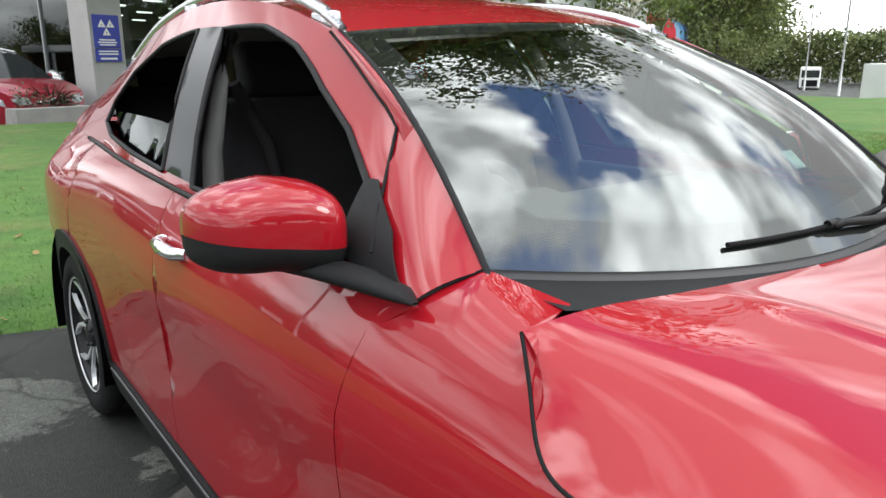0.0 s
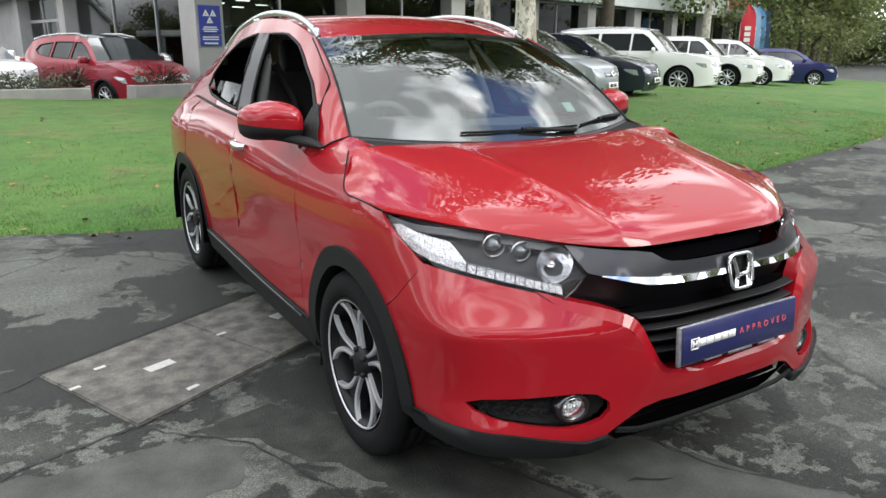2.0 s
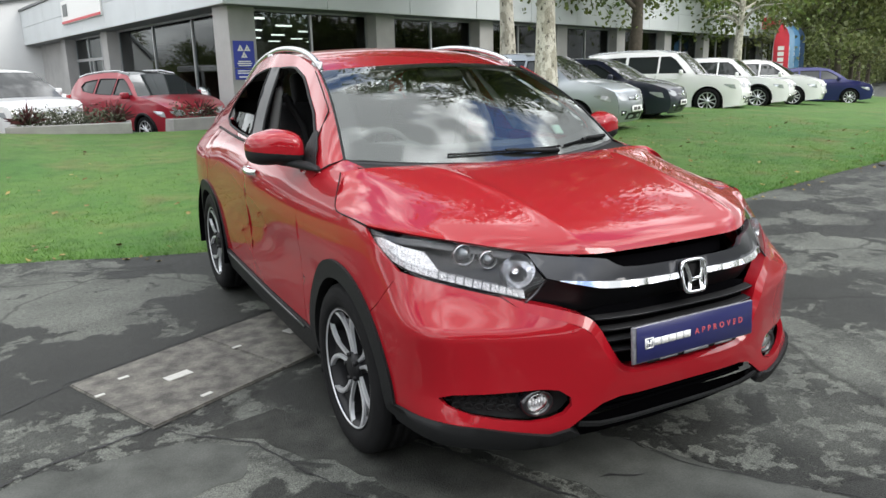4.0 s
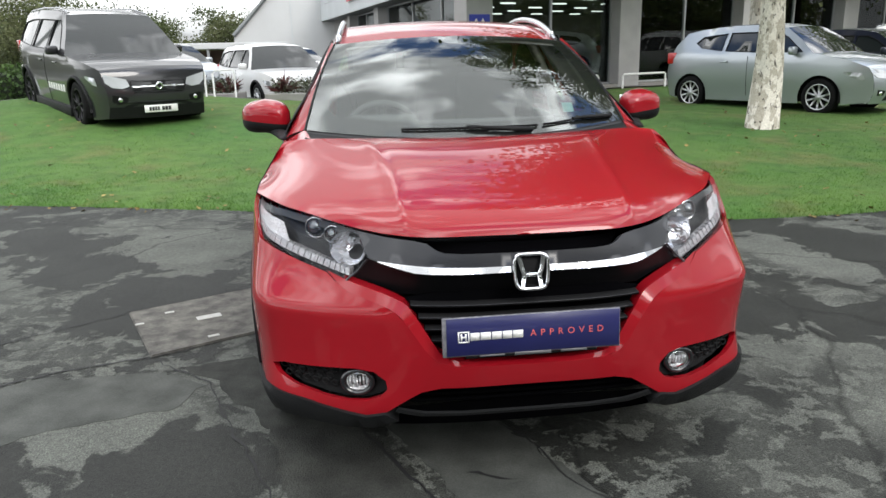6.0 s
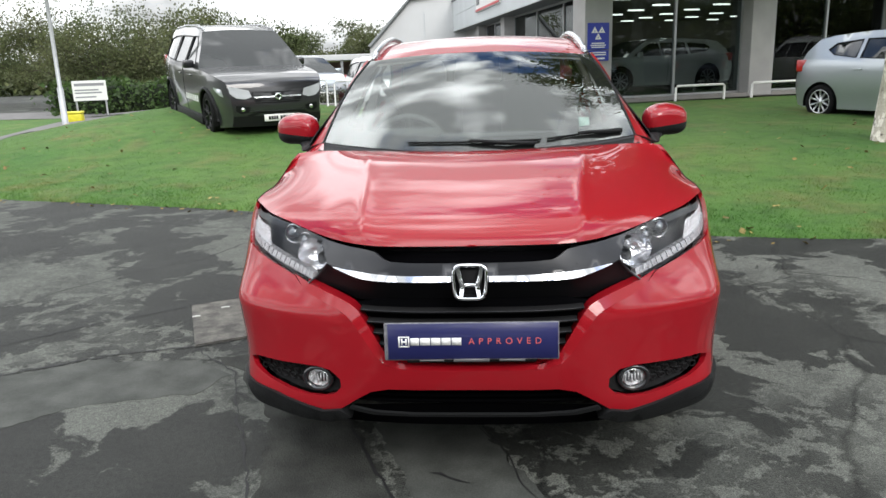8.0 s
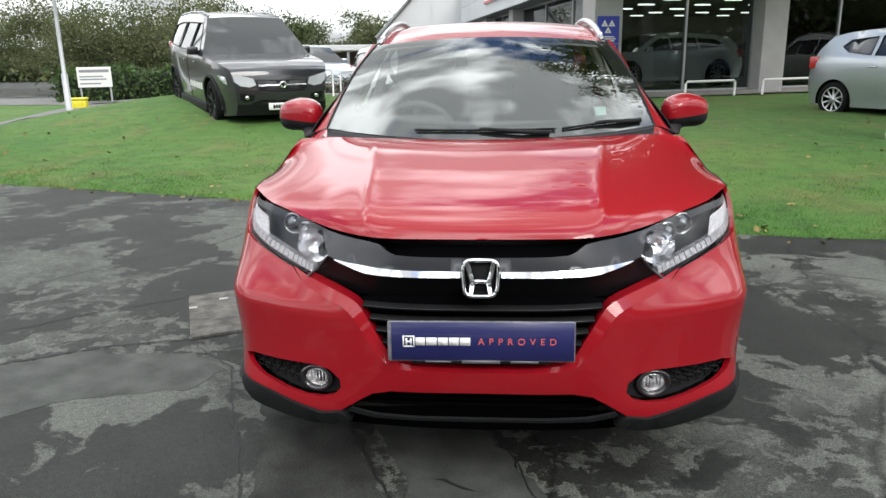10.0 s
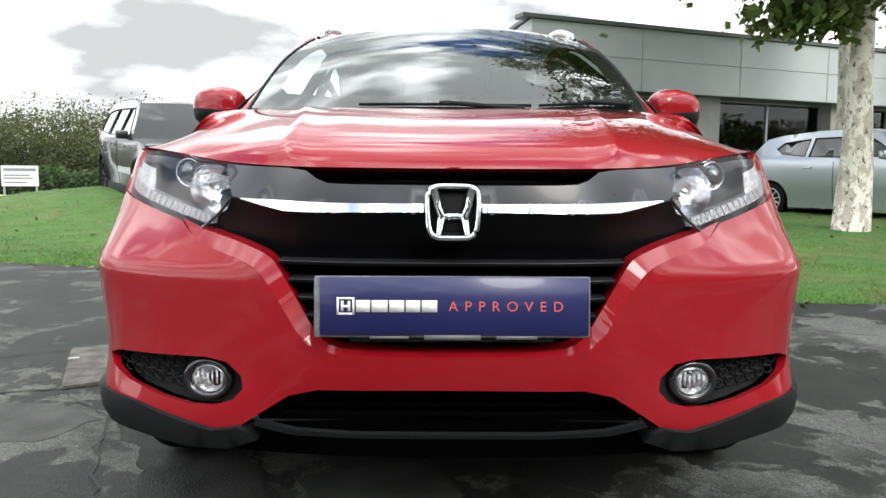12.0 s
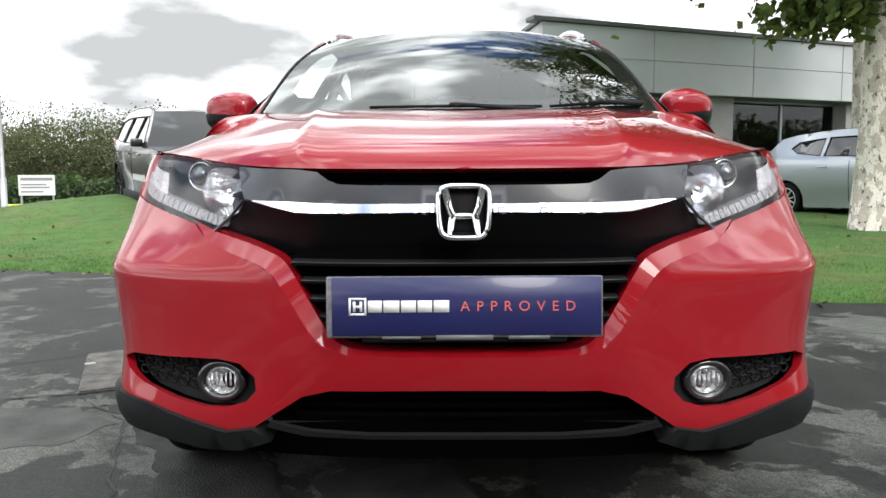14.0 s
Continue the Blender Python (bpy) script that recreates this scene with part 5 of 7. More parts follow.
def lawn_far(x):
    return 13.6 + .30 * max(-8, min(x, 40)) if x > 3 else 13.4 + 13 * sstep(-6, -11, x)


lv, lf, nrow = [], [], 40
for x in LAWN_X:
    y0, y1 = edge_y(x), lawn_far(x)
    for k in range(nrow + 1):
        y = y0 + (y1 - y0) * (k / nrow) ** 1.5
        lift = .035 * sstep(0, .25, y - y0) + .012 * noise.noise(Vector((x * 1.3, y * 1.3, 0))) * sstep(0, .5, y - y0)
        wob = .05 * noise.noise(Vector((x * 2.1, 3.3, 0))) if k == 0 else 0
        lv.append((x, y + wob, height(x, y) + lift))
for i in range(len(LAWN_X) - 1):
    for k in range(nrow):
        a = i * (nrow + 1) + k
        lf.append((a, a + nrow + 1, a + nrow + 2, a + 1))
tagged(from_arrays("lawn", lv, lf, LAWN, smooth=True), "rising green lawn with fallen leaves", "lawn", kind="structure")

def strip(name, pts, width, material, label, lift=.05):
    """A paved strip along pts, laid on the lawn."""
    v_, f_ = [], []
    for k, (x, y) in enumerate(pts):
        a, b = pts[max(k - 1, 0)], pts[min(k + 1, len(pts) - 1)]
        dx, dy = b[0] - a[0], b[1] - a[1]
        n = math.hypot(dx, dy)
        for e in (-.5, 0, .5):
            px, py = x - dy / n * width * e, y + dx / n * width * e
            v_.append((px, py, height(px, py) + lift))
    for k in range(len(pts) - 1):
        for e in (0, 1):
            q = k * 3 + e
            f_.append((q, q + 1, q + 4, q + 3))
    return tagged(from_arrays(name, v_, f_, material, smooth=True), label, "path", kind="structure")


PATHMAT = mat("footpath_tar", (.17, .165, .16), .9, vary=.25, vscale=3, fine=.2)
strip("footpath", [(-8.3 - .42 * k + .004 * k * k, 6.2 + 1.05 * k) for k in range(18)], 1.5, PATHMAT, "grey tarmac footpath curving round the mound")
strip("side_road", [(-60 + 3 * k, 31 - .32 * k) for k in range(17)], 4.5, PATHMAT, "grey side road beyond the footpath")

# grass blades: short tufts over the part of the lawn near the car
rng = np.random.default_rng(5)
bv, bf = [], []
NB = 110000
gx = rng.uniform(-9, 14, NB)
gt = rng.random(NB)
for x, t in zip(gx, gt):
    y0 = edge_y(x)
    y = y0 - .02 + min(8.0, -1.5 * math.log(1 - .999 * t))
    z = height(x, y) + .03 * sstep(0, .25, y - y0)
    a = rng.uniform(0, 6.283)
    hgt = rng.uniform(.012, .030) * (1.25 if y - y0 < .2 else 1.0)
    w = rng.uniform(.0022, .0042) * (1 + .15 * (y - y0))
    lean = rng.normal(0, .022, 2)
    k = len(bv)
    bv += [(x - w * math.cos(a), y - w * math.sin(a), z - .01), (x + w * math.cos(a), y + w * math.sin(a), z - .01), (x + lean[0], y + lean[1], z + hgt)]
    bf.append((k, k + 1, k + 2))
tagged(from_arrays("grass", bv, bf, BLADE), "short green grass blades on the lawn", "grass", kind="stuff")

# fallen leaves on the lawn and along its edge
lfv, lff = [], []
for i in range(420):
    x = rng.uniform(-9, 13)
    y = edge_y(x) + (abs(rng.normal(0, .35)) - .25 if i % 3 == 0 else rng.uniform(.2, 6.5))
    z = height(x, y) + .05 * sstep(0, .25, y - edge_y(x)) + .006
    e = Euler(rng.normal(0, .3, 2).tolist() + [rng.uniform(0, 6.3)]).to_matrix()
    s_ = rng.uniform(.018, .042)
    k = len(lfv)
    lfv += [tuple(Vector((x, y, z)) + e @ Vector(v) * s_) for v in ((-1, 0, .15), (-.3, -.7, 0), (.5, -.5, .2), (1, .1, 0), (.3, .65, .25), (-.5, .5, 0))]
    lff.append(tuple(range(k, k + 6)))
tagged(from_arrays("fallen_leaves", lfv, lff, mat("dead_leaf", (.27, .215, .07), .8, rand=.5, color2=(.13, .085, .03), vscale=2)), "scattered brown and yellow fallen leaves", "leaves", kind="stuff")

# concrete duct covers let into the asphalt
slab = thing("duct_cover", Matrix(), "two weathered concrete duct covers in the asphalt", "cover", kind="structure")
SL, SC = Vector((-1.80, 1.27, 0)), Vector((-1.515, .585, 0))
along = Vector((.89, .456, 0)).normalized()
for k in range(3):
    a, b = SC + along * (.77 * k + .004), SC + along * (.77 * (k + 1) - .004)
    w = SL - SC
    bm = bmesh.new()
    top = [a, b, b + w, a + w]
    vs = [bm.verts.new(p + Vector((0, 0, .012))) for p in top] + [bm.verts.new(p + Vector((0, 0, -.05))) for p in top]
    for f in ((0, 1, 2, 3), (0, 4, 5, 1), (1, 5, 6, 2), (2, 6, 7, 3), (3, 7, 4, 0)):
        bm.faces.new([vs[i] for i in f])
    bmesh.ops.bevel(bm, geom=[e for e in bm.edges if e.verts[0].co.z > 0 and e.verts[1].co.z > 0], offset=.006, segments=2, affect="EDGES")
    part("slab", bm, CONCRETE, slab, smooth=False)

TAR = mat("tar_joint", (.012, .012, .013), .7, fine=.3, fscale=60)


def joint(pts, w, name="tar_joint"):
    """A ragged dark joint or crack along pts, lying on the asphalt."""
    rr = random.Random(int(abs(pts[0][0]) * 977) + 3)
    fine = []
    for (a, b), (c, e) in zip(pts, pts[1:]):
        n = max(2, int(math.hypot(c - a, e - b) / .05))
        fine += [(a + (c - a) * k / n + rr.gauss(0, .007), b + (e - b) * k / n + rr.gauss(0, .007)) for k in range(n)]
    fine.append(pts[-1])
    v_, f_ = [], []
    for k, (x, y) in enumerate(fine):
        p, q = fine[max(k - 1, 0)], fine[min(k + 1, len(fine) - 1)]
        dx, dy = q[0] - p[0], q[1] - p[1]
        n = math.hypot(dx, dy) or 1
        ww = w * rr.uniform(.35, 1.3) * (.3 if k in (0, len(fine) - 1) else 1)
        v_ += [(x - dy / n * ww, y + dx / n * ww, .004), (x + dy / n * ww, y - dx / n * ww, .004)]
    f_ = [(2 * k, 2 * k + 1, 2 * k + 3, 2 * k + 2) for k in range(len(fine) - 1)]
    return tagged(from_arrays(name, v_, f_, TAR), "dark ragged joint in the asphalt", "joint", kind="structure")


joint([(-4.6, 2.5), (-4.21, 2.99), (-3.73, 3.51), (-3.14, 3.9), (-2.98, 4.2)], .0048)
joint([(-3.6, -.1), (-2.64, .62), (-2.37, .88), (-1.9, 1.22), (-1.80, 1.29)], .0060)
joint([(-2.9, -.1), (-2.37, .22), (-1.93, .48), (-1.52, .60)], .0078)
joint([(-1.50, .56), (-1.20, .28), (-.98, -.31), (-.78, -.80), (-.60, -1.4)], .0048)
joint([(-.62, 0), (-.48, -.38), (-.29, -.80), (-.05, -1.3)], .0066)
joint([(0, -.30), (.10, -.50), (.19, -.79), (.37, -1.04), (.7, -1.5)], .0030)
joint([(-1.84, 1.30), (-1.07, 1.70), (-.60, 1.94)], .0042)
joint([(-1.54, .565), (-.92, .90), (-.4, 1.17)], .0042)
joint([(-.16, -.67), (-.10, -.69), (-.02, -.73)], .0084)
joint([(2.2, .8), (2.8, .2), (3.0, -.5), (3.6, -1.4)], .0030)


def overlay(name, pts, material, label, lift=.0018):
    """A ragged-edged repair let into the asphalt."""
    rr = random.Random(len(pts) * 31 + int(abs(pts[0][0]) * 97))
    loop = [(x + .03 * noise.noise(Vector((x * 9, y * 9, 1))) + rr.gauss(0, .005), y + .03 * noise.noise(Vector((x * 9, y * 9, 5))) + rr.gauss(0, .005)) for x, y in resample(list(pts), .035)]
    bm = bmesh.new()
    top = [bm.verts.new((x, y, lift)) for x, y in loop]
    low = [bm.verts.new((x, y, -.01)) for x, y in loop]
    face_ = bm.faces.new(top)
    for k in range(len(loop)):
        q = (k + 1) % len(loop)
        bm.faces.new((low[k], low[q], top[q], top[k]))
    bmesh.ops.triangulate(bm, faces=[face_])
    bmesh.ops.recalc_face_normals(bm, faces=bm.faces)
    return tagged(part(name, bm, material, smooth=False), label, "repair", kind="structure")


COARSE = mat("coarse_tar", (.052, .054, .048), .85, spec=.2, color2=(.028, .029, .026), vscale=7, fine=.55, fscale=130, bump=.7, bscale=150)
SMOOTH_TAR = mat("smooth_tar", (.082, .086, .078), .8, spec=.2, color2=(.046, .049, .044), vscale=5, fine=.35, fscale=140, bump=.3, bscale=160)
overlay("tar_repair", [(-1.34, .44), (-1.12, .20), (-.87, -.25), (-.74, -.9), (-.62, -2.2), (.0, -2.2), (-.28, -.85), (-.50, -.30), (-.78, .25), (-1.00, .50)], COARSE, "coarse dark repair strip in the asphalt")
overlay("smooth_repair", [(-.42, -.28), (-.20, -.85), (.06, -2.2), (.95, -2.2), (.40, -1.1), (.22, -.80), (.05, -.40), (-.05, -.15)], SMOOTH_TAR, "smoother grey repair in the asphalt")
overlay("smooth_repair", [(-3.6, -.6), (-2.6, .10), (-1.95, .42), (-1.40, .40), (-1.20, .22), (-1.28, .02), (-1.75, -.10), (-2.3, -.55), (-3.2, -1.2)], SMOOTH_TAR, "pale smooth patch of worn asphalt")
LABEL = mat("metal_label", (.42, .42, .39), .6, fine=.3, fscale=80)
for (cx, cy), (w_, h_), a in (((-1.323, 1.10), (.13, .06), 22), ((-.62, 1.45), (.13, .07), 26), ((-1.56, 1.215), (.05, .022), 20), ((-1.25, .80), (.055, .024), 25), ((-.98, 1.34), (.05, .022), 20), ((-1.68, 1.05), (.045, .02), 20)):
    add_ = bmesh.new()
    box(add_, (w_, h_, .004), (cx, cy, .0145), (0, 0, a))
    part("cover_label", add_, LABEL, slab, smooth=False)

# ---- showroom ----
CLAD = mat("pale_cladding", (.60, .63, .64), .5, .0, vary=.10, vscale=.6, fine=.04, fscale=30)
COPING = mat("dark_coping", (.16, .17, .17), .5, .3, fine=.1)
RENDER_GREY = mat("grey_column", (.42, .415, .405), .8, vary=.15, vscale=1.5, fine=.08, fscale=60)
ALU = mat("aluminium", (.42, .43, .44), .4, .7, fine=.06)
SHOP_GLASS = glass("shop_glass", (.62, .68, .68), ior=1.55, clear=.85)
FLOOR_TILE = mat("shop_floor", (.30, .29, .27), .25, vary=.15, vscale=2, fine=.05)
SHOP_WALL = mat("shop_wall", (.34, .31, .27), .9, vary=.2, vscale=1)
TUBE = mat("strip_light", (.9, .9, .88), .5, emit=(1, .97, .9, 5.0))
SIGN_RED = mat("sign_red", (.55, .02, .03), .4, fine=.05)
SIGN_BLUE = mat("sign_blue", (.03, .05, .36), .4, fine=.05)
BC = Vector((2.40, 14.95, 0))
TH = math.degrees(math.atan2(.355, .935))
SHOP = thing("showroom", pose(BC.x, BC.y, .42, 0, 0, TH), "single-storey glazed car showroom with pale metal fascia", "building")
LEN, DEP = 42.0, 30.0
ZB, ZT = 2.55, 4.02


def add(name, size, at, material, parent=SHOP, bevel=0.0, label="", rot=(0, 0, 0), m=None):
    bm = bmesh.new()
    box(bm, size, at, rot, bevel, 1)
    if m is not None:
        bmesh.ops.transform(bm, matrix=m, verts=bm.verts)
    return part(name, bm, material, parent, label, smooth=False)


# the short front stands askew to the long one
ASKEW = pose(-.36, -.36, 0) @ Matrix.Rotation(radians(-11.5), 4, "Z") @ pose(.36, .36, 0)


def slab_over(name, z0, z1, inset, material):
    """A floor, ceiling or roof over the showroom's four-cornered plan."""
    k = math.tan(radians(11.5))
    pl = [(inset, inset), (LEN, inset), (LEN, DEP), (inset + k * DEP, DEP)]
    bm = bmesh.new()
    lo, hi = [bm.verts.new((x, y, z0)) for x, y in pl], [bm.verts.new((x, y, z1)) for x, y in pl]
    bm.faces.new(lo[::-1]), bm.faces.new(hi)
    for i in range(4):
        j = (i + 1) % 4
        bm.faces.new((lo[i], lo[j], hi[j], hi[i]))
    return part(name, bm, material, SHOP, smooth=False)


# fascia in panels along both fronts
for k in range(14):
    add("fascia_panel", (2.985, .12, .74), (1.5 + 3 * k - .35, -.30, ZB + .37), CLAD, bevel=.008)
    add("fascia_panel", (2.985, .12, .70), (1.5 + 3 * k - .35, -.30, ZB + .75 + .35), CLAD, bevel=.008)
for k in range(10):
    add("fascia_panel", (.12, 2.985, .74), (-.30, 1.5 + 3 * k - .24, ZB + .37), CLAD, bevel=.008, m=ASKEW)
    add("fascia_panel", (.12, 2.985, .70), (-.30, 1.5 + 3 * k - .24, ZB + .75 + .35), CLAD, bevel=.008, m=ASKEW)
add("coping", (LEN + .5, .40, .10), (LEN / 2 - .35, -.22, ZT + .04), COPING, bevel=.01, label="dark grey roof coping")
add("coping", (.40, DEP + .8, .10), (-.22, DEP / 2 + .1, ZT + .04), COPING, bevel=.01, m=ASKEW)
add("soffit", (LEN, 1.2, .06), (LEN / 2, .28, ZB + .02), COPING)
add("soffit", (1.2, DEP, .06), (.28, DEP / 2, ZB + .024), COPING, m=ASKEW)
slab_over("roof", ZT - .18, ZT - .06, 0, COPING)
slab_over("ceiling", 2.47, 2.56, .62, mat("shop_ceiling", (.20, .19, .175), .9, fine=.1))
slab_over("shop_floor", -.07, .03, 0, FLOOR_TILE)
add("rear_wall", (LEN - 3.4, .2, 3.4), (LEN / 2 + 1.7, 13.5, 1.7), SHOP_WALL)
add("end_wall", (.2, DEP, 3.4), (LEN, DEP / 2, 1.7), SHOP_WALL)
COLS = [0.35, 5.0, 9.6, 14.2, 18.8, 23.4, 28.0, 32.6, 37.2, 41.6]
for c in COLS:
    add("column", (.72, .60, 2.6), (c, .28, 1.25), RENDER_GREY, bevel=.01, label="grey rendered column")
SHORT = (0.5, 10.6, 16.6)
for c in SHORT[1:]:
    add("column", (.60, .72, 2.6), (.28, c, 1.25), RENDER_GREY, bevel=.01, m=ASKEW)
for c0, c1 in zip(COLS, COLS[1:]):
    x0, x1 = c0 + .36, c1 - .36
    g = add("shop_window", (x1 - x0, .012, 2.5), ((x0 + x1) / 2, .38, 1.28), SHOP_GLASS)
    g.visible_shadow = False
    for f in (0, .5, 1):
        add("mullion", (.06, .09, 2.5), (x0 + (x1 - x0) * f, .38, 1.28), ALU, bevel=.004)
    for z in (.04, 2.52):
        add("transom", (x1 - x0, .08, .06), ((x0 + x1) / 2, .38, z), ALU)
for c0, c1 in zip(SHORT, SHORT[1:]):
    y0, y1 = c0 + .36, c1 - .36
    g = add("shop_window", (.012, y1 - y0, 2.5), (.38, (y0 + y1) / 2, 1.28), SHOP_GLASS, m=ASKEW)
    g.visible_shadow = False
    for f in (0, .28, .62, 1):
        add("mullion", (.09, .06, 2.5), (.38, y0 + (y1 - y0) * f, 1.28), ALU, bevel=.004, m=ASKEW)
    for z in (.04, 2.52):
        add("transom", (.08, y1 - y0, .06), (.38, (y0 + y1) / 2, z), ALU, m=ASKEW)
for i in range(18):
    for j in range(6):
        bm = bmesh.new()
        cyl(bm, .30, .30, .04, pose(1.9 + 2.1 * i + .5 * j, 1.6 + 2.15 * j, 2.445) @ Matrix.Diagonal((1, .30, 1, 1)), 14)
        part("ceiling_lamp", bm, TUBE, SHOP, "bright recessed strip lamp", smooth=False)
add("blank_wall", (.20, DEP - 16.96, 2.6), (.38, (DEP + 16.96) / 2, 1.25), RENDER_GREY, label="plain rendered wall", m=ASKEW)
add("door_rail", (.10, 5.2, .10), (.36, 13.6, 1.72), ALU, m=ASKEW)
for y in (12.4, 13.7):
    add("door_stile", (.10, .10, 1.7), (.36, y, .87), ALU, m=ASKEW)
# maker's sign on the short front, red letters as plain blocks on the long one
add("sign_board", (.06, 5.2, .80), (-.40, 11.6, ZB + .80), PLATE_WHITE, label="white sign board with red line", m=ASKEW)
add("sign_line", (.02, 5.2, .08), (-.445, 11.6, ZB + .46), SIGN_RED, m=ASKEW)
add("sign_mark", (.02, .62, .40), (-.445, 13.6, ZB + .86), COPING, m=ASKEW)
add("sign_board", (6.0, .06, .9), (37.5, -.38, ZB + .72), PLATE_WHITE)
for k in range(5):
    add("sign_block", (.62, .05, .62), (35.4 + .82 * k, -.43, ZB + .72), SIGN_RED, label="red block letters of a sign")

# test-station sign on the corner column: white triangles on blue
MOT = thing("service_sign", pose(BC.x, BC.y, .42, 0, 0, TH) @ pose(.02, -.045, 1.22), "blue sign with three white triangles on a grey column", "sign")
add("sign_panel", (.56, .02, .60), (.31, -.0, .27), SIGN_BLUE, MOT, .004)
add("sign_panel", (.56, .02, .24), (.31, -.0, -.17), SIGN_BLUE, MOT, .004)
for dx, dz in ((-.092, .41), (.092, .41), (0, .262)):
    bm = bmesh.new()
    o_ = [bm.verts.new((.30 + dx + x, -.014, dz + z)) for x, z in ((-.088, -.066), (.088, -.066), (0, .078))]
    i_ = [bm.verts.new((.30 + dx + x, -.014, dz + z)) for x, z in ((-.018, -.034), (.018, -.034), (0, .0))]
    for k in range(3):
        bm.faces.new((o_[k], o_[(k + 1) % 3], i_[(k + 1) % 3], i_[k]))
    part("triangle", bm, PLATE_WHITE, MOT, smooth=False)
bm = bmesh.new()
bars(bm, [(.13, .10, .47, .125), (.10, .055, .50, .08), (.13, .01, .47, .035), (.09, -.11, .51, -.085), (.09, -.16, .51, -.135), (.12, -.25, .48, -.215)], pose(0, -.0125, 0))
part("print_bar", bm, PLATE_WHITE, MOT, smooth=False)


# ---- other cars ----
def paint(name, color, metal=.3):
    return mat(name, color, .35, metal, 1.0, .03, fine=.05, fscale=400)


GLASS_FAR = mat("car_window", (.022, .026, .027), .03, spec=.6, coat=.25, coat_rough=.02)
HEADLAMP = mat("clear_headlamp", (.50, .52, .54), .18, .35, coat=1.0)
TAIL_RED = mat("tail_lamp_red", (.45, .01, .01), .2, coat=1.0)
ALLOYS = {}


def far_wheel(parent, at, sd, r, dark):
    w = new("wheel")
    w.parent = parent
    w.matrix_basis = pose(*at, 0, 0, 0 if sd > 0 else 180)
    key = (round(r, 2), dark)
    if key not in ALLOYS:
        bm = bmesh.new()
        lathe(bm, [(r * .68, -.09), (r * .80, -.105), (r * .95, -.095), (r, -.06), (r, .06), (r * .95, .095), (r * .80, .105), (r * .68, .09)], 32)
        t = part("tyre", bm, RUBBER, w)
        bm = bmesh.new()
        lathe(bm, [(r * .66, -.08), (r * .64, .06), (r * .70, .095)], 32)
        lathe(bm, [(r * .5, .0), (.001, .0)], 24)
        b2 = part("rim", bm, ALLOY_DARK, w)
        bm = bmesh.new()
        lathe(bm, [(r * .645, .085), (r * .67, .098), (r * .70, .094)], 32)
        lathe(bm, [(r * .16, .05), (r * .15, .08), (.001, .085)], 16)
        for k in range(10):
            a = math.pi * 2 * (k // 2) / 5 + (.16 if k % 2 else -.16)
            a2 = math.pi * 2 * (k // 2) / 5 + (.30 if k % 2 else -.30)
            tube(bm, [(.07, r * .14 * math.cos(a), r * .14 * math.sin(a)), (.085, r * .66 * math.cos(a2), r * .66 * math.sin(a2))], r * .055, 5)
        s_ = part("spokes", bm, ALLOY_DARK if dark else ALLOY, w, "alloy spokes")
        ALLOYS[key] = [(o.name, o.data) for o in (t, b2, s_)]
    else:
        for nm, me in ALLOYS[key]:
            o = new(nm.split(".")[0], me)
            o.parent = w
    return w


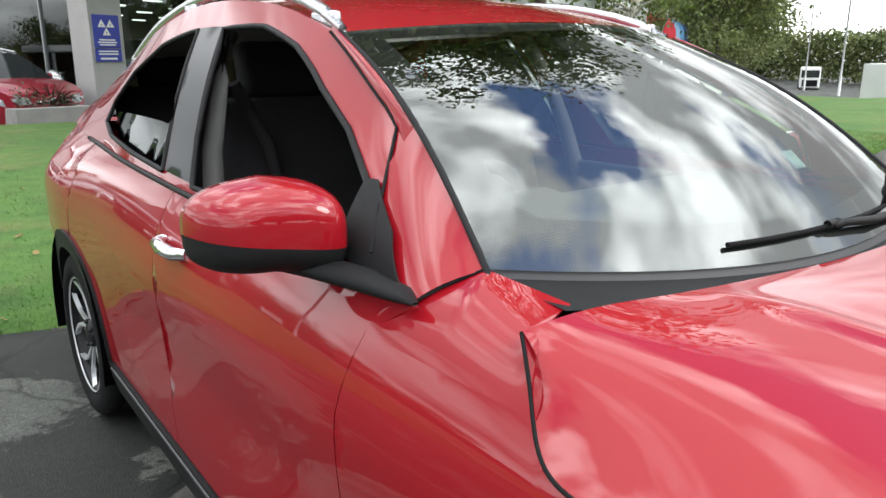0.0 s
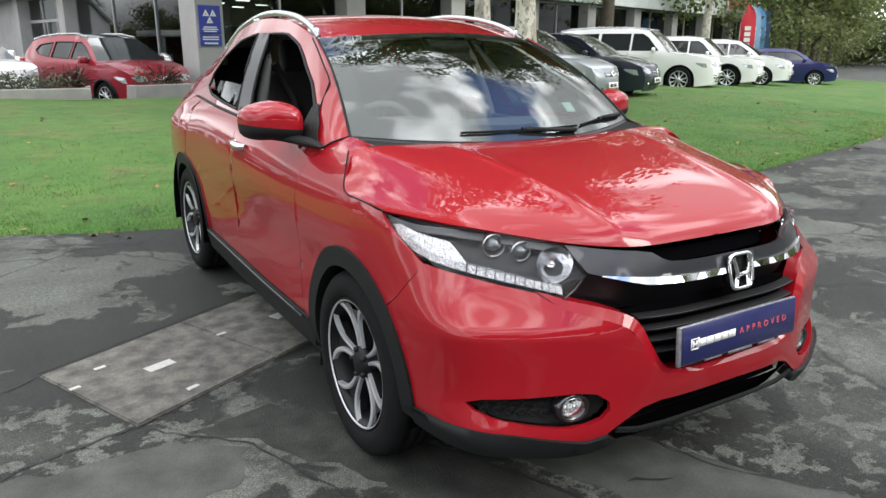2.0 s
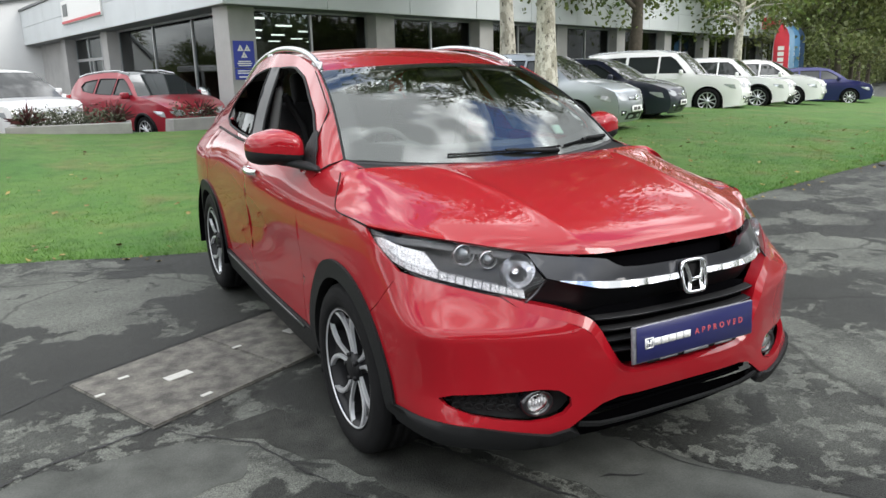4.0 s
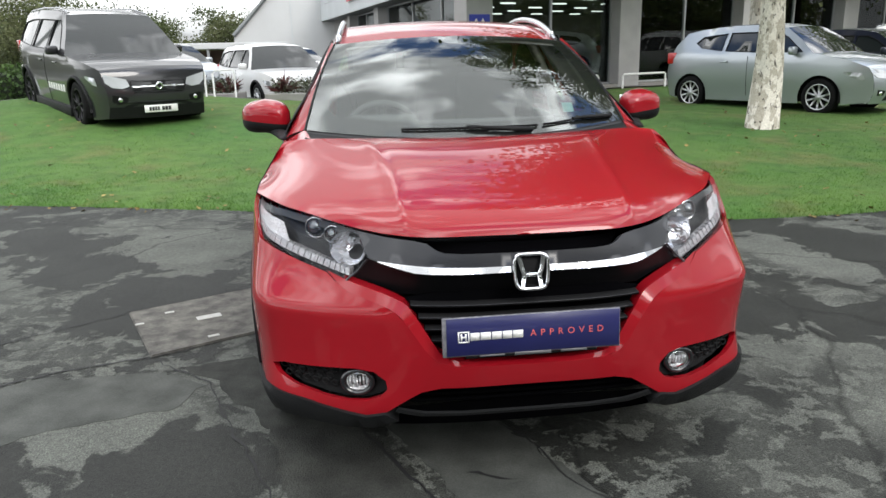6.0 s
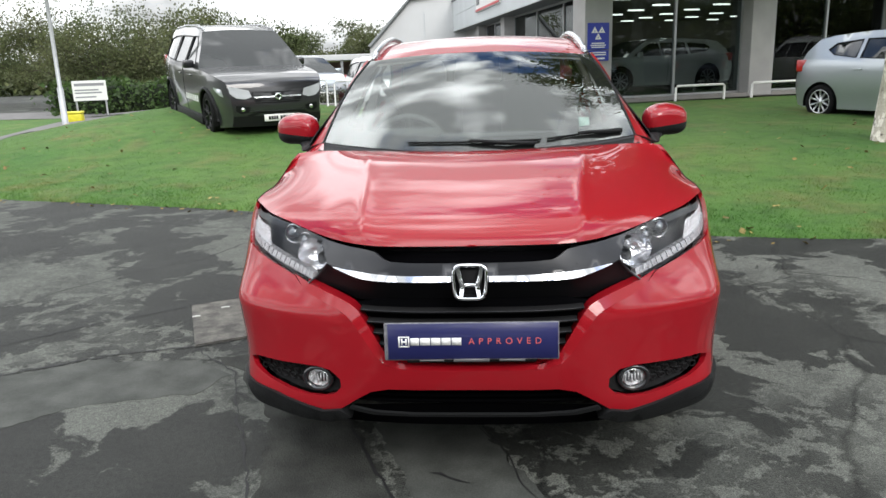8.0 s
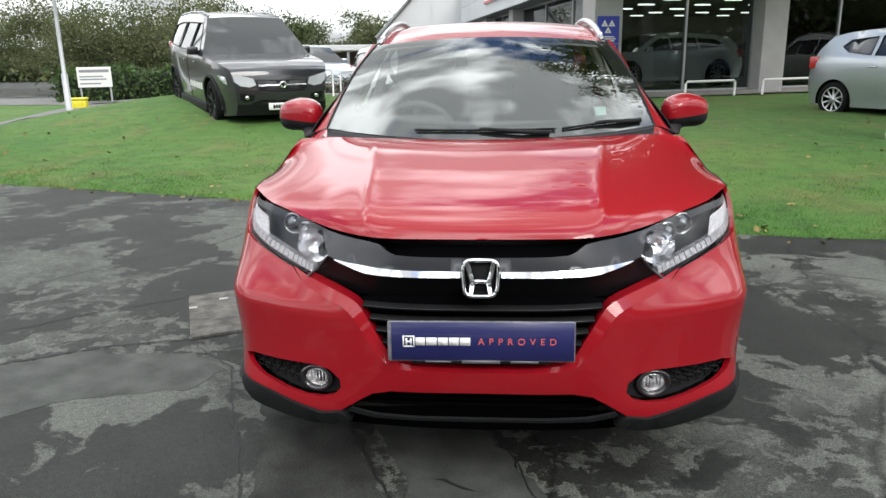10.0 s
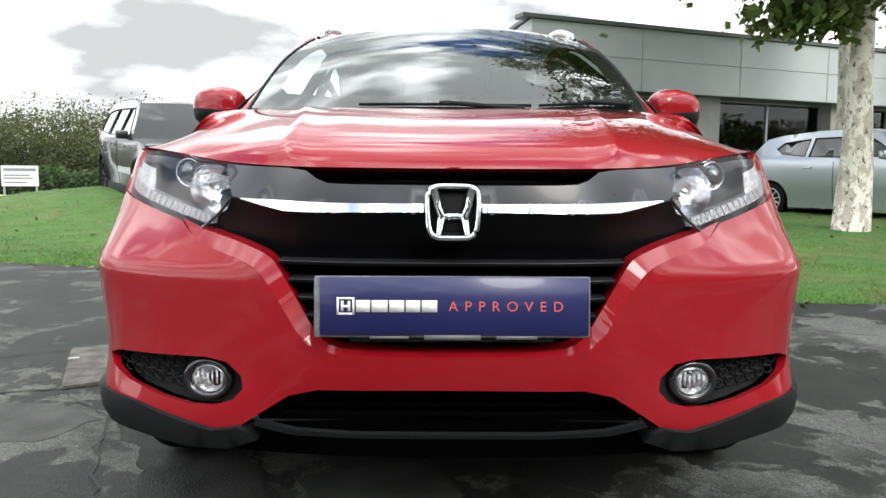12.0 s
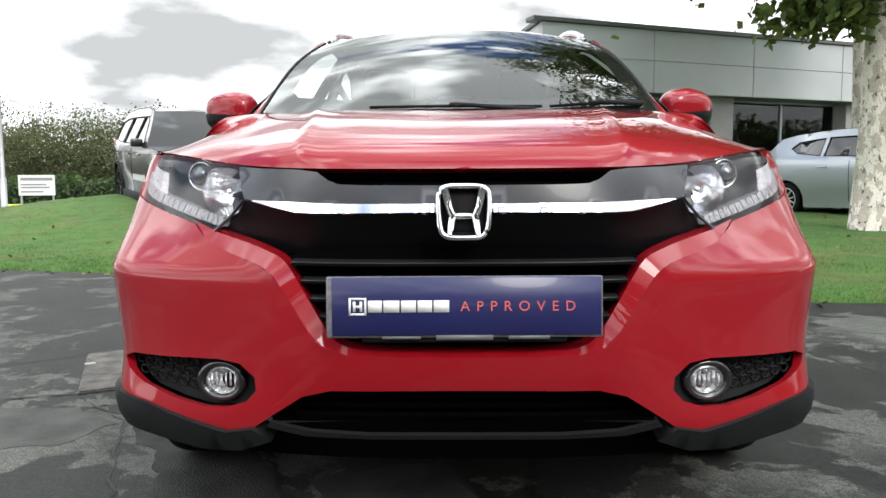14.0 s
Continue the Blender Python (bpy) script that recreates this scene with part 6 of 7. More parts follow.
def other_car(name, label, front, turn, size, body, prof, wheels, belt, win, dark_wheels=False, group="", z=None, pitch=0, cladding=False, seats=None, arch_mat=None, grille="bar", plate=None, rails=False, face=None, top=None):
    """A parked car. front: the middle of its nose on the ground; turn: degrees by which it faces from -y towards +x. prof: named stretches of its outline from nose to tail,
    as fractions of length and height. win: windows as (y, z) corners in the same fractions."""
    Lc, W, H = size
    gz = height(*front) if z is None else z
    car = thing(name, pose(front[0], front[1], gz, pitch, 0, turn), label, "car", group)
    R_ = wheels[2]
    zb = .19

    def half_w(y, zz):
        t = abs(2 * y / Lc - 1)
        k = 1 - .16 * t ** 5 - .05 * t ** 14
        zr = zz / H
        up = 1 - .34 * max(0, (zz - belt * H) / (H * (1 - belt))) ** 1.15
        lowk = 1 - .05 * max(0, (.35 - zr) / .35)
        mid = .985 + .015 * math.cos((zr - belt * .8) * 9)
        return W / 2 * k * up * lowk * mid

    outline = []
    bounds = {}
    for seg, pts in prof:
        bounds[seg] = [(a * Lc, b * H) for a, b in pts]
    order = [s for s, _ in prof]
    for s in order:
        outline += bounds[s] if not outline else bounds[s][1:]
    outline = [outline[0]] + [p for p in outline[1:]]
    mats = {"nose": body, "bonnet": body, "screen": GLASS_FAR, "roof": top or body, "rear_screen": GLASS_FAR, "tail": body}
    for s in order:
        pts = np.array(bounds[s], float)
        bm = bmesh.new()
        rows = []
        n = max(4, 3 * (len(pts) - 1))
        for k in range(n + 1):
            y, zz = spline(pts, k * (len(pts) - 1) / n)
            w = half_w(y, zz) + .002
            row = []
            for i in range(13):
                a = -1 + i / 6
                bow = (1 - a * a)
                dy = -.10 * bow if s == "nose" else (.05 * bow if s == "tail" else (-.10 * bow * (1 - k / n) if s == "screen" else 0))
                dz = .030 * bow if s in ("bonnet", "roof") else .030 * bow * (k / n) ** 2 if s in ("nose", "screen") else 0
                row.append(bm.verts.new((w * a, y + dy + (.0 if s != "bonnet" else -.10 * bow * (1 - k / n)), zz + dz)))
            rows.append(row)
        for r0, r1 in zip(rows, rows[1:]):
            for i in range(12):
                bm.faces.new((r0[i], r0[i + 1], r1[i + 1], r1[i]))
        if s == "nose" and cladding:
            low_ = bmesh.new()
            rows = [[low_.verts.new((half_w(y, zz) * 1.004 * (-1 + i / 6), y - .10 * (1 - (-1 + i / 6) ** 2) - .012, zz)) for i in range(13)] for y, zz in [(float(np.interp(q, pts[:, 1], pts[:, 0])), q) for q in np.linspace(pts[0, 1], .225 * H, 6)]]
            for r0, r1 in zip(rows, rows[1:]):
                for i in range(12):
                    low_.faces.new((r0[i], r0[i + 1], r1[i + 1], r1[i]))
            part("lower_bumper", low_, PLASTIC, car, "matt black lower bumper")
        ob = part({"nose": "front_bumper", "screen": "windscreen", "tail": "tail_panel"}.get(s, s), bm, mats[s], car)
    # flanks with wheel openings and windows
    low = [(Lc * .985, zb + .05)]
    ra = R_ * 1.16
    for cy in (wheels[1], wheels[0]):
        low += [(cy + ra, zb), *[(cy + ra * math.cos(radians(t_)), R_ + ra * math.sin(radians(t_))) for t_ in range(0, 181, 15) if R_ + ra * math.sin(radians(t_)) > zb], (cy - ra, zb)]
    low += [(Lc * .015, zb + .05)]
    side_poly = outline + low
    wpoly = [[(a * Lc, b * H) for a, b in w_] for w_ in win]
    for sd in (-1, 1):
        fn = lambda y, zz, sd=sd: Vector((sd * half_w(y, zz), y, zz))
        bm = bmesh.new()
        patch(bm, fn, side_poly, wpoly, .10, lip=0.0, out=(0, Lc / 2, H * .4))
        part("body_side", bm, body, car)
        for wp in wpoly:
            bm = bmesh.new()
            patch(bm, fn, wp, step=.15, lip=0, out=(0, Lc / 2, H * .4), offset=-.012)
            part("side_window", bm, GLASS_FAR, car, "dark side window")
            bm = bmesh.new()
            lp = resample(wp, .2)
            tube(bm, [fn(*p) for p in lp + lp[:1]], .010, 4, False)
            part("window_seal", bm, PLASTIC, car)
        for cy in wheels[:2]:
            far_wheel(car, (sd * (W / 2 - .125), cy, R_), sd, R_, dark_wheels)
            bm = bmesh.new()
            lathe(bm, [(ra * 1.0, 0), (ra * .99, .25), (.02, .26)], 24, pose(sd * (half_w(cy, R_ * 2) - .01), cy, R_, 0, 0, 180 if sd > 0 else 0))
            bmesh.ops.bisect_plane(bm, geom=bm.verts[:] + bm.edges[:] + bm.faces[:], plane_co=(0, 0, .22), plane_no=(0, 0, 1), clear_inner=True)
            part("arch_liner", bm, MESH_BLACK, car)
            if cladding:
                bm = bmesh.new()
                tube(bm, [fn(cy + ra * math.cos(radians(t_)), R_ + ra * math.sin(radians(t_))) + Vector((sd * .004, 0, 0)) for t_ in range(-10, 191, 10)], .030, 6)
                part("arch_cladding", bm, PLASTIC, car)
        if cladding:
            bm = bmesh.new()
            box(bm, (.05, wheels[1] - wheels[0] - 2 * ra, .16), (sd * (W / 2 - .045), (wheels[0] + wheels[1]) / 2, zb + .05), (0, 0, 0), .015)
            part("sill_cladding", bm, PLASTIC, car)
        # mirror
        my = win[0][0][0] * Lc + .12
        bm = bmesh.new()
        box(bm, (.20, .11, .14), (sd * (W / 2 + .06), my, belt * H + .09), (0, 0, sd * -8), .04, 3)
        part("door_mirror", bm, body, car)
        # lamps
        fy, fz = (face or (.035, .43))
        yl, zl = fy * Lc, fz * H
        bm = bmesh.new()
        patch(bm, fn, [(yl - .02, zl - .07), (yl + .10, zl - .05), (yl + .30, zl + .045), (yl + .28, zl + .07), (yl + .02, zl + .05)], step=.08, lip=0, out=(0, Lc / 2, H * .4), offset=.008)
        part("headlamp", bm, HEADLAMP, car, "clear headlamp")
        bm = bmesh.new()
        box(bm, (.05, .22, .22), (sd * (half_w(Lc * .965, .62 * H) - .005), Lc * .962, .62 * H), (0, 0, 0), .02)
        part("tail_lamp", bm, TAIL_RED, car, "red tail lamp")
        for yy in ((wheels[0] + .95), (wheels[0] + 1.85)):
            bm = bmesh.new()
            box(bm, (.03, .16, .028), (sd * (half_w(yy, belt * H * .9) + .012), yy, belt * H * .9), (0, 0, 0), .008)
            part("door_handle", bm, body, car)
        bm = bmesh.new()
        yy = wheels[0] + 1.05 * (wheels[1] - wheels[0]) / 2
        tube(bm, [fn(yy, zz) + Vector((sd * .002, 0, 0)) for zz in np.linspace(zb + .1, belt * H, 8)], .005, 4)
        part("door_gap", bm, MESH_BLACK, car)
        if rails:
            bm = bmesh.new()
            rf = bounds["roof"]
            tube(bm, [(sd * half_w(y, zz) * .93, y, zz + .035) for y, zz in rf[:: 1]], .018, 6)
            part("roof_rail", bm, SATIN, car)
    nose_p = np.array(bounds["nose"], float)

    def front_y(zz):
        return float(np.interp(zz, nose_p[:, 1], nose_p[:, 0])) - .10

    def on_nose(name_, pts, material, lab="", proud=.012, mirror=False):
        """A plate on the nose, pts as fractions of half the width and of the height; it follows the nose's bow."""
        for sd in ((1, -1) if mirror else (1,)):
            loop = resample([(a * W / 2 * sd, b * H) for a, b in pts], .07)
            face_ = []
            for x, zz in loop:
                w = half_w(front_y(zz) + .10, zz)
                a = min(1.0, max(-1.0, x / (W / 2)))
                face_.append(Vector((a * w, front_y(zz) + .10 * a * a, zz)))
            bm = bmesh.new()
            lo = [bm.verts.new(p + Vector((0, .04, 0))) for p in face_]
            hi = [bm.verts.new(p - Vector((0, proud, 0))) for p in face_]
            mid = sum(face_, Vector()) / len(face_)
            w = half_w(front_y(mid.z) + .10, mid.z)
            hub = bm.verts.new((mid.x, front_y(mid.z) + .10 * (mid.x / w) ** 2 - proud, mid.z))
            for k in range(len(loop)):
                q = (k + 1) % len(loop)
                bm.faces.new((hi[k], hi[q], hub))
                bm.faces.new((lo[k], lo[q], hi[q], hi[k]))
            bmesh.ops.recalc_face_normals(bm, faces=bm.faces)
            part(name_, bm, material, car, lab, smooth=False)

    lampz = .43 if grille == "big" else .455
    on_nose("headlamp", [(.56, lampz - .035), (.60, lampz + .02), (.80, lampz + .040), (.985, lampz + .060), (.985, lampz - .005), (.88, lampz - .045), (.70, lampz - .055)], HEADLAMP, "clear headlamp", .012, True)
    if grille == "big":
        on_nose("grille", [(-.54, .435), (.54, .435), (.58, .40), (.48, .335), (-.48, .335), (-.58, .40)], SATIN_BLACK, "black grille", .010)
        on_nose("grille_bar", [(-.52, .398), (-.08, .398), (-.08, .386), (-.52, .386)], CHROME, "chrome grille bar", .020)
        on_nose("grille_bar", [(.08, .398), (.52, .398), (.52, .386), (.08, .386)], CHROME, "chrome grille bar", .020)
        on_nose("grille_bar", [(-.50, .352), (.50, .352), (.50, .345), (-.50, .345)], GREY_GLOSS, "", .018)
        on_nose("fog_recess", [(.62, .305), (.92, .325), (.94, .27), (.84, .245), (.66, .26)], SATIN_BLACK, "black fog lamp recess", .010, True)
        on_nose("bumper_trim", [(-.66, .262), (.66, .262), (.66, .268), (-.66, .268)], GREY_GLOSS, "dark bumper line", .020)
        on_nose("lower_intake", [(-.72, .235), (-.50, .262), (.50, .262), (.72, .235), (.62, .150), (-.62, .150)], PLASTIC, "black lower intake", .010)
        gz_ = .392 * H
    else:
        on_nose("grille", [(-.50, .455), (.50, .455), (.44, .405), (-.44, .405)], SATIN_BLACK, "black grille", .010)
        on_nose("grille_strip", [(-.46, .440), (.46, .440), (.46, .428), (-.46, .428)], CHROME, "chrome grille strip", .016)
        on_nose("fog_recess", [(.62, .275), (.88, .285), (.86, .225), (.66, .225)], SATIN_BLACK, "black fog lamp recess", .010, True)
        on_nose("lower_intake", [(-.52, .250), (.52, .250), (.60, .170), (-.60, .170)], PLASTIC, "black lower intake", .010)
        gz_ = .435 * H
    for sd in (-1, 1):
        bm = bmesh.new()
        fz = (.285 if grille == "big" else .25) * H
        lathe(bm, [(.034, -.02), (.034, .004), (.024, .008), (.001, .009)], 16, pose(sd * half_w(front_y(fz) + .10, fz) * .78, front_y(fz) + .050, fz, 0, 0, -90))
        part("fog_lamp", bm, REFLECTOR, car)
    bm = bmesh.new()
    lathe(bm, [(.03, .0), (.06, -.01), (.06, .01), (.035, .018), (.03, .0)], 22, pose(0, front_y(gz_) - .022, gz_, 0, 0, -90))
    part("badge", bm, CHROME, car)
    bm = bmesh.new()
    box(bm, (W * .8, Lc * .86, .22), (0, Lc / 2, .32), (0, 0, 0), .03)
    part("underbody", bm, MESH_BLACK, car)
    pz = (.205 if grille == "big" else .30) * H
    if plate is not False:
        bm = bmesh.new()
        box(bm, (.52, .012, .112), (0, front_y(pz) - .024, pz), (-4, 0, 0), .003, 1)
        np_ = part("number_plate", bm, PLATE_WHITE, car, "white number plate")
        x = -.19
        for wd in (.045, .045, .04, .04, .0, .05, .05, .05):
            if wd:
                bm = bmesh.new()
                bars(bm, [(x, -.03, x + wd - .008, .03)], pose(0, front_y(pz) - .031, pz, -4))
                part("plate_bar", bm, INK, np_)
            x += wd or .03
    return car


SUVP = [("nose", [(.012, .13), (.0, .24), (.0, .36), (.012, .50), (.03, .535)]), ("bonnet", [(.03, .535), (.10, .575), (.20, .60), (.255, .615)]), ("screen", [(.255, .615), (.32, .80), (.385, .945)]),
        ("roof", [(.385, .945), (.50, .985), (.70, .985), (.88, .955), (.945, .92)]), ("rear_screen", [(.945, .92), (.975, .75), (.985, .62)]), ("tail", [(.985, .62), (1.0, .45), (.995, .25), (.98, .14)])]
SUVW = [[(.315, .645), (.475, .645), (.475, .90), (.42, .90), (.385, .845)], [(.49, .645), (.67, .645), (.67, .90), (.49, .90)], [(.69, .65), (.89, .68), (.92, .75), (.90, .86), (.80, .89), (.69, .90)]]
HATP = [("nose", [(.015, .14), (.0, .25), (.0, .38), (.015, .50), (.03, .53)]), ("bonnet", [(.03, .53), (.09, .59), (.17, .64), (.235, .665)]), ("screen", [(.235, .665), (.31, .82), (.39, .95)]),
        ("roof", [(.39, .95), (.50, .995), (.65, .995), (.82, .96), (.90, .92)]), ("rear_screen", [(.90, .92), (.95, .78), (.97, .64)]), ("tail", [(.97, .64), (1.0, .45), (.995, .28), (.98, .16)])]
HATW = [[(.285, .685), (.47, .685), (.47, .905), (.42, .905), (.37, .84)], [(.485, .685), (.655, .70), (.655, .91), (.485, .91)], [(.675, .705), (.79, .74), (.83, .80), (.80, .87), (.675, .905)]]

WHITE_P = paint("white_car_paint", (.88, .88, .87), 0)
SILVER_P = paint("silver_car_paint", (.40, .435, .46), .75)
NAVY_P = paint("navy_car_paint", (.012, .016, .035))
GREY_P = paint("dark_grey_car_paint", (.022, .0225, .026), .3)
BLUE_P = paint("blue_car_paint", (.010, .012, .11))
CRIM_P = paint("crimson_car_paint", (.30, .010, .025), .2)
ROW = "cars parked in a row on the grass"
PICKUP = other_car("pickup_truck", "dark grey pickup truck with canopy standing on the grass mound", (-3.45, 9.50), 33, (5.1, 1.95, 1.85), GREY_P, SUVP, (.92, 4.02, .38), .60, SUVW, True, pitch=3.2, cladding=True, rails=True, z=.26, grille="big")
bm = bmesh.new()
for k in range(7):
    box(bm, (.006, .10, .15), (.962, 1.55 + .15 * k, .62), (0, 0, 0), .001, 1)
tmp_bar = part("door_print", bm, PLATE_WHITE, PICKUP, "white print bars along the door", smooth=False)
tmp_bar.matrix_basis = Matrix.Scale(-1, 4, (1, 0, 0))
other_car("hatchback", "silver hatchback parked on the grass beside a plane tree", (8.5, 8.55), 27, (4.1, 1.70, 1.54), SILVER_P, HATP, (.82, 3.42, .31), .64, HATW, False, ROW, z=.20)
other_car("hatchback", "navy blue hatchback parked in the row", (11.6, 10.3), 29, (4.26, 1.79, 1.47), NAVY_P, HATP, (.88, 3.5, .315), .64, HATW, False, ROW, z=.18)
other_car("suv", "large white estate car with dark windows parked on the grass", (16.6, 12.5), 31, (4.85, 1.96, 1.83), WHITE_P, SUVP, (.90, 3.77, .37), .61, SUVW, False, ROW, z=.06, rails=True)
other_car("suv", "white compact crossover parked in the row", (19.7, 13.3), 31, (4.45, 1.83, 1.62), WHITE_P, SUVP, (.88, 3.55, .35), .61, SUVW, False, ROW, z=.06, cladding=True)
other_car("hatchback", "white hatchback parked in the row", (22.6, 14.2), 32, (4.2, 1.79, 1.58), WHITE_P, HATP, (.86, 3.46, .33), .64, HATW, False, ROW, z=.0)
other_car("hatchback", "bright blue hatchback parked in the row", (27.6, 15.6), 42, (4.0, 1.73, 1.47), BLUE_P, HATP, (.82, 3.32, .31), .64, HATW, False, ROW, z=-.20)
other_car("crossover", "crimson red hatchback with black roof parked behind the planter", (1.45, 14.2), 25, (4.09, 1.72, 1.55), CRIM_P, HATP, (.80, 3.33, .31), .62, HATW, False, cladding=True, rails=True, z=.02, top=GLOSS_BLACK)
other_car("crossover", "white crossover parked behind the planter", (-1.40, 14.9), 25, (4.38, 1.81, 1.60), WHITE_P, SUVP, (.88, 3.53, .34), .61, SUVW, False, z=.08, cladding=True)
other_car("hatchback", "white hatchback parked near the showroom", (-1.3, 18.6), 25, (4.1, 1.75, 1.5), WHITE_P, HATP, (.82, 3.4, .31), .64, HATW, z=.10)
other_car("hatchback", "silver hatchback parked behind the pickup", (-4.4, 17.6), 30, (4.1, 1.75, 1.5), SILVER_P, HATP, (.82, 3.4, .31), .64, HATW, z=.25)
mS = pose(BC.x, BC.y, .42, 0, 0, TH)
p = mS @ Vector((1.1, 2.6, 0))
other_car("show_car", "white coupe shown inside the showroom", (p.x, p.y), -90 + TH, (4.5, 1.85, 1.42), WHITE_P, HATP, (.88, 3.6, .34), .64, HATW, z=.46, plate=False)
p = mS @ Vector((6.2, 3.0, 0))
other_car("show_car", "dark grey hatchback shown inside the showroom", (p.x, p.y), -80 + TH, (4.2, 1.8, 1.5), GREY_P, HATP, (.85, 3.5, .33), .64, HATW, z=.46, plate=False)
p = mS @ Vector((11.5, 3.2, 0))
other_car("show_car", "silver hatchback shown inside the showroom", (p.x, p.y), -75 + TH, (4.2, 1.8, 1.5), SILVER_P, HATP, (.85, 3.5, .33), .64, HATW, z=.46, plate=False)

# ---- planters, rails ----
BRICKWALL = mat("planter_render", (.36, .35, .33), .85, vary=.2, vscale=3, fine=.15, fscale=50)
SOIL = mat("soil", (.045, .035, .025), .95, fine=.3)
LEAF_RED = mat("red_cordyline", (.10, .028, .030), .5, rand=.5)
LEAF_DULL = mat("grey_green_shrub", (.085, .095, .055), .7, rand=.5)


def planter(a, b, h=.36):
    a, b = Vector((*a, 0)), Vector((*b, 0))
    d = b - a
    ang = math.degrees(math.atan2(d.y, d.x))
    z = .24
    t = thing("planter", pose(a.x, a.y, z, 0, 0, ang), "low grey rendered planter wall with shrubs", "planter")
    ln = d.length
    for sz, at in (((ln, .14, h), (ln / 2, .07, h / 2)), ((.14, .8, h), (.07, .54, h / 2)), ((.14, .8, h), (ln - .07, .54, h / 2))):
        add("planter_wall", sz, at, BRICKWALL, t, .012)
    add("planter_soil", (ln - .28, .8, .05), (ln / 2, .54, h - .06), SOIL, t)
    rr = random.Random(int(ln * 100))
    bm = bmesh.new()
    for _ in range(int(900 * ln)):
        p = Vector((rr.uniform(.1, ln - .1), rr.uniform(.1, .85), h + abs(rr.gauss(.10, .10))))
        q = Euler((rr.uniform(-1, 1), rr.uniform(-1, 1), rr.uniform(0, 6.28))).to_matrix()
        s_ = rr.uniform(.02, .05)
        bm.faces.new([bm.verts.new(p + q @ Vector(v) * s_) for v in ((-1, 0, 0), (0, -.4, .1), (1, 0, 0), (0, .4, .1))])
    sh = tagged(part("shrubs", bm, LEAF_DULL, t, smooth=False), kind="stuff")
    for k in range(max(1, int(ln / .9))):
        bm = bmesh.new()
        c = Vector((.35 + (ln - .6) * k / max(1, int(ln / .9) - 1) if ln > 1.8 else ln * .6, .4, h))
        for i in range(46):
            az_, el_ = rr.uniform(0, 6.28), rr.uniform(.35, 1.35)
            ln_ = rr.uniform(.32, .55)
            dv = Vector((math.cos(az_) * math.cos(el_), math.sin(az_) * math.cos(el_), math.sin(el_)))
            sd_ = dv.cross(Vector((0, 0, 1))).normalized() * .014
            m1 = c + dv * ln_ * .6
            tip = c + dv * ln_ - Vector((0, 0, .10 * math.cos(el_)))
            v = [bm.verts.new(x) for x in (c - sd_, c + sd_, m1 + sd_ * 1.2, tip, m1 - sd_ * 1.2)]
            bm.faces.new(v)
        part("spiky_plant", bm, LEAF_RED, t, "dark red spiky plant", smooth=False)
    return t


planter((-2.2, 13.45), (-.05, 13.20))
planter((.80, 13.65), (2.05, 13.95))
planter((-6.2, 14.6), (-2.9, 14.1))
WHITE_TUBE = mat("white_rail", (.75, .75, .73), .5, fine=.08)
for x0, x1 in ((2.0, 3.35), (4.15, 5.6), (6.3, 7.8)):
    t = thing("hoop_rail", mS @ pose(x0, -.75, -.10), "low white tubular hoop rail on the grass", "rail", "hoop rails before the showroom")
    ln = x1 - x0
    bm = bmesh.new()
    tube(bm, [(0, 0, 0), (0, 0, .36), (.04, 0, .40), (ln - .04, 0, .40), (ln, 0, .36), (ln, 0, 0)], .028, 8)
    part("rail_bar", bm, WHITE_TUBE, t)
for x, y in ((-4.3, 12.7), (-3.75, 13.0), (-3.2, 13.3)):
    t = thing("hoop_rail", pose(x, y, height(x, y), 0, 0, 20), "low white tubular hoop rail on the grass", "rail", "hoop rails behind the pickup")
    bm = bmesh.new()
    tube(bm, [(0, 0, 0), (0, 0, .5), (.04, 0, .56), (.40, 0, .56), (.44, 0, .5), (.44, 0, 0)], .018, 8)
    part("rail_bar", bm, WHITE_TUBE, t)

# ---- trees ----
def bark(n, l, b):
    co = n.new("ShaderNodeTexCoord").outputs["Object"]
    mp = n.new("ShaderNodeMapping")
    mp.inputs["Scale"].default_value = (1, 1, .55)
    l.new(co, mp.inputs[0])
    p1 = ramp(n, l, noise_node(n, l, mp.outputs[0], 9, 4, .55), .50, .53)
    p2 = ramp(n, l, noise_node(n, l, mp.outputs[0], 16, 4, .6), .60, .63)
    c = mixc(n, l, p1, (.66, .63, .55), (.42, .39, .32))
    c = mixc(n, l, p2, c, (.11, .10, .08))
    c = mixc(n, l, 1.0, c, ramp(n, l, noise_node(n, l, co, 50, 4), .3, .7, (.75, .75, .75), (1.15, 1.15, 1.15)), "MULTIPLY")
    l.new(c, b.inputs["Base Color"])
    b.inputs["Roughness"].default_value = .85
    bp = n.new("ShaderNodeBump")
    bp.inputs["Strength"].default_value, bp.inputs["Distance"].default_value = .6, .01
    l.new(p2, bp.inputs["Height"])
    l.new(bp.outputs[0], b.inputs["Normal"])


PLANE_BARK = surface_mat("plane_bark", bark)
DARK_BARK = mat("dark_bark", (.09, .075, .055), .9, vary=.4, vscale=8, bump=.6, bscale=30)
LEAF = leafy("tree_leaf", (.085, .135, .030), (.125, .145, .036))
LEAF_ROAD = leafy("road_leaf", (.105, .145, .048), (.15, .165, .06), .25, .5)
LEAF_FAR = leafy("far_leaf", (.078, .112, .040), (.120, .128, .055), .25, .5)


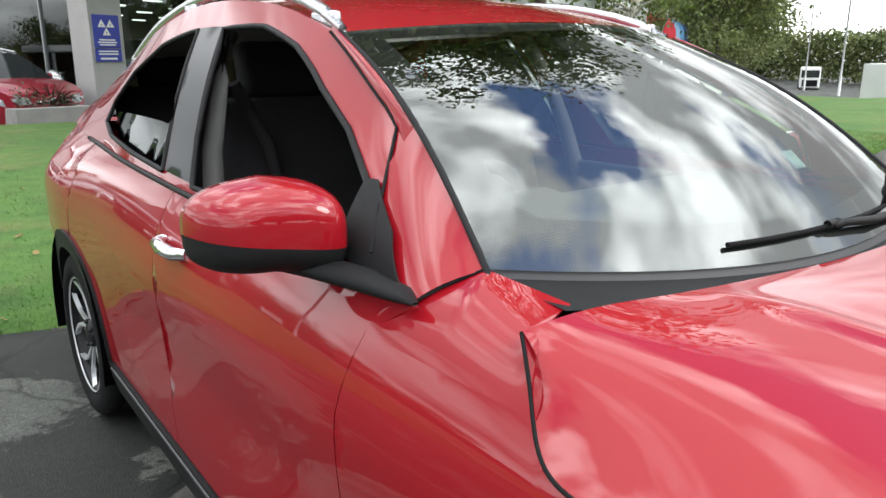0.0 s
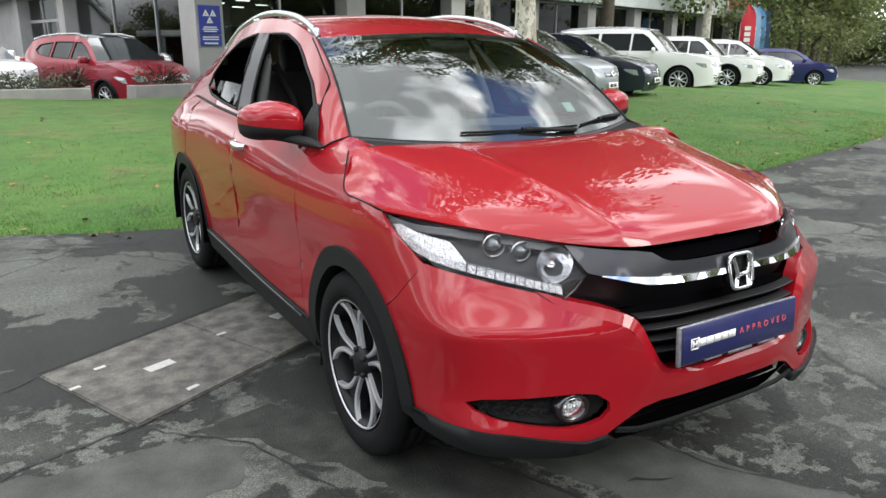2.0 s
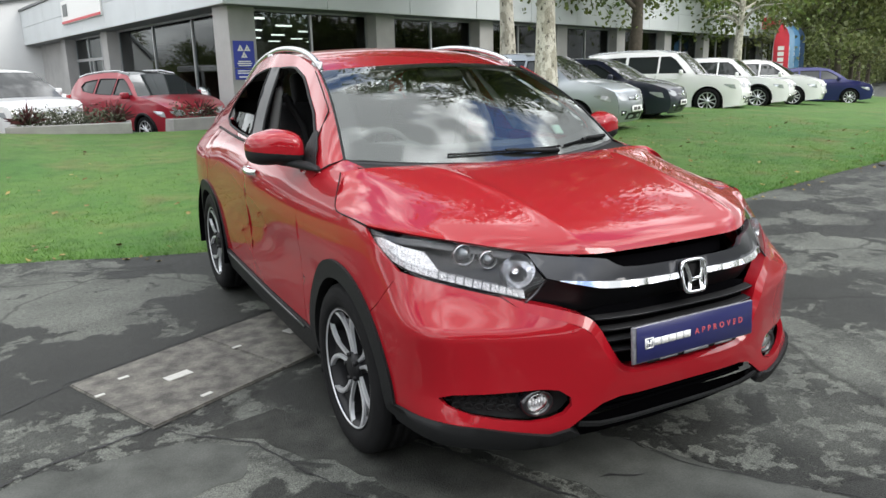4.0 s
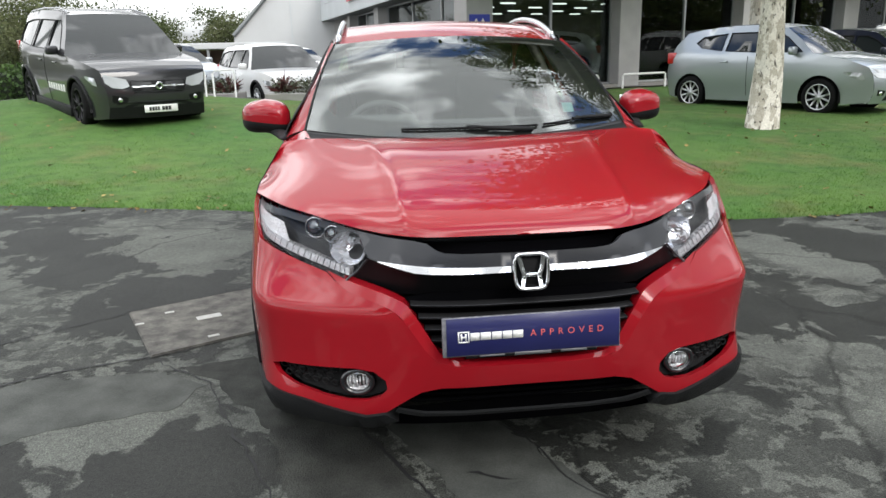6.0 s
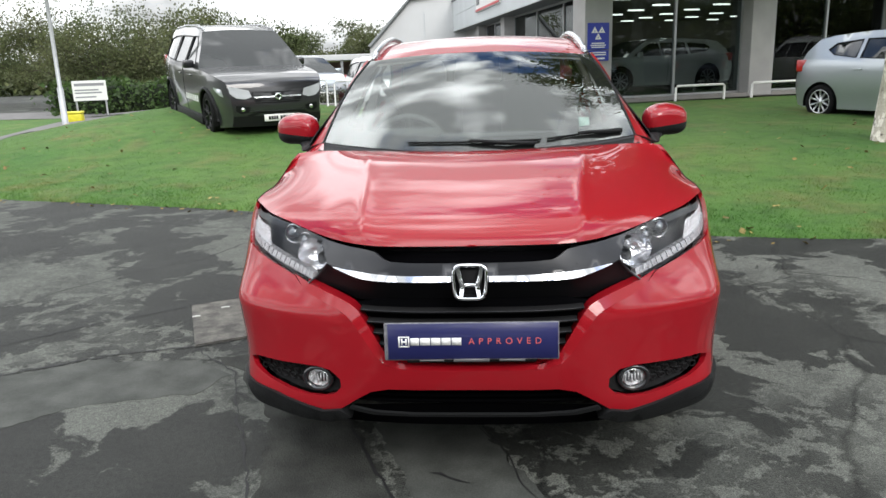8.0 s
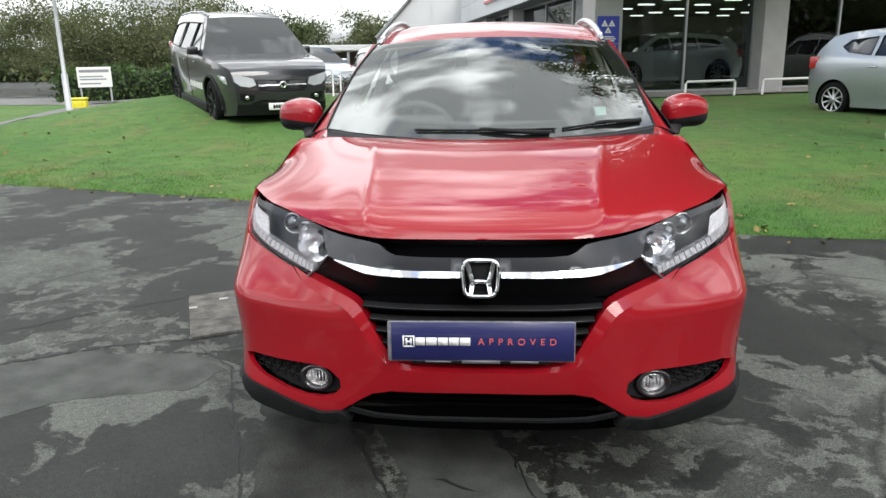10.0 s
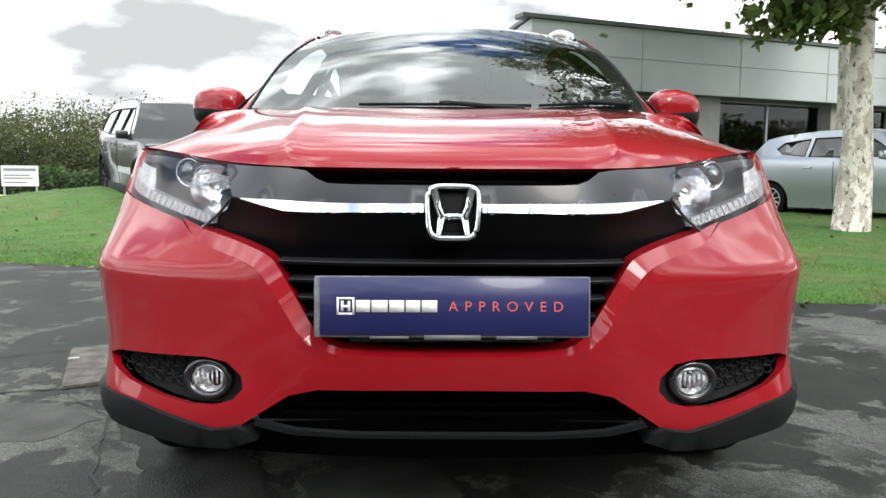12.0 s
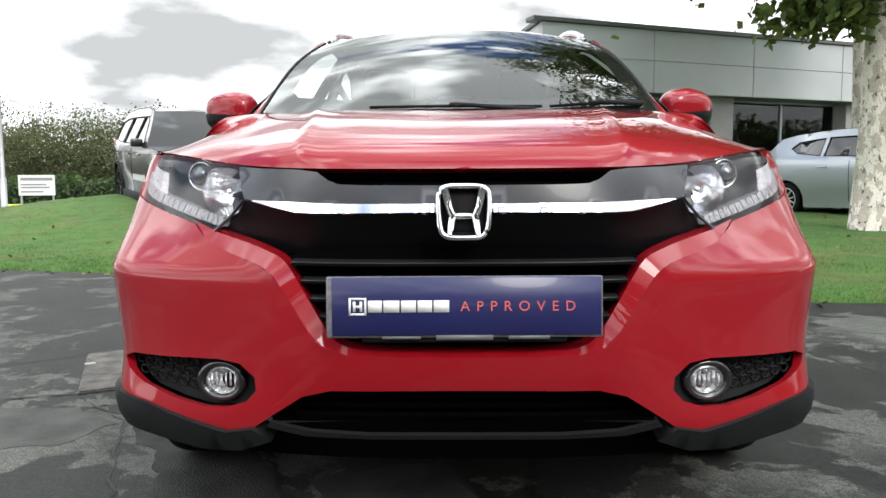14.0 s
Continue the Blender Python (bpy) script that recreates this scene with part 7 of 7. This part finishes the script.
def leaf_mesh(bm_v, bm_f, c, n, spread, size, rg):
    pts = rg.normal(0, 1, (n, 3)) * np.array(spread)
    for q in pts:
        e = Euler(rg.uniform(-1.3, 1.3, 3)).to_matrix()
        s_ = size * rg.uniform(.6, 1.25)
        o = Vector(c) + Vector(q)
        k = len(bm_v)
        bm_v += [tuple(o + e @ Vector(v) * s_) for v in ((-.5, 0, 0), (-.1, -.42, .05), (.5, -.1, .0), (.25, .40, .06))]
        bm_f.append((k, k + 1, k + 2, k + 3))


def tree(at, r, trunk_h, crown_r, crown_h, n_limb, leaves, size, bark_m, leaf_m, label, seed, lean=(0, 0), droop=0.0, name="tree", group="", low=()):
    """at: foot; the crown spreads from trunk_h to trunk_h + crown_h."""
    rg = np.random.default_rng(seed)
    z = height(at[0], at[1]) if abs(at[0]) < 118 and at[1] < 95 else -.3
    t = thing(name, pose(at[0], at[1], z - .03), label, "tree", group)
    top = trunk_h + crown_h * .55
    axis_ = [Vector((lean[0] * f, lean[1] * f, top * f)) + Vector((.06 * math.sin(5 * f + seed), .06 * math.cos(4 * f + seed), 0)) * (f > 0) for f in np.linspace(0, 1, 10)]
    bm = bmesh.new()
    tube(bm, axis_, [r * (1.35 if i == 0 else 1.08 if i == 1 else 1.0 - .09 * i) for i in range(10)], 14)
    ends = []
    for k in range(n_limb):
        f = rg.uniform(.45, .98)
        i = f * 9
        base = axis_[int(i)].lerp(axis_[min(9, int(i) + 1)], i % 1)
        a = 2.4 * k + rg.uniform(-.4, .4)
        ln = crown_r * rg.uniform(.55, 1.0)
        rise = crown_h * rg.uniform(.05, .45) * (1 if f > .6 else .5)
        end = base + Vector((math.cos(a) * ln, math.sin(a) * ln, rise - droop * ln))
        mid = base.lerp(end, .5) + Vector((0, 0, .12 * ln))
        rr_ = r * (.42 - .2 * f)
        tube(bm, [base, base.lerp(mid, .5) + Vector((0, 0, .05 * ln)), mid, mid.lerp(end, .5), end], [rr_, rr_ * .8, rr_ * .6, rr_ * .4, rr_ * .15], 6)
        ends += [mid, mid.lerp(end, .5), end]
    sprays = []
    for dx, dy, zz in low:
        end = Vector((dx, dy, zz))
        base = Vector((0, 0, zz + .35))
        tube(bm, [base, base.lerp(end, .5) + Vector((0, 0, .18)), end], [.035, .022, .008], 6)
        sprays += [base.lerp(end, .6) + Vector((0, 0, .12)), base.lerp(end, .85), end]
    part("trunk", bm, bark_m, t)
    v_, f_ = [], []
    for e in sprays:
        leaf_mesh(v_, f_, e, 150, (.26, .26, .16), size, rg)
    per = max(1, leaves // (len(ends) * 3))
    for e in ends:
        for _ in range(3):
            o = e + Vector(rg.normal(0, 1, 3) * np.array((crown_r * .14, crown_r * .14, crown_h * .07)))
            o.z = max(o.z, trunk_h * .82)
            s_ = crown_r * rg.uniform(.08, .16)
            leaf_mesh(v_, f_, o, per, (s_, s_, s_ * .8), size, rg)
    from_arrays("crown", v_, f_, leaf_m, t, "leafy crown with gaps")
    return t


# unseen row behind the camera, added so that low reflections turn dark
BEHIND = "trees across the road"
for i, (x, y) in enumerate(((-16, -20), (-9.5, -22), (-3.5, -21), (3, -22.5), (9, -21), (15.5, -22), (22, -19))):
    tree((x, y), .22, .6, 3.9, 8.4, 18, 3600, .62, DARK_BARK, LEAF_FAR, "unseen leafy tree across the road, added to darken reflections", 110 + i, droop=.1, group=BEHIND)
PLANES = "plane trees along the lawn"
tree((5.55, 7.40), .182, 5.0, 3.7, 6.6, 30, 52000, .155, PLANE_BARK, LEAF, "tall plane tree with mottled pale bark on the lawn", 3, (.25, .1), group=PLANES, low=((-1.05, .1, 3.02 - height(5.55, 7.40)), (-.62, -.15, 2.98 - height(5.55, 7.40)), (-1.15, -.2, 3.35), (-.75, .5, 3.75), (-1.0, -1.0, 3.95), (.9, -.6, 3.6)))
tree((8.25, 12.5), .20, 6.6, 3.3, 5.6, 22, 26000, .18, PLANE_BARK, LEAF, "plane tree with mottled pale bark behind the silver car", 8, (-.15, .1), group=PLANES)
tree((17.6, 18.2), .30, 3.6, 4.2, 6.0, 18, 7000, .19, DARK_BARK, LEAF, "broad tree with dark trunk behind the parked cars", 12, (.1, .1), .12, group=PLANES)
tree((27.5, 22.0), .26, 3.8, 4.2, 6.5, 16, 6000, .20, PLANE_BARK, LEAF, "plane tree beyond the parked cars", 17, (.2, 0), .10, group=PLANES)
for i, (x, y, s_) in enumerate(((38, 24, 1.0), (46, 30, 1.1), (58, 36, 1.2), (70, 42, 1.2), (100, 62, 1.5), (118, 40, .8), (56, 42, 1.3), (75, 50, 1.4), (44, 38, 1.2))):
    tree((x, y), .22 * s_, 2.2 * s_, 4.3 * s_, 7.0 * s_, 16, 7000, .26, DARK_BARK, LEAF_ROAD, "leafy roadside tree in the distance", 40 + i, droop=.15, group="far trees by the road")
for i, (x, y, s_) in enumerate(((-9.5, 30, .62), (-13, 33, .85), (-16.5, 36, .85), (-20.5, 37, .95), (-25, 40, 1.0), (-31, 42, 1.0), (-38, 44, 1.1), (-11.5, 40, .8), (-7.0, 44, .75), (-3.5, 52, .9), (-46, 48, 1.2))):
    tree((x, y), .14 * s_, .35 * s_, 3.1 * s_, 4.9 * s_, 18, 11000, .125, DARK_BARK, LEAF_FAR, "bushy young tree behind the mound", 70 + i, droop=.05, group="far trees behind the mound")

# woods closing the view far behind
for (x0, y0, x1, y1, h_, sd_) in ((34, 60, 130, 74, 8.0, 5), (-75, 62, -8, 66, 3.0, 6), (100, 14, 135, 84, 7.0, 7), (24, -17, 100, -4, 9.0, 11)):
    rg = np.random.default_rng(sd_)
    v_, f_ = [], []
    nn = int(math.hypot(x1 - x0, y1 - y0) * 240)
    for _ in range(nn):
        f = rg.random()
        top_ = h_ * (.72 + .28 * noise.noise(Vector((f * 23, sd_, 0))) + .12 * noise.noise(Vector((f * 90, sd_, 3))))
        leaf_mesh(v_, f_, (x0 + (x1 - x0) * f, y0 + (y1 - y0) * f + rg.normal(0, 2.0), -2 + (top_ + 2) * rg.random() ** .7), 1, (.4, .4, .3), .62, rg)
    tagged(from_arrays("far_woods", v_, f_, LEAF_ROAD if x0 > 0 else LEAF_FAR), "dense far woods along the horizon", "woods", kind="stuff")

# hedge
HEDGE = leafy("hedge_leaf", (.040, .082, .020), (.060, .10, .026))
hd = thing("hedge", pose(-13.0, 27.0, 0), "clipped green hedge behind the mound", "hedge")
v_, f_ = [], []
rg = np.random.default_rng(9)
for _ in range(9000):
    x, y, z = rg.uniform(-4.5, 4.5), rg.normal(0, .5), rg.uniform(-.4, 1.15)
    leaf_mesh(v_, f_, (x, y, z + .12 * math.sin(x * 2.3)), 1, (.05, .05, .05), .16, rg)
from_arrays("foliage", v_, f_, HEDGE, hd, "dense leaves")
# added box, coloured near-black to stand for the shade between the leaves
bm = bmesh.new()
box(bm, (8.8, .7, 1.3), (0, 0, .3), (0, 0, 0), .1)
part("shade_core", bm, mat("hedge_inner_shade", (.012, .02, .008), .9, fine=.3), hd)

# far buildings
WHITEWALL = mat("white_wall", (.62, .63, .63), .6, vary=.08, vscale=.5, fine=.04, fscale=20)
wh = thing("workshop", pose(0, 37, .2), "plain white metal-clad workshop behind the showroom", "building")
bm = bmesh.new()
pr = [(-5.9, 0), (-5.9, 2.1), (-3.7, 4.4), (1.5, 5.2), (6, 5.2), (6, 0)]
v0 = [bm.verts.new((x, 0, z)) for x, z in pr]
v1 = [bm.verts.new((x, 16, z)) for x, z in pr]
bm.faces.new(v0[::-1])
bm.faces.new(v1)
for i in range(len(pr)):
    j = (i + 1) % len(pr)
    bm.faces.new((v0[i], v0[j], v1[j], v1[i]))
bmesh.ops.recalc_face_normals(bm, faces=bm.faces)
part("wall", bm, WHITEWALL, wh, smooth=False)
bm = bmesh.new()
tube(bm, [(x, -.12, z + .05) for x, z in pr[1:5]], .10, 6)
part("roof_trim", bm, COPING, wh)
for k in range(3):
    add("seam", (.05, .04, 3.6), (-3 + 2.6 * k, -.02, 2.0), CLAD, wh)
sh = thing("shelter", pose(-4.9, 27.5, .0, 0, 0, 8), "low flat-roofed white shelter", "shelter")
add("shelter_roof", (4.4, 2.5, .22), (0, 0, 1.75), WHITEWALL, sh, .02)
add("shelter_wall", (4.4, .1, 1.6), (0, 1.0, .8), mat("brown_brick_wall", (.18, .12, .09), .85, vary=.3, vscale=4), sh)
for k in range(4):
    add("shelter_post", (.1, .1, 1.7), (-2.1 + 1.4 * k, -1.1, .85), ALU, sh)

# ---- street things on the far left and right ----
GALV = mat("galvanised_steel", (.45, .46, .47), .5, .6, vary=.1)


def street_lamp(at, h, bend, label):
    t = thing("street_lamp", pose(*at), label, "street lamp", "street lamps")
    bm = bmesh.new()
    tube(bm, [(0, 0, 0), (0, 0, 1.2), (0, 0, 1.25), (0, 0, h)], [.09, .09, .06, .045], 10)
    part("pole", bm, GALV, t)
    bm = bmesh.new()
    tube(bm, [(0, 0, h), (bend * .3, 0, h + .15), (bend, 0, h + .2)], .035, 8)
    part("arm", bm, GALV, t)
    bm = bmesh.new()
    box(bm, (.6, .22, .12), (bend * 1.3, 0, h + .2), (0, 0, 0), .04)
    part("lamp_head", bm, GALV, t)


street_lamp((-12.4, 18.6, -.15), 7.5, -1.2, "galvanised street lamp beside the path")
street_lamp((64, 31.5, -1.2), 8, -1.5, "grey street lamp beside the road")
street_lamp((47, 21.0, -.8), 9, 1.5, "tall grey street lamp beside the road")
sg = thing("site_sign", pose(-14.4, 24.0, -.1, 0, 0, 22), "white notice board on two posts before the hedge", "sign")
add("sign_board", (1.15, .04, .72), (0, 0, .95), PLATE_WHITE, sg, .01)
for x in (-.5, .5):
    add("sign_post", (.06, .06, 1.3), (x, .05, .55), GALV, sg)
bm = bmesh.new()
bars(bm, [(-.5, 1.12, .5, 1.22), (-.5, .95, .3, 1.0), (-.5, .85, .4, .9), (-.5, .70, .2, .75)], pose(0, -.022, 0))
part("print_bar", bm, mat("grey_print", (.25, .25, .27), .6), sg, smooth=False)
bn = thing("grit_bin", pose(-13.6, 21.2, -.2, 0, 0, 15), "yellow grit bin by the path", "bin")
bm = bmesh.new()
box(bm, (.62, .4, .38), (0, 0, .2), (0, 0, 0), .05)
part("bin_body", bm, mat("grit_yellow", (.70, .62, .03), .5, vary=.15), bn)
bm = bmesh.new()
box(bm, (.66, .44, .07), (0, 0, .42), (0, 0, 0), .03)
part("lid", bm, mat("grit_lid", (.72, .66, .06), .5, vary=.1), bn)

# feather flags by the showroom's far end
for k, (col, nm) in enumerate((((.55, .02, .04), "red"), ((.25, .42, .62), "pale blue"), ((.12, .30, .55), "blue"), ((.05, .10, .22), "dark blue"))):
    fl = thing("feather_flag", pose(31.5 + 1.1 * k, 23.2 + .5 * k, -.3, 0, 0, -35), nm + " feather flag on a pole by the showroom", "flag", "feather flags")
    bm = bmesh.new()
    tube(bm, [(0, 0, 0), (0, 0, 2.6), (.08, 0, 3.3), (.35, 0, 3.75)], .025, 6)
    part("flag_pole", bm, GALV, fl)
    bm = bmesh.new()
    rows = []
    for f in np.linspace(0, 1, 12):
        zz = .6 + 3.1 * f
        x0 = 0 if zz < 2.6 else .35 * ((zz - 2.6) / 1.15) ** 1.8
        x1 = .75 * (1 if f < .75 else math.sqrt(max(0, 1 - ((f - .75) / .27) ** 2))) + .02
        rows.append([bm.verts.new((x0 + (max(x1, x0 + .01) - x0) * g_, .04 * math.sin(6 * f + 3 * g_), zz)) for g_ in np.linspace(0, 1, 5)])
    for r0, r1 in zip(rows, rows[1:]):
        for i in range(4):
            bm.faces.new((r0[i], r0[i + 1], r1[i + 1], r1[i]))
    part("banner", bm, mat(nm.replace(" ", "_") + "_banner", col, .7, vary=.1), fl)
    bm = bmesh.new()
    bars(bm, [(.22, 1.0 + .28 * i, .52, 1.2 + .28 * i) for i in range(6)], pose(0, -.045, 0), .004)
    part("print_bar", bm, PLATE_WHITE, fl, smooth=False)

# lorries on the distant road
def lorry(at, turn, box_len, label, cab_only=False):
    t = thing("lorry", pose(*at, 0, 0, turn), label, "lorry", "lorries on the road")
    add("cab", (2.4, 2.2, 2.7), (0, 1.1, 1.9), WHITE_P, t, .15)
    add("windscreen", (2.1, .05, .9), (0, -.02, 2.35), GLASS_FAR, t)
    add("grille", (1.8, .05, .8), (0, -.02, 1.2), MESH_BLACK, t)
    add("chassis", (2.2, box_len + 2, .4), (0, (box_len + 2) / 2 + .2, .75), MESH_BLACK, t)
    if not cab_only:
        add("cargo_box", (2.5, box_len, 2.7), (0, 2.6 + box_len / 2, 2.5), WHITEWALL, t, .03)
        for k in range(6):
            add("box_rib", (.03, .06, 2.6), (-1.26, 2.8 + box_len * k / 6, 2.5), GALV, t)
    for sd in (-1, 1):
        for y in (1.0, 4.5, box_len + .6, box_len + 1.8):
            far_wheel(t, (sd * 1.05, y, .48), sd, .48, True)


lorry((96.0, 46.5, -2.75), -62, 6.0, "white lorry standing on the distant road", True)
lorry((68.4, 25.8, -2.75), 105, 8.0, "white box lorry beside the road")
